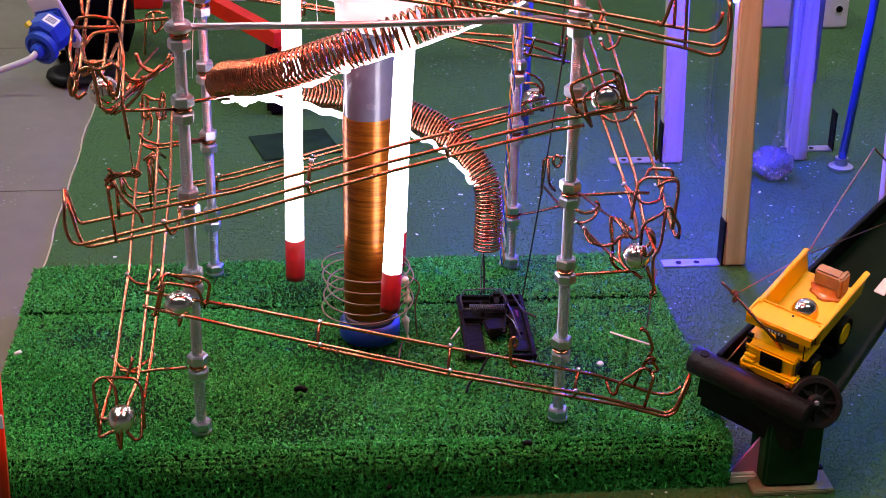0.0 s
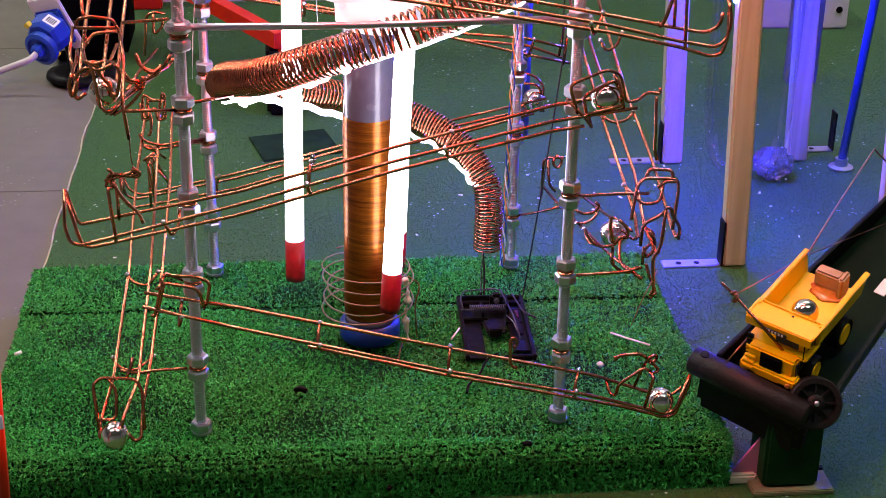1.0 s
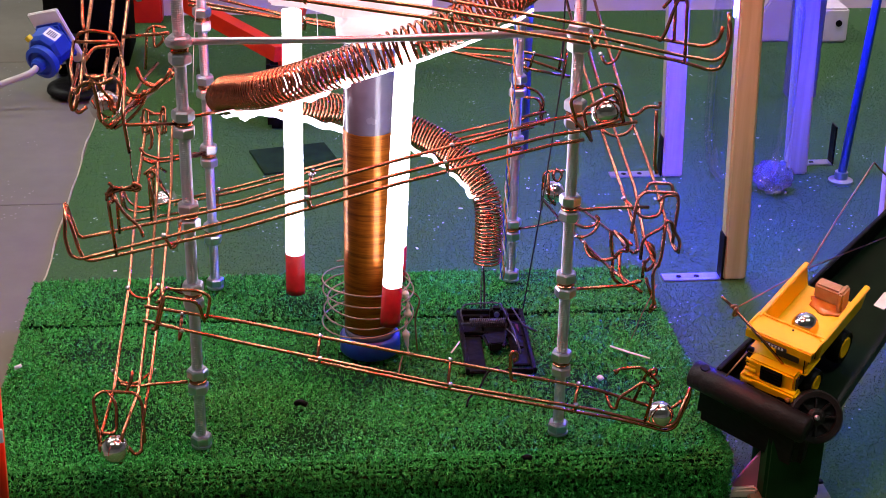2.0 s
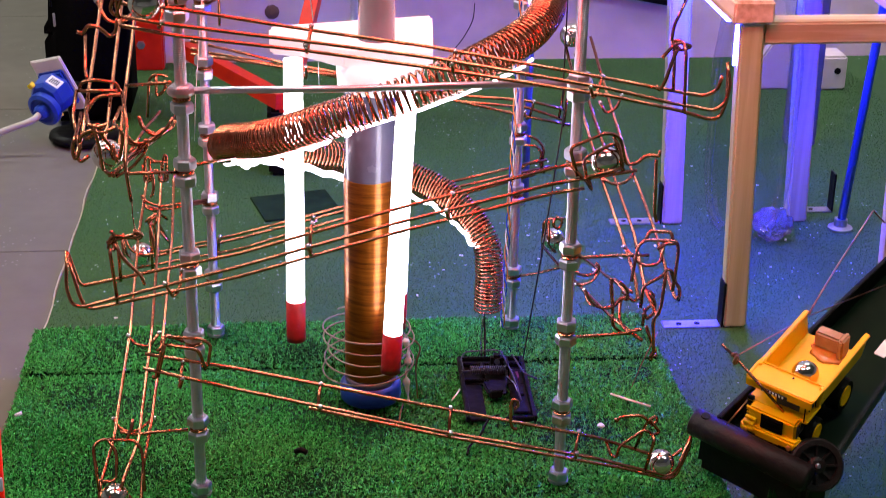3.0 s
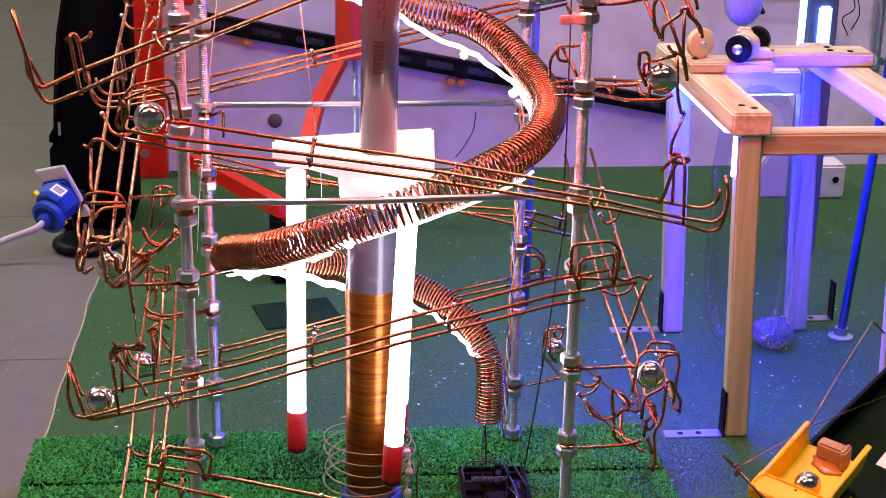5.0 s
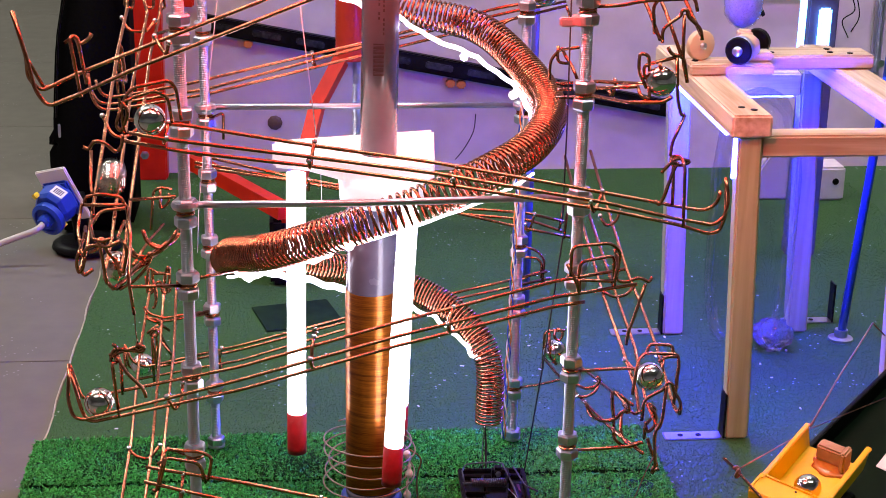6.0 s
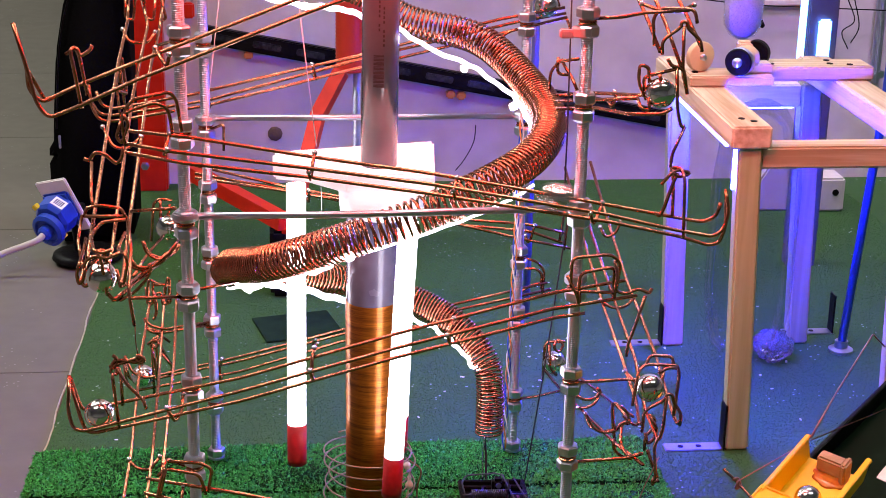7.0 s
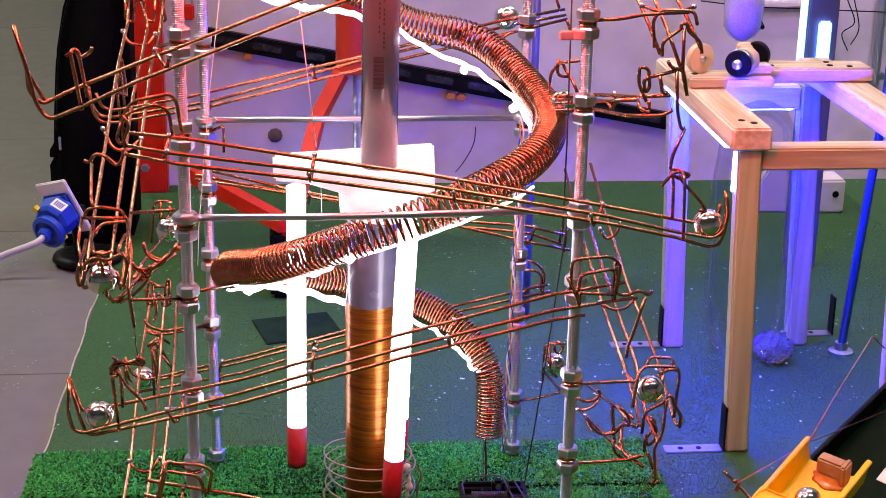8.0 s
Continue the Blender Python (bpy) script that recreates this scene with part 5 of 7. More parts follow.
hooks = track("hooked copper wires hanging inside the low side track", name="wire_hanger")
bend(hooks, [(-0.2183, 0.12, 0.2185), (-0.2227, 0.12, 0.2210), (-0.2251, 0.12, 0.2090), (-0.2243, 0.12, 0.1957), (-0.2203, 0.12, 0.1968), (-0.2185, 0.12, 0.2077)])
bend(hooks, [(-0.2180, 0.12, 0.2149), (-0.2017, 0.12, 0.2146)])
bend(hooks, [(-0.2108, 0.12, 0.2039), (-0.2103, 0.12, 0.1942), (-0.2058, 0.12, 0.1935), (-0.2027, 0.12, 0.2074), (-0.2019, 0.12, 0.2206), (-0.2040, 0.12, 0.2225), (-0.2063, 0.12, 0.2135), (-0.2074, 0.12, 0.2045)])
bend(hooks, [(-0.2181, 0.12, 0.2041), (-0.2155, 0.12, 0.1925), (-0.2186, 0.12, 0.1785), (-0.2210, 0.12, 0.1773)])
bend(hooks, [(-0.2293, 0.12, 0.1793), (-0.2248, 0.12, 0.1712), (-0.2092, 0.12, 0.1659), (-0.1884, 0.12, 0.1698), (-0.1665, 0.155, 0.1590)])
bend(hooks, [(-0.2289, 0.12, 0.1682), (-0.2219, 0.12, 0.1625), (-0.2059, 0.12, 0.1628), (-0.1892, 0.12, 0.1661), (-0.1665, 0.157, 0.1560)])
bend(hooks, [(-0.2273, 0.12, 0.1496), (-0.2224, 0.12, 0.1544), (-0.2157, 0.12, 0.1518), (-0.2184, 0.12, 0.1450), (-0.2251, 0.12, 0.1477), (-0.2214, 0.12, 0.1526), (-0.2144, 0.12, 0.1549)])
bend(hooks, [(-0.2229, 0.12, 0.1464), (-0.2207, 0.12, 0.1275), (-0.2185, 0.12, 0.1071)])
bend(hooks, [(-0.2147, 0.12, 0.1412), (-0.2014, 0.12, 0.1220)])
trip_low = track("copper wire trip arm tied over the middle track's end", name="trip_lever")
bend(trip_low, [(-0.2037, -0.19, 0.2671), (-0.2049, -0.19, 0.2636), (-0.2160, -0.19, 0.2599), (-0.2276, -0.19, 0.2567)])
bend(trip_low, [(-0.2246, -0.19, 0.2666), (-0.2220, -0.19, 0.2650), (-0.2205, -0.19, 0.2605), (-0.2245, -0.19, 0.2556), (-0.2273, -0.19, 0.2557)])
bend(trip_low, [(-0.2052, -0.19, 0.2651), (-0.1989, -0.19, 0.2640), (-0.1992, -0.19, 0.2600), (-0.2043, -0.19, 0.2591), (-0.2054, -0.19, 0.2632)])
rear_gate = track("bent copper gate at the rear track's start", name="trip_lever")
bend(rear_gate, [(0.1723, 0.185, 0.2156), (0.1860, 0.185, 0.2115), (0.1951, 0.185, 0.2009), (0.1944, 0.185, 0.1859), (0.1931, 0.185, 0.1715)])
bend(rear_gate, [(0.1727, 0.185, 0.2039), (0.1876, 0.185, 0.2024), (0.1929, 0.185, 0.1944), (0.1908, 0.185, 0.1840), (0.1963, 0.185, 0.1714)])
bend(rear_gate, [(0.1963, 0.185, 0.1872), (0.1808, 0.185, 0.1842), (0.1655, 0.168, 0.1817)])


cage = track("looped copper cage that catches the side track's ball", name="wire_cage")
bend(cage, [(-0.2459, -0.15, 0.355), (-0.245, -0.17, 0.3519), (-0.243, -0.2165, 0.356), (-0.2457, -0.2165, 0.3466), (-0.244, -0.2165, 0.3385), (-0.2408, -0.2165, 0.3418), (-0.2384, -0.2165, 0.3521)])
bend(cage, [(-0.2388, -0.15, 0.3671), (-0.239, -0.17, 0.3615), (-0.2311, -0.2165, 0.3666), (-0.2242, -0.2165, 0.3646), (-0.2175, -0.2165, 0.3673)])
bend(cage, [(-0.228, -0.2165, 0.3675), (-0.2256, -0.2165, 0.3557), (-0.2241, -0.2165, 0.3415), (-0.2225, -0.2165, 0.3291)])
bend(cage, [(-0.2128, -0.16, 0.3627), (-0.2171, -0.18, 0.3549), (-0.2072, -0.2165, 0.3639), (-0.2054, -0.2165, 0.3554), (-0.2093, -0.2165, 0.3384), (-0.2127, -0.2165, 0.3413)])
bend(cage, [(-0.2397, -0.2165, 0.3522), (-0.2377, -0.2165, 0.3582), (-0.2304, -0.2165, 0.3628), (-0.221, -0.2165, 0.3594), (-0.2111, -0.2165, 0.3649)])
side_loops = track("curved copper wires branching off the side cage", name="wire_hanger")
bend(side_loops, [(-0.2047, -0.1, 0.3353), (-0.2027, -0.1, 0.3249), (-0.1924, -0.1, 0.317), (-0.1825, -0.1, 0.3221), (-0.1758, -0.1, 0.3338)])
bend(side_loops, [(-0.2299, -0.1, 0.2806), (-0.2126, -0.1, 0.2981), (-0.1849, -0.1, 0.3236)])
bend(side_loops, [(-0.227, -0.1, 0.2805), (-0.213, -0.1, 0.2887), (-0.2018, -0.1, 0.3016), (-0.1985, -0.1, 0.3104), (-0.2012, -0.1, 0.3146)])
bend(side_loops, [(-0.2155, -0.1, 0.3184), (-0.211, -0.1, 0.3116), (-0.2014, -0.1, 0.3104), (-0.1876, -0.1, 0.3164), (-0.1839, -0.1, 0.3247)])
corner_loops = track("curled copper wire loops under the side track's end", name="wire_hanger")
bend(corner_loops, [(0.1709, -0.145, 0.2011), (0.1802, -0.145, 0.196), (0.1898, -0.145, 0.1979), (0.1935, -0.145, 0.2049), (0.1898, -0.145, 0.2077)])
bend(corner_loops, [(0.1819, -0.145, 0.1817), (0.1865, -0.145, 0.171), (0.195, -0.145, 0.1642), (0.2073, -0.145, 0.1644), (0.2161, -0.145, 0.173)])
bend(corner_loops, [(0.2048, -0.145, 0.1932), (0.2049, -0.145, 0.1811), (0.2083, -0.145, 0.1655), (0.215, -0.145, 0.1742), (0.2213, -0.145, 0.1712), (0.2202, -0.145, 0.1823), (0.2121, -0.145, 0.1897)])
bend(corner_loops, [(0.2077, -0.145, 0.1577), (0.2083, -0.145, 0.1465), (0.2169, -0.145, 0.1389), (0.2253, -0.145, 0.1376)])
bend(corner_loops, [(0.2362, -0.145, 0.1457), (0.2364, -0.145, 0.1597), (0.2432, -0.145, 0.1667), (0.2447, -0.145, 0.1762), (0.2383, -0.145, 0.1802)])
bend(corner_loops, [(0.2393, -0.145, 0.1456), (0.2456, -0.145, 0.1274), (0.2509, -0.145, 0.117), (0.2451, -0.145, 0.1103)])


# ---- steel balls ----
BALL_R = 0.0125


def marble(label="polished steel ball resting in the copper wire", group="steel balls"):
    bm = bmesh.new()
    bmesh.ops.create_uvsphere(bm, u_segments=40, v_segments=24, radius=BALL_R)
    ob = part("steel_ball", bm, CHROME, smooth=True)
    return tagged(ob, label, "ball", group)


BALL_ROWS = {
    "lowest track": [
        (0.00, -0.1740, -0.1890, 0.1399), (0.10, -0.1537, -0.1890, 0.1348), (0.20, -0.1162, -0.1890, 0.1252), (0.30, -0.0773, -0.1890, 0.1153),
        (0.40, -0.0114, -0.1890, 0.0964), (0.50, 0.0503, -0.1890, 0.0788), (0.60, 0.1528, -0.1890, 0.0527), (0.70, 0.2260, -0.1890, 0.0353),
        (0.80, 0.2532, -0.1900, 0.0290), (0.90, 0.2511, -0.1900, 0.0293), (8.00, 0.2511, -0.1900, 0.0293),
    ],
    "middle track": [
        (0.00, 0.1837, -0.1890, 0.3197), (3.65, 0.1837, -0.1890, 0.3197), (3.80, 0.1600, -0.1890, 0.3154), (3.90, 0.1472, -0.1890, 0.3127),
        (4.00, 0.1222, -0.1890, 0.3073), (4.10, 0.0896, -0.1890, 0.2998), (4.20, 0.0463, -0.1890, 0.2875), (4.30, -0.0069, -0.1890, 0.2749),
        (4.40, -0.0854, -0.1890, 0.2553), (4.50, -0.1703, -0.1890, 0.2333), (4.60, -0.2360, -0.1890, 0.2146), (4.70, -0.2379, -0.1890, 0.2140),
        (8.00, -0.2379, -0.1890, 0.2140),
    ],
    "upper track": [
        (0.00, -0.1859, -0.1890, 0.4554), (5.90, -0.1859, -0.1890, 0.4554), (6.10, -0.1842, -0.1890, 0.4553), (6.20, -0.1737, -0.1890, 0.4546),
        (6.30, -0.1676, -0.1890, 0.4542), (6.40, -0.1531, -0.1890, 0.4532), (6.50, -0.1324, -0.1890, 0.4518), (6.60, -0.0931, -0.1890, 0.4432),
        (6.70, -0.0516, -0.1890, 0.4344), (6.80, 0.0071, -0.1890, 0.4219), (6.90, 0.0607, -0.1890, 0.4114), (7.00, 0.1413, -0.1890, 0.3974),
        (7.10, 0.2108, -0.1890, 0.3798), (7.20, 0.2654, -0.1890, 0.3748), (7.30, 0.2668, -0.1890, 0.3747), (8.00, 0.2668, -0.1890, 0.3747),
    ],
    "low side track": [
        (0.00, -0.2281, -0.2050, 0.0387), (0.10, -0.2324, -0.2120, 0.0306), (0.20, -0.2336, -0.2120, 0.0272), (8.00, -0.2336, -0.2120, 0.0272),
    ],
    "short side track": [
        (0.00, 0.2241, -0.1700, 0.1645), (0.65, 0.2241, -0.1700, 0.1645), (0.80, 0.2202, -0.1550, 0.1703), (1.00, 0.2136, -0.1200, 0.1655),
        (1.10, 0.2125, -0.0900, 0.1576), (1.20, 0.2075, -0.0500, 0.1503), (1.50, 0.2031, 0.0800, 0.1240), (1.80, 0.2007, 0.1250, 0.1145),
        (2.10, 0.2002, 0.1300, 0.1157), (8.00, 0.2002, 0.1300, 0.1157),
    ],
    "rear low track": [
        (0.00, 0.1857, 0.1890, 0.1830), (1.25, 0.1857, 0.1890, 0.1830), (1.40, 0.1521, 0.1890, 0.1759), (1.55, 0.0788, 0.1890, 0.1602),
        (1.70, -0.0251, 0.1890, 0.1345), (1.85, -0.1353, 0.1890, 0.1061), (2.00, -0.2148, 0.1890, 0.0899), (2.10, -0.2393, 0.1890, 0.0850),
        (2.30, -0.2411, 0.1890, 0.0847), (8.00, -0.2411, 0.1890, 0.0847),
    ],
    "far side track": [
        (0.00, 0.2164, 0.1700, 0.3290), (3.20, 0.2164, 0.1700, 0.3290), (3.40, 0.2269, 0.0500, 0.2703), (3.50, 0.2290, -0.0400, 0.2417),
        (3.60, 0.2345, -0.1100, 0.2163), (3.70, 0.2327, -0.1650, 0.2166), (3.80, 0.2315, -0.1700, 0.2178), (8.00, 0.2315, -0.1700, 0.2178),
    ],
    "cradle": [
        (0.00, 0.2222, -0.1850, 0.4835), (7.30, 0.2204, -0.1850, 0.4835), (7.40, 0.2071, -0.1600, 0.4778), (7.50, 0.2025, -0.1400, 0.4732),
        (7.60, 0.1931, -0.1100, 0.4638), (7.70, 0.1867, -0.0800, 0.4573), (7.80, 0.1762, -0.0200, 0.4428), (7.90, 0.1757, 0.0000, 0.4355),
        (8.00, 0.1753, 0.0000, 0.4333),
    ],
    "rear high track": [
        (0.00, 0.1865, 0.1890, 0.4885), (7.85, 0.1865, 0.1890, 0.4885), (7.95, 0.1649, 0.1890, 0.4838), (8.00, 0.1463, 0.1890, 0.4785),
    ],
    "side cage": [
        (0.00, -0.2221, -0.1900, 0.3328), (5.95, -0.2221, -0.1900, 0.3328), (6.10, -0.2144, -0.1000, 0.3117), (6.25, -0.2000, 0.0500, 0.2880),
        (6.40, -0.1981, 0.0900, 0.2859), (8.00, -0.1981, 0.0900, 0.2859),
    ],
    "side high track": [
        (0.00, -0.2282, 0.2000, 0.5618), (5.30, -0.2282, 0.2000, 0.5618), (5.60, -0.2311, 0.1650, 0.4889), (5.80, -0.2296, 0.0500, 0.4326),
        (6.00, -0.2287, -0.1000, 0.3823), (6.10, -0.2264, -0.1800, 0.3502), (6.20, -0.2274, -0.2070, 0.3410), (8.00, -0.2274, -0.2070, 0.3410),
    ],
}
BALLS = {key: marble() for key in BALL_ROWS}
for key, ball in BALLS.items():
    ball.location = BALL_ROWS[key][0][1:]


# ---- wooden stand with a clear column ----
stand = thing("wooden_stand", "open pine batten stand lit blue from inside", "stand")
PX0, PX1, PYF, PYB, TOPZ = 0.434, 0.624, 0.262, 0.592, 0.318
LEAN = 0.036
RAIL_L, RAIL_R = (0.4658, 0.4428, 0.3440), (0.5838, 0.4757, 0.3440)


def batten(name, dims, mat, label=""):
    bm = box_bm(*dims, 0.0025, 3)
    for v in bm.verts:
        if name == "post":
            # the stand leans: its feet are set outwards
            v.co.x += (TOPZ - v.co.z) * LEAN
        else:
            # saw marks and worn arrises
            v.co += Vector((1, 1, 1)) * 0.0006 * noise.noise(v.co * 60)
    return part(name, bm, mat, stand, label)


batten("post", (PX0 - 0.014, PX0 + 0.014, PYF - 0.010, PYF + 0.010, FLOOR, TOPZ), WOOD_GREEN_LIGHT)
batten("post", (PX0 - 0.014, PX0 + 0.014, PYB - 0.012, PYB + 0.012, FLOOR, TOPZ), WOOD_GREEN_LIGHT)
batten("post", (PX1 - 0.014, PX1 + 0.014, PYF - 0.010, PYF + 0.010, FLOOR, TOPZ), WOOD_GREEN_LIGHT)
batten("post", (0.598, 0.626, PYB - 0.012, PYB + 0.012, FLOOR, TOPZ), WOOD_GREEN_LIGHT)
batten("side_beam", (PX0 - 0.024, PX0 + 0.022, PYF - 0.016, PYB + 0.04, TOPZ, TOPZ + 0.026), WOOD_Y)
batten("side_beam", (PX1 - 0.020, PX1 + 0.024, PYF - 0.016, PYB + 0.04, TOPZ, TOPZ + 0.026), WOOD_Y)
batten("front_rail", (PX0 + 0.014, PX1 - 0.014, PYF - 0.004, PYF + 0.030, TOPZ - 0.026, TOPZ - 0.0005), WOOD_X)
batten("back_rail", (PX0 + 0.014, 0.598, PYB - 0.010, PYB + 0.010, TOPZ - 0.034, TOPZ - 0.002), WOOD_X)
Z2 = TOPZ + 0.026
batten("top_rail", (PX0 - 0.024, RAIL_L[0] + 0.050, RAIL_L[1], RAIL_L[1] + 0.048, Z2, Z2 + 0.014), WOOD_X)
batten("top_rail", (RAIL_L[0] + 0.052, PX1 + 0.030, RAIL_R[1], RAIL_R[1] + 0.052, Z2, Z2 + 0.018), WOOD_X)
batten("block", (RAIL_L[0] + 0.018, RAIL_L[0] + 0.051, RAIL_L[1] + 0.012, RAIL_L[1] + 0.040, Z2 + 0.014, Z2 + 0.026), WOOD_X)
batten("block", (RAIL_L[0] + 0.016, RAIL_L[0] + 0.036, RAIL_L[1] + 0.050, RAIL_L[1] + 0.066, Z2, Z2 + 0.046), WOOD_X)
for k, (sx, sy, sz) in enumerate(((PX0 - 0.004, PYF + 0.022, Z2), (PX0 + 0.007, PYF + 0.010, Z2), (RAIL_L[0] - 0.045, RAIL_L[1] + 0.024, Z2 + 0.014), (PX1 + 0.002, RAIL_R[1] + 0.014, Z2 + 0.018), (PX1 - 0.022, RAIL_R[1] + 0.020, Z2 + 0.018), (PX1 - 0.02, RAIL_R[1] + 0.040, Z2 + 0.018), (RAIL_L[0] + 0.06, RAIL_R[1] + 0.02, Z2 + 0.018))):
    part("screw_head", lathe_bm([(0.0040, -0.001), (0.0040, 0.0008), (0.002, 0.0009)], 14, Matrix.Translation((sx, sy, sz))), BLACK, stand)
# perforated steel feet
for (fx, fy) in ((PX0 - 0.001, PYF), (PX0 - 0.001, PYB), (0.688, PYB + 0.03)):
    foot = part("foot_plate", box_bm(fx - 0.072, fx, fy - 0.010, fy + 0.010, FLOOR, FLOOR + 0.0022, 0.0008), ZINC, stand, "slotted zinc angle plate")
    for d in (0.052, 0.030):
        part("slot", lathe_bm([(0.0035, 0), (0.0035, 0.0006)], 12, Matrix.Translation((fx - d, fy, FLOOR + 0.0022))), BLACK, foot)
    part("angle_plate", box_bm(fx - 0.003, fx - 0.0005, fy - 0.010, fy + 0.010, FLOOR, FLOOR + 0.058, 0.0006), BLACK, stand)

# clear plastic column
column = thing("clear_column", "clear plastic bottle column inside the wooden stand", "bottle")
part("shell", lathe_bm([(0.030, FLOOR + 0.020), (0.044, FLOOR + 0.034), (0.052, FLOOR + 0.060), (0.057, FLOOR + 0.10), (0.058, 0.20), (0.050, 0.27), (0.030, 0.305), (0.012, 0.314)], 48, Matrix.Translation((0.522, 0.50, 0)), False), GLASS, column, smooth=True)
bm = bmesh.new()
bmesh.ops.create_icosphere(bm, subdivisions=4, radius=1.0)
for vert in bm.verts:
    lump = 1 + 0.30 * noise.noise(vert.co * 2.3) + 0.16 * noise.noise(vert.co * 5.1)
    vert.co = Vector((vert.co.x * 0.026, vert.co.y * 0.024, vert.co.z * 0.021)) * lump
bm.transform(Matrix.Translation((0.572, 0.524, FLOOR + 0.021)))
part("crumpled_foot", bm, Mat("crumpled_clear_plastic", (0.66, 0.64, 0.85), 0.12, 0, (0.36, 0.35, 0.55), 60, transmission=0.85, bump=0.6, bump_scale=70, ior=1.2).m, column, "crumpled milky plastic foot", True)

# blue light strips fixed under the beams; inner and back-rail ones are added, unseen
strips = thing("blue_light_strip", "glowing blue light strip stapled under the stand's beam", "lamp")
part("strip", box_bm(PX0 - 0.0235, PX0 - 0.0180, PYF + 0.012, PYB - 0.014, TOPZ - 0.0032, TOPZ - 0.0004, 0.0004), BLUE_GLOW, strips)
part("strip", box_bm(PX0 + 0.0145, PX0 + 0.0270, PYF + 0.034, PYB - 0.02, TOPZ - 0.0032, TOPZ - 0.0004, 0.0004), BLUE_GLOW, strips)
part("strip", box_bm(PX0 - 0.017, PX0 - 0.0145, PYF - 0.004, PYF + 0.0, TOPZ - 0.050, TOPZ - 0.002, 0.0008), BLUE_GLOW, strips)
part("strip", box_bm(PX0 + 0.03, 0.59, PYB - 0.0030, PYB + 0.0030, TOPZ - 0.0362, TOPZ - 0.0342, 0.0004), BLUE_GLOW, strips)

# pulleys on the stand
pulley = thing("pulley", "cream spool pulley with black bearing on the stand", "pulley")
m_p = Matrix.Translation((RAIL_L[0] + 0.014, RAIL_L[1] + 0.016, Z2 + 0.014 + 0.0175)) @ Matrix.Rotation(radians(55), 4, "Z") @ Matrix.Rotation(radians(90), 4, "Y")
CREAM = Mat("cream_plastic", (0.72, 0.60, 0.40), 0.4, 0, (0.62, 0.5, 0.33), 60).m
part("spool", lathe_bm([(0.016, -0.012), (0.017, -0.008), (0.013, -0.004), (0.013, 0.004), (0.017, 0.008), (0.016, 0.012)], 28, m_p), CREAM, pulley, smooth=True)
part("bearing", lathe_bm([(0.0155, -0.024), (0.017, -0.022), (0.017, -0.014), (0.0155, -0.012)], 28, m_p), BLACK, pulley, smooth=False)
part("bearing_ring", lathe_bm([(0.0175, -0.021), (0.0175, -0.013)], 28, m_p), ZINC, pulley, smooth=True)
part("axle", lathe_bm([(0.006, -0.028), (0.006, 0.05)], 16, m_p), ZINC, pulley, smooth=True)
part("bearing", lathe_bm([(0.0155, 0.040), (0.017, 0.042), (0.017, 0.05), (0.0155, 0.052)], 28, m_p), BLACK, pulley)
wheel2 = thing("pulley", "small cream guide wheel on the stand", "pulley")
m_p2 = Matrix.Translation((PX0 - 0.006, RAIL_L[1] + 0.030, Z2 + 0.014 + 0.0185)) @ Matrix.Rotation(radians(20), 4, "Z") @ Matrix.Rotation(radians(90), 4, "X")
part("wheel", lathe_bm([(0.017, -0.005), (0.019, -0.003), (0.015, 0), (0.019, 0.003), (0.017, 0.005)], 28, m_p2), CREAM, wheel2, smooth=True)
part("axle", lathe_bm([(0.004, -0.009), (0.004, 0.009)], 14, m_p2), ZINC, wheel2, smooth=True)

# blue rod with a foot
rodb = thing("blue_rod", "leaning blue-lit steel rod standing on a foot", "rod")
# the blue light on the steel is put into its base colour
wire("shaft", [(0.677, 0.550, FLOOR + 0.004), (0.706, 0.56, 0.30), (0.712, 0.565, 0.50)], rodb, 0.006, Mat("steel_blue_light", (0.05, 0.12, 0.55), 0.3, 0.6).m, sides=14)
part("foot", lathe_bm([(0.017, FLOOR), (0.017, FLOOR + 0.004), (0.009, FLOOR + 0.006), (0.009, FLOOR + 0.016)], 20, Matrix.Translation((0.677, 0.55, 0))), ZINC, rodb)

# sand bottle on the wall shelf behind the stand
sand = thing("sand_bottle", "upturned clear bottle half full of white sand", "bottle")
m_s = Matrix.Translation((0.5899, 0.8500, 0.3244))
part("shell", lathe_bm([(0.010, 0.0), (0.019, 0.006), (0.028, 0.020), (0.030, 0.06), (0.030, 0.16)], 32, m_s), GLASS, sand, smooth=True)
part("sand_fill", lathe_bm([(0.008, 0.001), (0.017, 0.008), (0.026, 0.021), (0.0285, 0.046), (0.0285, 0.120), (0.008, 0.126)], 32, m_s), SAND, sand, smooth=True)
wire("holder", [m_s @ Vector((0.030, 0, 0.02)), m_s @ Vector((0.05, 0.1, 0.02)), m_s @ Vector((0.06, 0.56, 0.02))], sand, 0.004, BLACK)

# bright blue lamp column behind the stand
lampc = thing("blue_lamp_column", "grey metal column with a bright blue lamp", "lamp")
cx, cy, cz = (0.7200, 0.9000, 0.2900)
part("column", box_bm(cx - 0.012, cx + 0.034, cy, cy + 0.03, FLOOR, 0.75, 0.002), Mat("grey_metal", (0.13, 0.13, 0.15), 0.5, 0.2, (0.09, 0.09, 0.11), 30).m, lampc)
part("lamp_lens", box_bm(cx + 0.002, cx + 0.022, cy - 0.008, cy - 0.0005, cz - 0.015, cz + 0.055, 0.003), CYAN_GLOW, lampc)
part("lamp_edge", box_bm(cx - 0.028, cx - 0.018, cy - 0.008, cy + 0.0, cz - 0.03, cz + 0.14, 0.002), CYAN_GLOW, lampc)
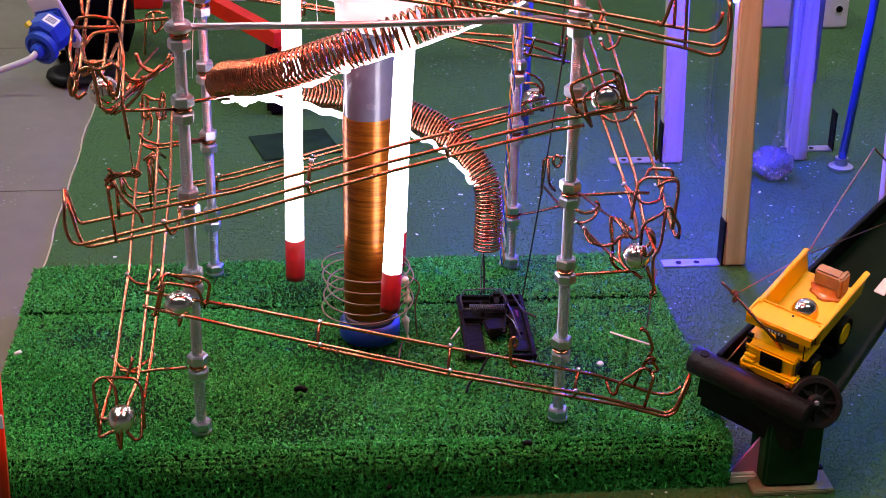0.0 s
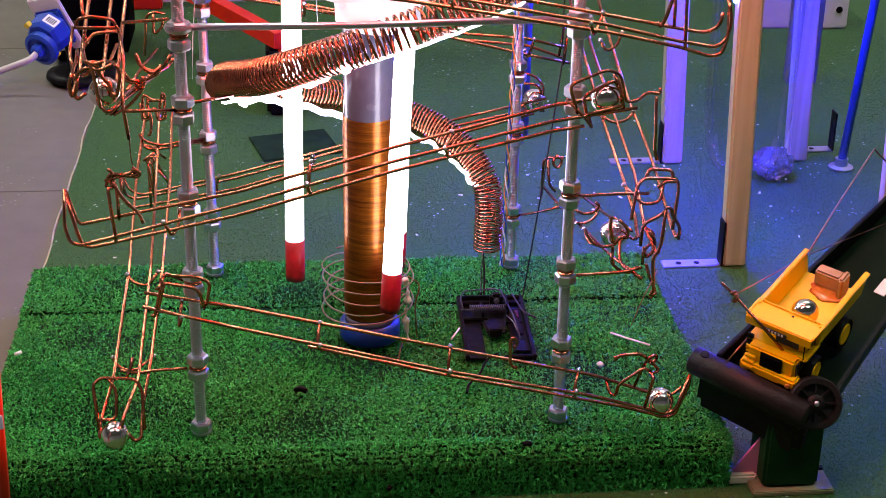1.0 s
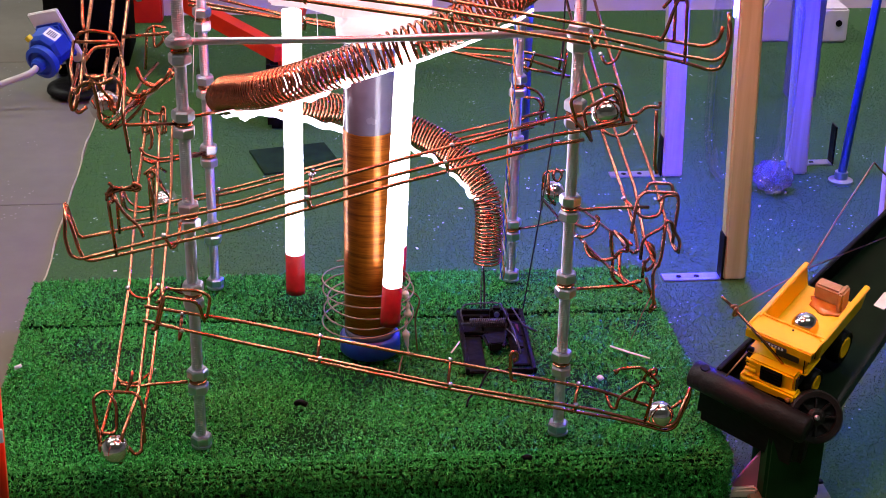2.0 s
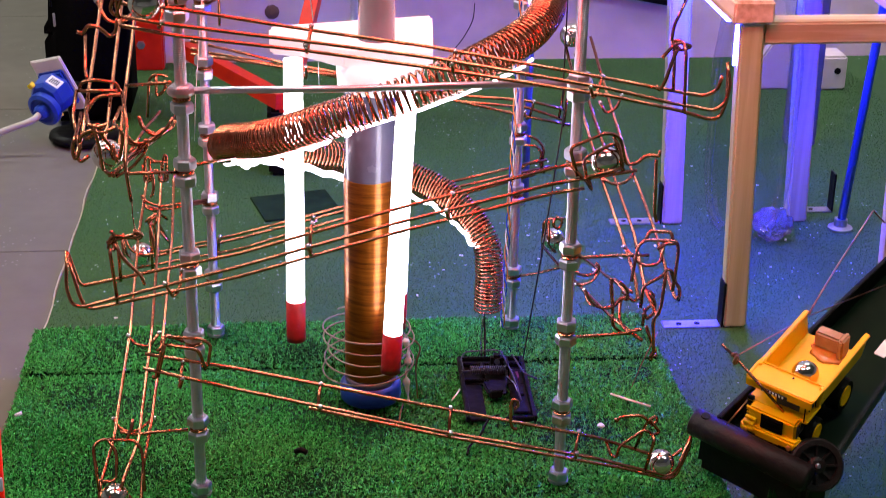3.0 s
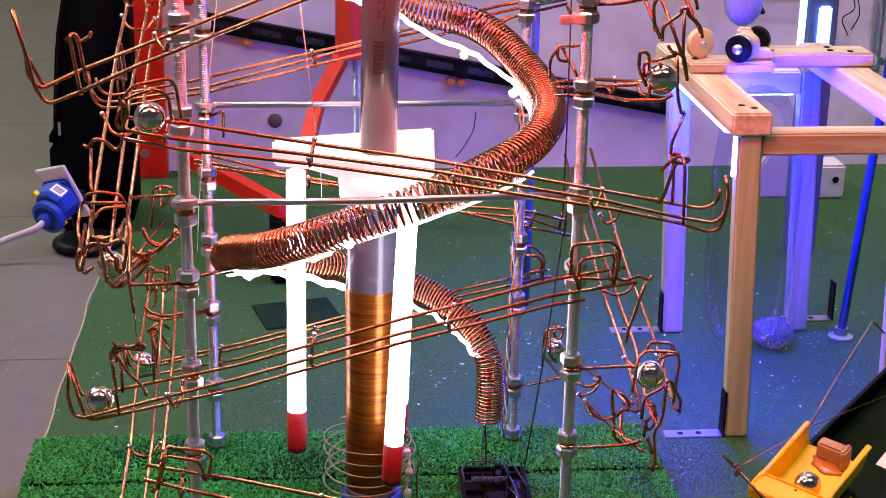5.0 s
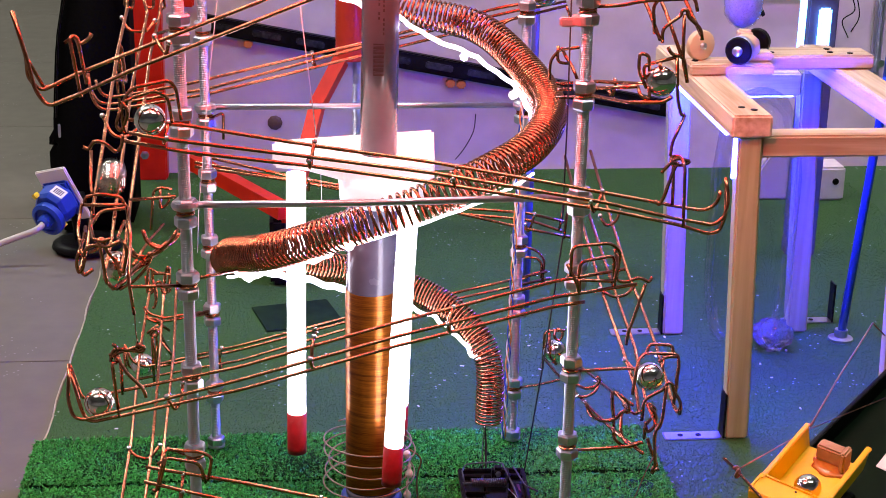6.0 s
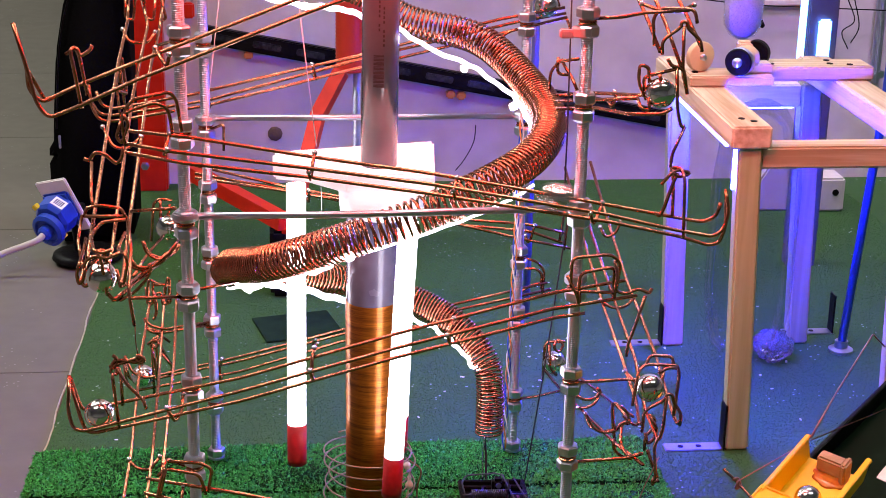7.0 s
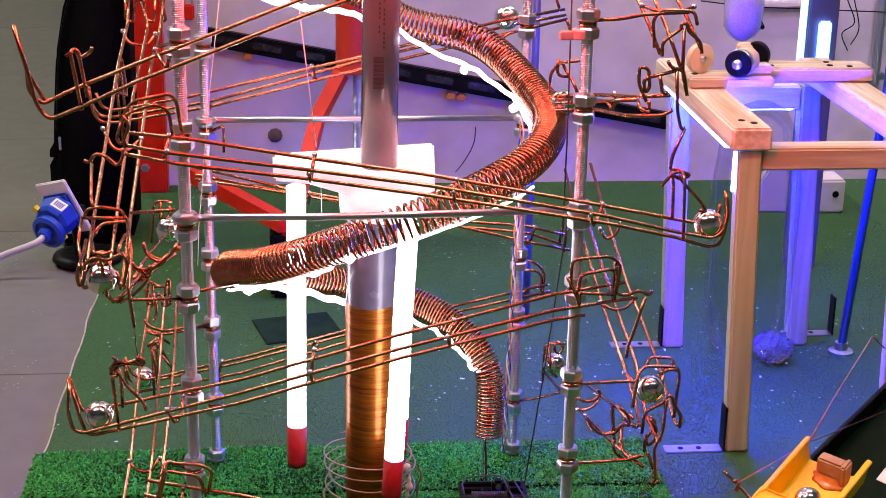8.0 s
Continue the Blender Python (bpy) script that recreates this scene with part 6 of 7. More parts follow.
rod3 = thing("threaded_rod", "grey threaded rod clipped upright on the wall", "rod", "wall rods")
wx, wy, wz = (1.0162, 1.4050, 0.1311)
bm = threaded_bm(0.010, wz, 0.85)
bm.transform(Matrix.Translation((wx, wy, 0)))
part("shaft", bm, ZINC, rod3)
part("clip", box_bm(wx - 0.016, wx + 0.016, 1.396, 1.4195, wz + 0.01, wz + 0.024, 0.002), ZINC, rod3)
rod4 = thing("threaded_rod", "tall grey threaded rod standing by the wall", "rod", "wall rods")
wx, wy, wz = (0.0269, 1.0500, 0.2330)
bm = threaded_bm(0.007, FLOOR, 0.9)
bm.transform(Matrix.Translation((wx, wy, 0)))
part("shaft", bm, ZINC, rod4)
rod5 = thing("blue_rod", "blue upright rod behind the rear tower rod", "rod")
v, f = sweep([(0.2572, 0.699, FLOOR), (0.2572, 0.699, 0.62)], 0.0055, 10)
mesh_object("shaft", v, f, Mat("blue_grey_rod", (0.10, 0.13, 0.30), 0.4, 0.3).m, rod5, True)

# wall panel frames and cables behind the stand
panel = thing("wall_panel", "moulded grey panel frame on the wall", "panel")
bx, by, bz = (0.8352, 1.4170, 0.2258)
for dims in ((bx - 0.07, bx + 0.10, bz + 0.05, bz + 0.062), (bx - 0.07, bx + 0.10, bz - 0.07, bz - 0.058), (bx - 0.07, bx - 0.058, bz - 0.058, bz + 0.05), (bx + 0.088, bx + 0.10, bz - 0.058, bz + 0.05)):
    part("moulding", box_bm(dims[0], dims[1], 1.408, 1.4195, dims[2], dims[3], 0.002), WALL, panel)
for pts in ([(0.6677, 1.3900, 0.2914), (0.7636, 1.3900, 0.2811), (0.8597, 1.3900, 0.2771), (1.0192, 1.3900, 0.2709)], [(0.9436, 1.3900, 0.2938), (0.9609, 1.3900, 0.2520), (0.9393, 1.3900, 0.2309), (0.9534, 1.3900, 0.1990)], [(0.9565, 1.3900, 0.2939), (0.9706, 1.3900, 0.2414), (0.9577, 1.3900, 0.2097)]):
    cb = thing("wall_cable", "thin dark cable hanging along the wall", "cable", "wall cables")
    wire("cable", pts, cb, 0.0011, BLACK, smooth=True)
whiteb = thing("white_block", "pale painted wooden block standing on the carpet", "block")
qx, qy, qz = 0.8738, 1.19, FLOOR
part("block", box_bm(qx - 0.05, qx + 0.028, qy, qy + 0.06, FLOOR, FLOOR + 0.062, 0.004), Mat("off_white_wood", (0.62, 0.58, 0.54), 0.6, 0, (0.52, 0.48, 0.44), 40).m, whiteb)
part("hole", lathe_bm([(0.006, 0), (0.006, 0.001)], 14, Matrix.Translation((qx + 0.010, qy - 0.001, FLOOR + 0.036)) @ Matrix.Rotation(radians(90), 4, "X")), BLACK, whiteb)
part("board", prism_bm([(-0.16, 0), (-0.02, 0), (-0.06, 0.085), (-0.10, 0.10)], 0, 0.02, 0.003, Matrix.Translation((qx, qy + 0.03, FLOOR)) @ Matrix.Rotation(radians(90), 4, "X")), Mat("pale_board", (0.5, 0.46, 0.44), 0.6, 0, (0.42, 0.38, 0.36), 40).m, whiteb)


# ---- toy dump truck on a black gutter ramp ----
A = Vector((0.3583, -0.1796, 0.0520))
side, run, upv = Vector((0.7344, -0.6585, -0.1644)), Vector((0.6776, 0.6972, 0.2341)), Vector((-0.0395, -0.2833, 0.9582))
M_RAMP = Matrix(((side.x, run.x, upv.x, A.x), (side.y, run.y, upv.y, A.y), (side.z, run.z, upv.z, A.z), (0, 0, 0, 1)))
ramp = thing("gutter_ramp", "black plastic gutter ramp with a roller at its foot", "ramp")


def ramp_part(name, bm, mat, parent=None, label="", smooth=False):
    bm.transform(M_RAMP)
    return part(name, bm, mat, parent or ramp, label, smooth)


# the gutter is black; a greenish reflection is put into its floor's colour
GUT = Mat("gutter_green_reflection", (0.002, 0.007, 0.003), 0.6, 0, (0.004, 0.012, 0.005), 40, spec=0.06).m
# the trough narrows over its first stretch
ramp_part("gutter_floor", prism_bm([(-0.0415, -0.03), (0.0550, -0.004), (0.0390, 0.30), (0.0390, 0.75), (-0.0180, 0.75), (-0.0180, 0.30)], -0.012, -0.006, 0.0012), GUT)
ramp_part("gutter_side", prism_bm([(-0.0460, -0.03), (-0.0418, -0.03), (-0.0183, 0.30), (-0.0183, 0.75), (-0.0225, 0.75), (-0.0225, 0.30)], -0.012, 0.016, 0.0010), BLACK)
ramp_part("gutter_side", prism_bm([(0.0553, -0.004), (0.0595, -0.004), (0.0435, 0.30), (0.0435, 0.75), (0.0393, 0.75), (0.0393, 0.30)], -0.014, 0.004, 0.0010), BLACK)
m_rol = Matrix.Translation((0, -0.036, 0.002)) @ Matrix.Rotation(radians(90), 4, "Y")
ramp_part("roller", lathe_bm([(0.010, -0.066), (0.013, -0.064), (0.013, 0.050), (0.011, 0.052)], 28, m_rol), RUBBER, smooth=True)
ramp_part("end_guard", box_bm(-0.056, 0.052, -0.042, -0.018, -0.052, -0.002, 0.008, 3), RUBBER)
m_wh = M_RAMP.inverted() @ Matrix.Translation((0.3832, -0.2220, 0.0410)) @ Vector((-0.10, -0.90, 0.42)).to_track_quat("Z", "Y").to_matrix().to_4x4()
wheel = ramp_part("wheel", lathe_bm([(0.012, -0.008), (0.0225, -0.008), (0.0240, -0.006), (0.0240, 0.006), (0.0225, 0.008), (0.0178, 0.008), (0.0172, 0.003), (0.004, 0.003)], 36, m_wh), RUBBER, smooth=False)
for k in range(8):
    a = 2 * math.pi * k / 8
    ramp_part("spoke", (lambda b: (b.transform(m_wh @ Matrix.Rotation(a, 4, "Z")), b)[1])(box_bm(0.006, 0.0180, -0.0011, 0.0011, 0.002, 0.0068, 0.0005)), RUBBER, wheel)
ramp_part("hub", lathe_bm([(0.008, 0), (0.008, 0.007), (0.005, 0.009)], 20, m_wh), RUBBER, wheel)
ramp_part("bolt", lathe_bm([(0.0024, 0.009), (0.0024, 0.011), (0.0014, 0.012)], 12, m_wh), ZINC, wheel)
part("screw", lathe_bm([(0.0045, 0), (0.004, 0.001)], 16, M_RAMP @ Matrix.Translation((-0.054, -0.036, 0.0146))), BLACK, ramp)

foot = thing("ramp_support", "dark green block on a plywood plate under the ramp", "support")
# plate in a darker, duller tan than the stand's battens
part("plate", box_bm(0.336, 0.412, -0.226, -0.170, FLOOR, FLOOR + 0.005, 0.001), Mat("dark_tan_plywood", (0.24, 0.22, 0.11), 0.7, 0, (0.10, 0.10, 0.05), 60, bump=0.3).m, foot)
part("block", box_bm(0.346, 0.398, -0.219, -0.172, FLOOR + 0.005, A.z - 0.032, 0.003), GREEN_BLOCK, foot)
part("card", prism_bm([(0, 0), (0.034, 0), (0.034, 0.05)], 0, 0.003, 0.0005, Matrix.Translation((0.318, -0.196, FLOOR + 0.005)) @ Matrix.Rotation(radians(90), 4, "X")), PINK, foot, "pink triangular card")
part("offcut", box_bm(0.318, 0.345, -0.205, -0.190, FLOOR, FLOOR + 0.010, 0.002), WOOD_X, foot)
part("screw", lathe_bm([(0.004, 0), (0.003, 0.002)], 12, Matrix.Translation((0.409, -0.190, FLOOR + 0.005))), BLACK, foot)

RAW_BLOCK = Mat("raw_wood_block", (0.46, 0.31, 0.17), 0.6, 0, (0.30, 0.18, 0.09), 110, stretch=(0.2, 1, 1), bump=0.4).m
truck = thing("toy_dump_truck", "yellow plastic toy dump truck carrying a steel ball", "toy truck")
M_TR = M_RAMP @ Matrix.Translation((0, -0.002, -0.004)) @ Matrix.Diagonal((0.90, 0.93, 0.985, 1)) @ Matrix.Translation((0, 0, 0.03)) @ Matrix.Rotation(radians(-4), 4, "Y") @ Matrix.Translation((0, 0, -0.03))


def tp(name, bm, mat=None, parent=None, label="", smooth=False):
    bm.transform(M_TR)
    return part(name, bm, mat or YELLOW, parent or truck, label, smooth)


# x across, y from the front (low) to the tail, z up
tp("chassis", box_bm(-0.022, 0.022, -0.012, 0.085, 0.010, 0.020, 0.002), BLACK)
tp("bumper", box_bm(-0.031, 0.031, -0.020, -0.006, 0.008, 0.019, 0.002))
tp("bonnet", box_bm(-0.026, 0.026, -0.014, 0.016, 0.017, 0.036, 0.002))
tp("grille", box_bm(-0.011, 0.013, -0.0158, -0.0143, 0.018, 0.035, 0.0004), BLACK)
for k in range(5):
    tp("grille_bar", box_bm(-0.010, 0.012, -0.0168, -0.0156, 0.0195 + k * 0.0032, 0.0203 + k * 0.0032, 0.0002), BLACK)
for k in range(5):
    tp("step", box_bm(-0.028, -0.016, -0.0215 + k * 0.0024, -0.013, 0.014 + k * 0.0044, 0.017 + k * 0.0044, 0.0006))
cab = tp("cab", box_bm(-0.008, 0.028, 0.004, 0.019, 0.034, 0.0575, 0.002))
tp("windscreen", box_bm(-0.005, 0.020, 0.0028, 0.0042, 0.038, 0.055, 0.0004), INK, cab, "dark windscreen")
tp("side_window", box_bm(0.0278, 0.0290, 0.007, 0.017, 0.039, 0.055, 0.0004), INK, cab, "dark side window")
tp("mirror", box_bm(-0.033, -0.026, -0.004, -0.001, 0.030, 0.040, 0.0006), BLACK)
tp("deck", box_bm(-0.033, 0.033, -0.004, 0.026, 0.033, 0.0365, 0.001))
for sx in (-1, 1):
    for wy, wr in ((0.012, 0.0145), (0.072, 0.017)):
        mw = Matrix.Translation((sx * 0.030, wy, wr)) @ Matrix.Rotation(radians(90), 4, "Y")
        w = tp("wheel", lathe_bm([(wr * 0.62, -0.007), (wr * 0.92, -0.008), (wr, -0.005), (wr, 0.005), (wr * 0.92, 0.008), (wr * 0.62, 0.007)], 28, mw), BLACK, smooth=False, label="black ribbed tyre")
        tp("rim", lathe_bm([(wr * 0.60, -0.0082), (wr * 0.63, -0.0080), (wr * 0.63, 0.0080), (wr * 0.60, 0.0084), (wr * 0.50, 0.0078), (wr * 0.30, 0.0074)], 24, mw), YELLOW, w)
# dump bed: floor and flared sides, canopy over the cab
bed = tp("dump_bed", box_bm(-0.030, 0.030, 0.022, 0.112, 0.036, 0.040, 0.001))
tilt = 9
for sx in (-1, 1):
    bm = box_bm(-0.0020, 0.0020, 0.020, 0.114, -0.010, 0.017, 0.001)
    bm.transform(Matrix.Translation((sx * 0.0315, 0, 0.045)) @ Matrix.Rotation(radians(sx * tilt), 4, "Y"))
    tp("bed_side", bm, YELLOW, bed)
    bm = box_bm(-0.0026, 0.0034, 0.016, 0.116, 0.016, 0.0185, 0.001)
    bm.transform(Matrix.Translation((sx * 0.0315, 0, 0.045)) @ Matrix.Rotation(radians(sx * tilt), 4, "Y"))
    tp("bed_lip", bm, YELLOW, bed)
bm = box_bm(-0.032, 0.032, 0.020, 0.0225, 0.034, 0.0610, 0.001)
tp("headboard", bm, YELLOW, bed)
bm = prism_bm([(-0.036, 0.0), (0.036, 0.0), (0.036, 0.026), (-0.036, 0.026)], 0, 0.003, 0.001, Matrix.Translation((0, -0.004, 0.0590)))
tp("canopy", bm, YELLOW, bed)
tp("canopy_lip", box_bm(-0.036, 0.036, -0.0055, -0.0035, 0.0525, 0.0625, 0.0008), YELLOW, bed)
tp("name_plate", box_bm(-0.018, 0.010, -0.0068, -0.0056, 0.0540, 0.0580, 0.0003), INK, bed, "black plate with plain pale bars")
for k in range(7):
    tp("plate_bar", box_bm(-0.0165 + k * 0.0035, -0.0145 + k * 0.0035, -0.0072, -0.0067, 0.0547, 0.0573, 0.0001), WHITE, bed)
tp("tail_block", box_bm(-0.014, 0.014, 0.096, 0.110, 0.040, 0.058, 0.002), RAW_BLOCK, bed, "small wooden block glued in the tail")
tp("tail_peg", box_bm(0.0145, 0.021, 0.088, 0.106, 0.040, 0.064, 0.002), RAW_BLOCK, bed)
bm = lathe_bm([(0.021, 0.0402), (0.017, 0.0412), (0.006, 0.0416)], 26, Matrix.Translation((0.004, 0.094, 0)))
for vert in bm.verts:
    edge_k = 1 + 0.35 * noise.noise(Vector((vert.co.x * 90, vert.co.y * 90, 3.0)))
    vert.co.x, vert.co.y = 0.004 + (vert.co.x - 0.004) * edge_k, 0.094 + (vert.co.y - 0.094) * edge_k * 0.7
tp("glue", bm, Mat("brown_glue", (0.50, 0.22, 0.03), 0.25, 0, (0.36, 0.13, 0.02), 200, coat=0.3).m, bed, "smeared brown glue", True)
# raised rim round the canopy, lamps, hose loops and decals
tp("canopy_rim", box_bm(-0.036, 0.036, 0.0205, 0.0225, 0.0617, 0.0637, 0.0006), YELLOW, bed)
for sx in (-1, 1):
    tp("canopy_rim", box_bm(sx * 0.036 - 0.0012, sx * 0.036 + 0.0012, -0.0035, 0.022, 0.0617, 0.0637, 0.0005), YELLOW, bed)
    tp("headlight", lathe_bm([(0.0028, -0.001), (0.0028, 0.001), (0.0018, 0.0016)], 14, Matrix.Translation((sx * 0.024, -0.0204, 0.0125)) @ Matrix.Rotation(radians(90), 4, "X")), ORANGE)
    tp("bumper_slot", box_bm(sx * 0.017 - 0.004, sx * 0.017 + 0.004, -0.0212, -0.0198, 0.009, 0.0115, 0.0003), BLACK)
for k in range(3):
    tp("side_decal", box_bm(0.0263, 0.0275, -0.012 + k * 0.008, -0.007 + k * 0.008, 0.019 + k * 0.003, 0.033 - k * 0.002, 0.0003), INK)
tp("handrail", box_bm(0.0285, 0.0297, -0.004, -0.0028, 0.034, 0.056, 0.0004), BLACK)
tp("handrail", box_bm(0.0285, 0.0297, 0.0195, 0.0207, 0.034, 0.056, 0.0004), BLACK)
tp("bed_rivet", lathe_bm([(0.0012, 0.0619), (0.0012, 0.0626), (0.0006, 0.0628)], 10, Matrix.Translation((0.004, 0.017, 0))), BLACK, bed)
tp("side_stripe", box_bm(0.0265, 0.0280, -0.010, 0.004, 0.022, 0.028, 0.0003), INK)
tp("red_lamp", lathe_bm([(0.003, 0), (0.003, 0.004), (0.001, 0.005)], 12, Matrix.Translation((0.030, 0.032, 0.040))), RED_PLASTIC)
TRUCK_BALL = M_TR @ Vector((0.005, 0.0395, 0.0402)) + upv * BALL_R

# copper rod across the bonnet and the hauling cords
haul = thing("truck_yoke", "bent copper rod tied across the truck with cord", "wire")
wire("yoke", [(0.3033, -0.1700, 0.1371), (0.3164, -0.1700, 0.1243), (0.3384, -0.1950, 0.1035), (0.3802, -0.1950, 0.0547)], haul, 0.0014)
wire("knot", [(0.3124, -0.1720, 0.1277), (0.3182, -0.1680, 0.1272), (0.3193, -0.1720, 0.1206), (0.3149, -0.1720, 0.1185), (0.3164, -0.1760, 0.1284)], haul, 0.0016, COPPER_DARK, bend=0.003)
wire("cord", [(0.3178, -0.1700, 0.1253), (0.4054, -0.1000, 0.1289), (0.5110, -0.0200, 0.1222)], haul, 0.0006, COPPER_DARK, sides=6)
wire("cord", [(0.3987, -0.1200, 0.1415), (0.4421, -0.0600, 0.1598), (0.4965, 0.0000, 0.1949), (0.4993, 0.0000, 0.1912), (0.5100, 0.0000, 0.1808)], haul, 0.0009, COPPER_DARK, sides=6, smooth=False)
wire("cord", [(0.4120, -0.1600, 0.0287), (0.5083, -0.0600, 0.0386)], haul, 0.0009, COPPER, sides=6)
wire("cord", [(0.3289, -0.1800, 0.0855), (0.3084, -0.1900, 0.0663)], haul, 0.0007, COPPER_DARK, sides=6)
white = part("tape_scrap", box_bm(0.023, 0.034, 0.156, 0.180, -0.0058, -0.0048, 0.0003), PAPER)
white.matrix_basis = M_RAMP
tagged(white, "torn white tape scrap stuck in the gutter", "tape")

# ---- backdrop things on the left ----
bag = thing("black_bag", "tall black fabric bag standing on the floor", "bag")
hx, hy = -0.40, 1.06
outline = [(-0.062, 0.0), (0.062, 0.0), (0.064, 0.42), (0.05, 0.475), (0.02, 0.485), (-0.008, 0.45), (-0.028, 0.40), (-0.046, 0.31), (-0.056, 0.20), (-0.058, 0.155), (-0.066, 0.145), (-0.066, 0.02)]
part("body", prism_bm(outline, -0.08, 0.08, 0.012, Matrix.Translation((hx, hy + 0.08, FLOOR + 0.002)) @ Matrix.Rotation(radians(90), 4, "X")), BLACK_CLOTH, bag, smooth=True)
part("zip_pull", box_bm(hx - 0.048, hx - 0.044, hy - 0.004, hy - 0.0005, 0.108, 0.130, 0.001), ZINC, bag)
wire("piping", [(hx - 0.050, hy - 0.001, 0.14), (hx - 0.038, hy - 0.001, 0.27), (hx - 0.02, hy - 0.001, 0.345), (hx + 0.004, hy - 0.001, 0.40)], bag, 0.0016, BLACK, smooth=True)

plug = thing("mains_socket", "blue industrial mains socket on a white plate", "socket")
sx, sy, sz = (-0.4330, 0.9800, 0.0330)
# across the plate, up the plate, and out of it along the socket's axis
axis_out = Vector((-0.46, -0.80, -0.28)).normalized()
up_ax = Vector((-0.40, -0.10, 0.90))
up_ax = (up_ax - axis_out * up_ax.dot(axis_out)).normalized()
px_ax = up_ax.cross(axis_out)
m_pl = Matrix(((px_ax.x, up_ax.x, axis_out.x, sx), (px_ax.y, up_ax.y, axis_out.y, sy), (px_ax.z, up_ax.z, axis_out.z, sz), (0, 0, 0, 1))) @ Matrix.Scale(0.88, 4)


def pp(name, bm, mat, label="", smooth=False):
    bm.transform(m_pl)
    return part(name, bm, mat, plug, label, smooth)


pp("plate", box_bm(-0.040, 0.034, -0.050, 0.056, -0.006, 0.0, 0.002), WHITE, "white mounting plate")
pp("collar", box_bm(-0.031, 0.031, -0.034, 0.034, 0.0, 0.010, 0.004), BLUE)
pp("housing", lathe_bm([(0.034, 0.008), (0.036, 0.012), (0.034, 0.040), (0.028, 0.046)], 8, Matrix.Rotation(radians(22.5), 4, "Z")), BLUE)
pp("front_ring", lathe_bm([(0.027, 0.045), (0.031, 0.047), (0.031, 0.058), (0.024, 0.061), (0.022, 0.056)], 28, Matrix.Translation((-0.004, -0.012, 0))), BLUE, smooth=False)
pp("cable_gland", lathe_bm([(0.013, 0.055), (0.013, 0.068), (0.009, 0.072)], 12, Matrix.Translation((-0.004, -0.012, 0))), BLUE)
lab_m = Matrix.Rotation(radians(45), 4, "Z")
bm = box_bm(0.0322, 0.0330, -0.0125, 0.0125, 0.012, 0.037, 0.0002)
bm.transform(lab_m)
pp("label", bm, PAPER, "white printed label")
for k in range(5):
    bm = box_bm(0.0330, 0.0333, -0.008 + k * 0.0035, -0.006 + k * 0.0035, 0.020, 0.033, 0.0)
    bm.transform(lab_m)
    pp("label_mark", bm, INK)
YELLOW_CATCH = Mat("yellow_catch", (0.7, 0.6, 0.03), 0.4).m
for ang in (112, -68):
    bm = box_bm(0.030, 0.039, -0.005, 0.005, 0.040, 0.050, 0.001)
    bm.transform(Matrix.Rotation(radians(ang), 4, "Z"))
    pp("catch", bm, YELLOW_CATCH)
bs = part("base", lathe_bm([(0.050, FLOOR), (0.056, FLOOR + 0.004), (0.054, FLOOR + 0.010), (0.04, FLOOR + 0.013)], 32, Matrix.Translation((sx + 0.030, sy + 0.012, 0))), BLACK, plug, smooth=True)
wire("stem", [(sx + 0.024, sy + 0.016, FLOOR + 0.01), (sx + 0.016, sy + 0.012, sz)], plug, 0.014, BLACK, sides=16)
end_c = m_pl @ Vector((-0.004, -0.012, 0.066))
wire("cable", [end_c, end_c + axis_out * 0.02 + Vector((-0.004, 0, -0.002)), (-0.5300, 0.9200, -0.0250), (-0.5700, 0.8900, -0.0450)], plug, 0.0050, Mat("grey_cable", (0.42, 0.40, 0.37), 0.5).m, smooth=True, sides=12)

redp = thing("red_stand", "red painted steel stand with sloping struts", "stand")
rx, ry, rz = (-0.3340, 1.3600, 0.0947)
part("upright", box_bm(rx - 0.048, rx + 0.030, 1.36, 1.40, FLOOR, 1.0, 0.003), RED_PAINT, redp)
part("bolt", lathe_bm([(0.008, 0), (0.008, 0.003), (0.004, 0.004)], 6, Matrix.Translation((-0.3432, 1.3580, -0.0063)) @ Matrix.Rotation(radians(90), 4, "X")), ZINC, redp)
v, f = sweep([(-0.2468, 1.1000, 0.0577), (-0.0889, 0.8000, 0.0613)], 0.016, 4)
mesh_object("strut", v, f, RED_PAINT, redp)
v, f = sweep([(-0.0834, 0.8000, 0.0420), (-0.0655, 0.9000, 0.0905), (-0.0373, 1.0000, 0.1718), (0.0011, 1.0300, 0.2374)], 0.015, 4)
mesh_object("strut", v, f, RED_PAINT, redp)
fx, fy, fz = (-0.0923, 0.7981, -0.0550)
part("foot", box_bm(fx - 0.020, fx + 0.020, fy, fy + 0.05, FLOOR, 0.050, 0.006), BLACK, redp, "black rubber foot")
duct = thing("red_duct", "ribbed red flexible duct behind the pipe", "duct")
prof = []
for k in range(44):
    prof += [(0.024, k * 0.006), (0.026, k * 0.006 + 0.003)]
part("hose", lathe_bm(prof, 28, Matrix.Translation((0.0183, 1.0600, 0.2327))), RED_DUCT, duct, smooth=True)
lock = thing("red_padlock", "small red padlock hanging on the wall", "padlock")
lx, ly, lz = (-0.2585, 1.4000, 0.2683)
part("body", box_bm(lx - 0.010, lx + 0.010, 1.395, 1.412, lz - 0.014, lz + 0.014, 0.003), RED_PAINT, lock)
wire("shackle", [(lx - 0.006, 1.403, lz + 0.013), (lx - 0.006, 1.403, lz + 0.028), (lx + 0.006, 1.403, lz + 0.028), (lx + 0.006, 1.403, lz + 0.013)], lock, 0.002, ZINC)

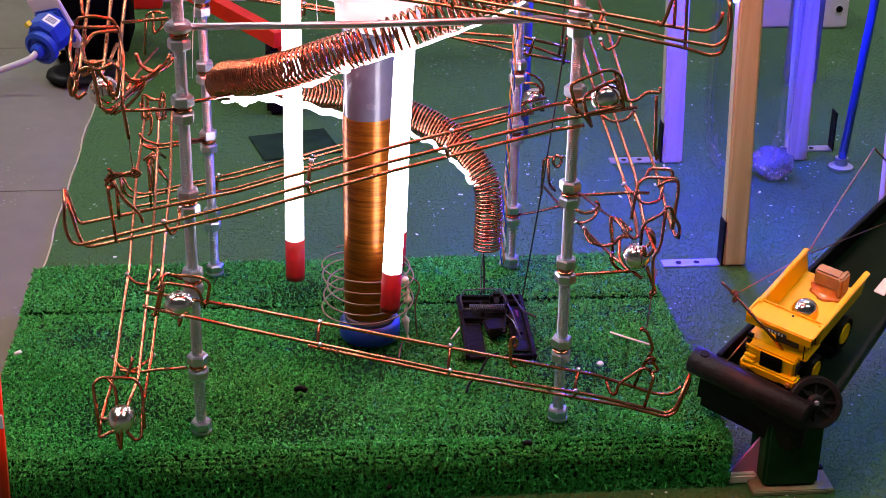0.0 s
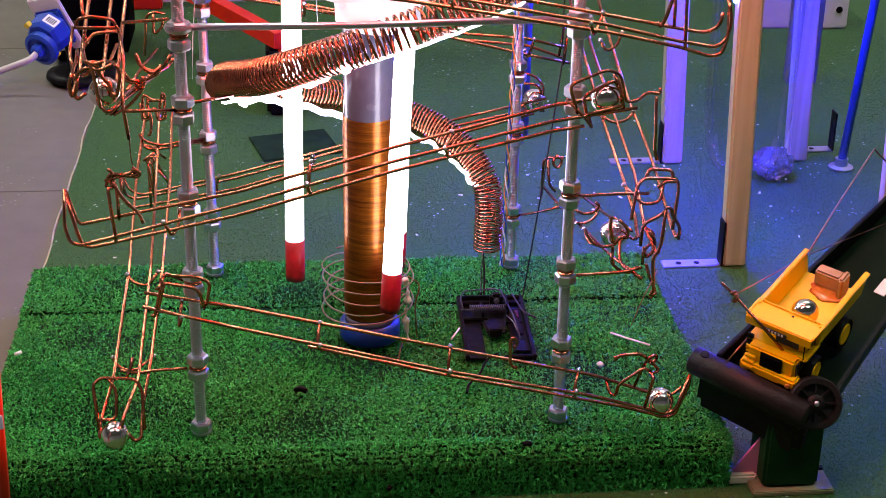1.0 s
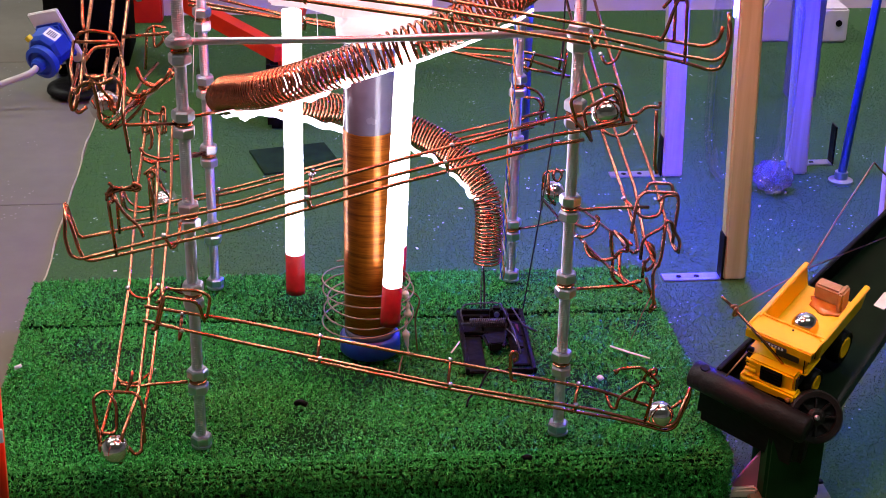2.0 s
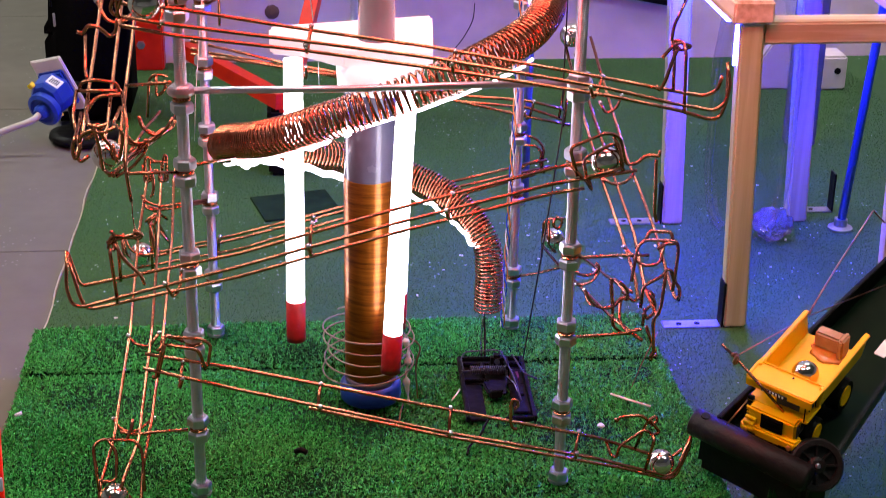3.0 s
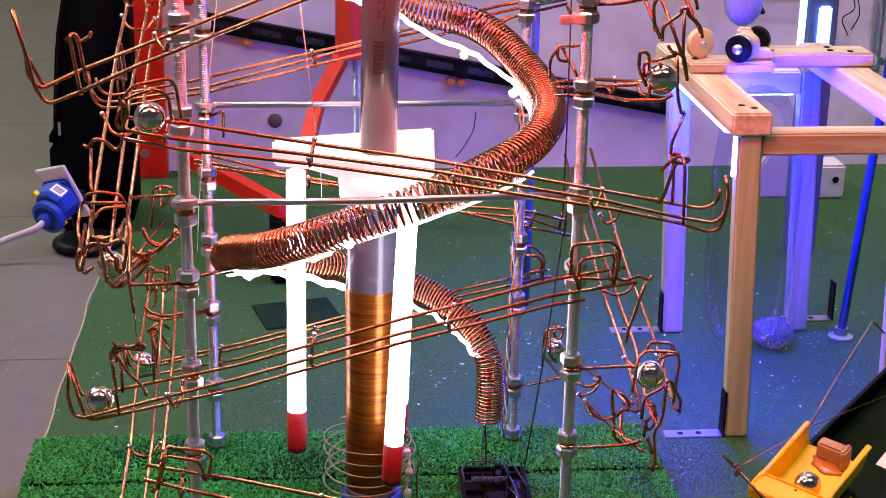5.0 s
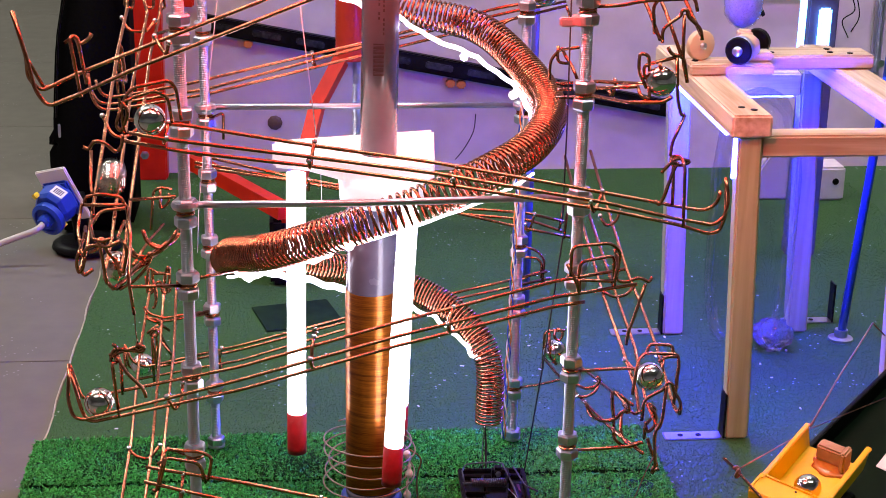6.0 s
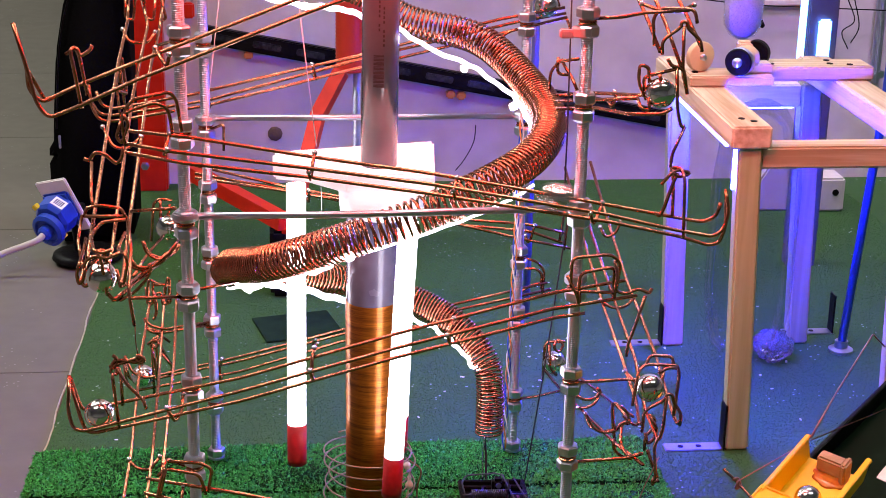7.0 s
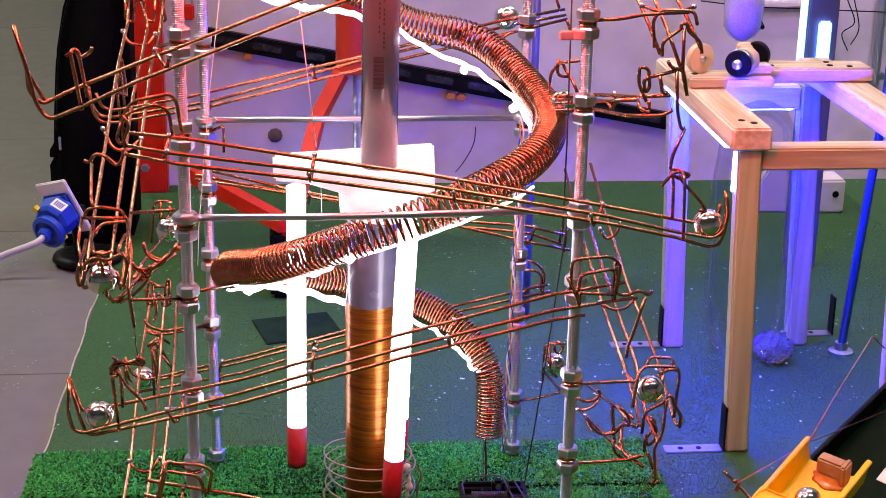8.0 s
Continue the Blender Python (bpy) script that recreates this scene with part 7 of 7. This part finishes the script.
# black lamp bar fixed along the wall, with clear lamp modules
bar = thing("lamp_bar", "black lamp bar with clear unlit modules on the wall", "lamp")
p0, p1 = Vector((-0.2442, 1.4050, 0.2267)), Vector((0.6447, 1.4050, 0.0588))
seg = (p1 - p0)
ang = math.atan2(seg.z, seg.x)
m_b = Matrix.Translation(p0) @ Matrix.Rotation(-ang, 4, "Y")
bm = box_bm(0, seg.length, -0.006, 0.012, -0.016, 0.016, 0.002)
bm.transform(m_b)
part("channel", bm, BLACK, bar)
CLEAR_MOD = Mat("clear_lamp_module", (0.06, 0.06, 0.07), 0.12, 0.3, (0.02, 0.02, 0.025), 120).m
n_mod = 11
for k in range(n_mod):
    s0 = 0.02 + k * (seg.length - 0.03) / n_mod
    bm = box_bm(s0, s0 + 0.052, -0.0105, -0.0055, -0.006, 0.007, 0.002)
    bm.transform(m_b)
    part("lamp_module", bm, CLEAR_MOD, bar)
for bx, by, bz in ((-0.1547, 1.4100, 0.1864), (0.2137, 1.4100, 0.1117), (0.2337, 1.4100, 0.1094)):
    clip = thing("wall_bracket", "small orange plastic bracket on the wall", "bracket", "orange brackets")
    part("body", box_bm(bx - 0.008, bx + 0.008, 1.400, 1.4195, bz - 0.007, bz + 0.007, 0.003), ORANGE, clip)
stain = part("wall_scar", lathe_bm([(0.014, 0), (0.010, 0.003), (0.004, 0.005)], 9, Matrix.Translation((-0.1095, 1.4185, 0.0364)) @ Matrix.Rotation(radians(90), 4, "X")), Mat("rust_stain", (0.12, 0.08, 0.06), 0.9).m)
tagged(stain, "dark rusty plug in the wall", "fixing")
crack = thing("wall_crack", "thin crack line in the wall's plaster", "crack", kind="structure")
wire("line", [(0.2636, 1.4195, 0.0499), (0.2601, 1.4195, 0.0172), (0.2437, 1.4195, -0.0156), (0.2271, 1.4195, -0.0375)], crack, 0.0010, INK, smooth=True)


# red stand edge near the camera's left
nearred = thing("red_post", "red painted post edge close beside the mat", "post")
wire("post", [(-0.3102, -0.3000, 0.1470), (-0.3159, -0.3000, -0.0291)], nearred, 0.006, RED_PAINT, sides=4)
part("sticker", box_bm(-0.003, 0.003, -0.003, 0.0, -0.006, 0.006, 0.0006, 1), Mat("pale_blue_sticker", (0.45, 0.62, 0.75), 0.5).m, nearred).location = (-0.3083, -0.3100, 0.1044)

# ---- litter on turf and carpet ----
for pts, r, mat, lab in (([(0.2416, -0.0112, 0.0040), (0.2556, -0.0279, 0.0060), (0.2763, -0.0399, 0.0040)], 0.0011, HOT_GLUE, "torn strip of masking tape on the turf"),
                        ([(-0.0783, -0.1037, 0.0030), (-0.0730, -0.1050, 0.0060), (-0.0672, -0.1082, 0.0040)], 0.0028, BLACK, "small black plastic bit on the turf"),
                        ([(0.2165, -0.0774, 0.0040), (0.2188, -0.0766, 0.0060), (0.2207, -0.0788, 0.0040)], 0.0024, PAPER, "small white plastic bit on the turf"),
                        ([(-0.3503, -0.0182, 0.0040), (-0.3443, -0.0147, 0.0050)], 0.0018, PAPER, "small white scrap on the turf"),
                        ([(0.1237, -0.2131, 0.0030), (0.1276, -0.2137, 0.0050), (0.1308, -0.2136, 0.0030)], 0.0026, BLACK, "small black plastic bit on the turf"),
                        ([(0.0024, -0.2140, -0.0351), (0.0053, -0.2160, -0.0375)], 0.0026, BLACK, "small black plastic bit on the turf"),
                        ([(0.0777, -0.0223, 0.0080), (0.0826, -0.0182, 0.0120), (0.0882, -0.0028, 0.0100)], 0.0008, PAPER, "white wire end on the turf")):
    lt = thing("litter", lab, "litter", "litter on the mat")
    wire("bit", pts, lt, r, mat, sides=6)
g = random.Random(11)
scr_mesh = None
for k in range(46):
    x, y = g.uniform(0.28, 0.62), g.uniform(0.22, 0.85)
    if k > 30:
        x, y = g.uniform(-0.3, 0.3), g.uniform(0.22, 0.6)
    if scr_mesh is None:
        sc = part("paper_scrap", box_bm(-0.003, 0.003, -0.0014, 0.0014, 0, 0.0008, 0.0002, 1), PAPER)
        scr_mesh = sc.data
    else:
        sc = new("paper_scrap", scr_mesh)
    s = g.uniform(0.4, 1.1)
    sc.matrix_basis = pose(x, y, FLOOR + 0.0002, 0, 0, g.uniform(0, 180)) @ Matrix.Diagonal((s, s, 1, 1))
    tagged(sc, "tiny white scrap lying on the carpet", "scrap", "scraps on the carpet")
black_scrap = part("dark_plate", box_bm(-0.062, 0.05, -0.045, 0.050, 0, 0.003, 0.001), Mat("dark_rubber", (0.008, 0.018, 0.009), 0.9, 0, (0.014, 0.034, 0.014), 40, spec=0.03).m)
black_scrap.matrix_basis = Matrix.Translation((-0.0666, 0.6763, -0.0550)) @ Matrix.Rotation(radians(14), 4, "Z")
tagged(black_scrap, "dark rubber plate lying under the red stand", "plate")


truck_ball = marble("polished steel ball lying in the truck's bed")
truck_ball.location = TRUCK_BALL


def motions():
    for key, ball in BALLS.items():
        walk(ball, [(t, pose(x, y, z, 0, 0, 0)) for t, x, y, z in BALL_ROWS[key]])
    # the gate lifts to let its ball go; the hanging arm is knocked over
    for lever, pin, rows in ((knocker, Vector((0.2386, -0.1900, 0.0735)), ((0, 0), (0.7, 0), (0.85, -62), (1.0, -70), (8, -70))),
                             (pull, Vector((0.2373, -0.195, 0.1636)), ((0, 0), (0.7, 0), (0.85, 13), (1.0, 15), (8, 15))),
                             (gate, Vector((0.1932, -0.1900, 0.3389)), ((0, 0), (3.5, 0), (3.7, 20), (3.9, 18), (8, 18))),
                             (swing, Vector((0.2384, -0.1900, 0.4176)), ((0, 0), (7.1, 0), (7.2, -52), (7.4, -60), (8, -60)))):
        walk(lever, [(t, Matrix.Translation(pin) @ pose(0, 0, 0, 0, turn, 0) @ Matrix.Translation(-pin)) for t, turn in rows])


motions()
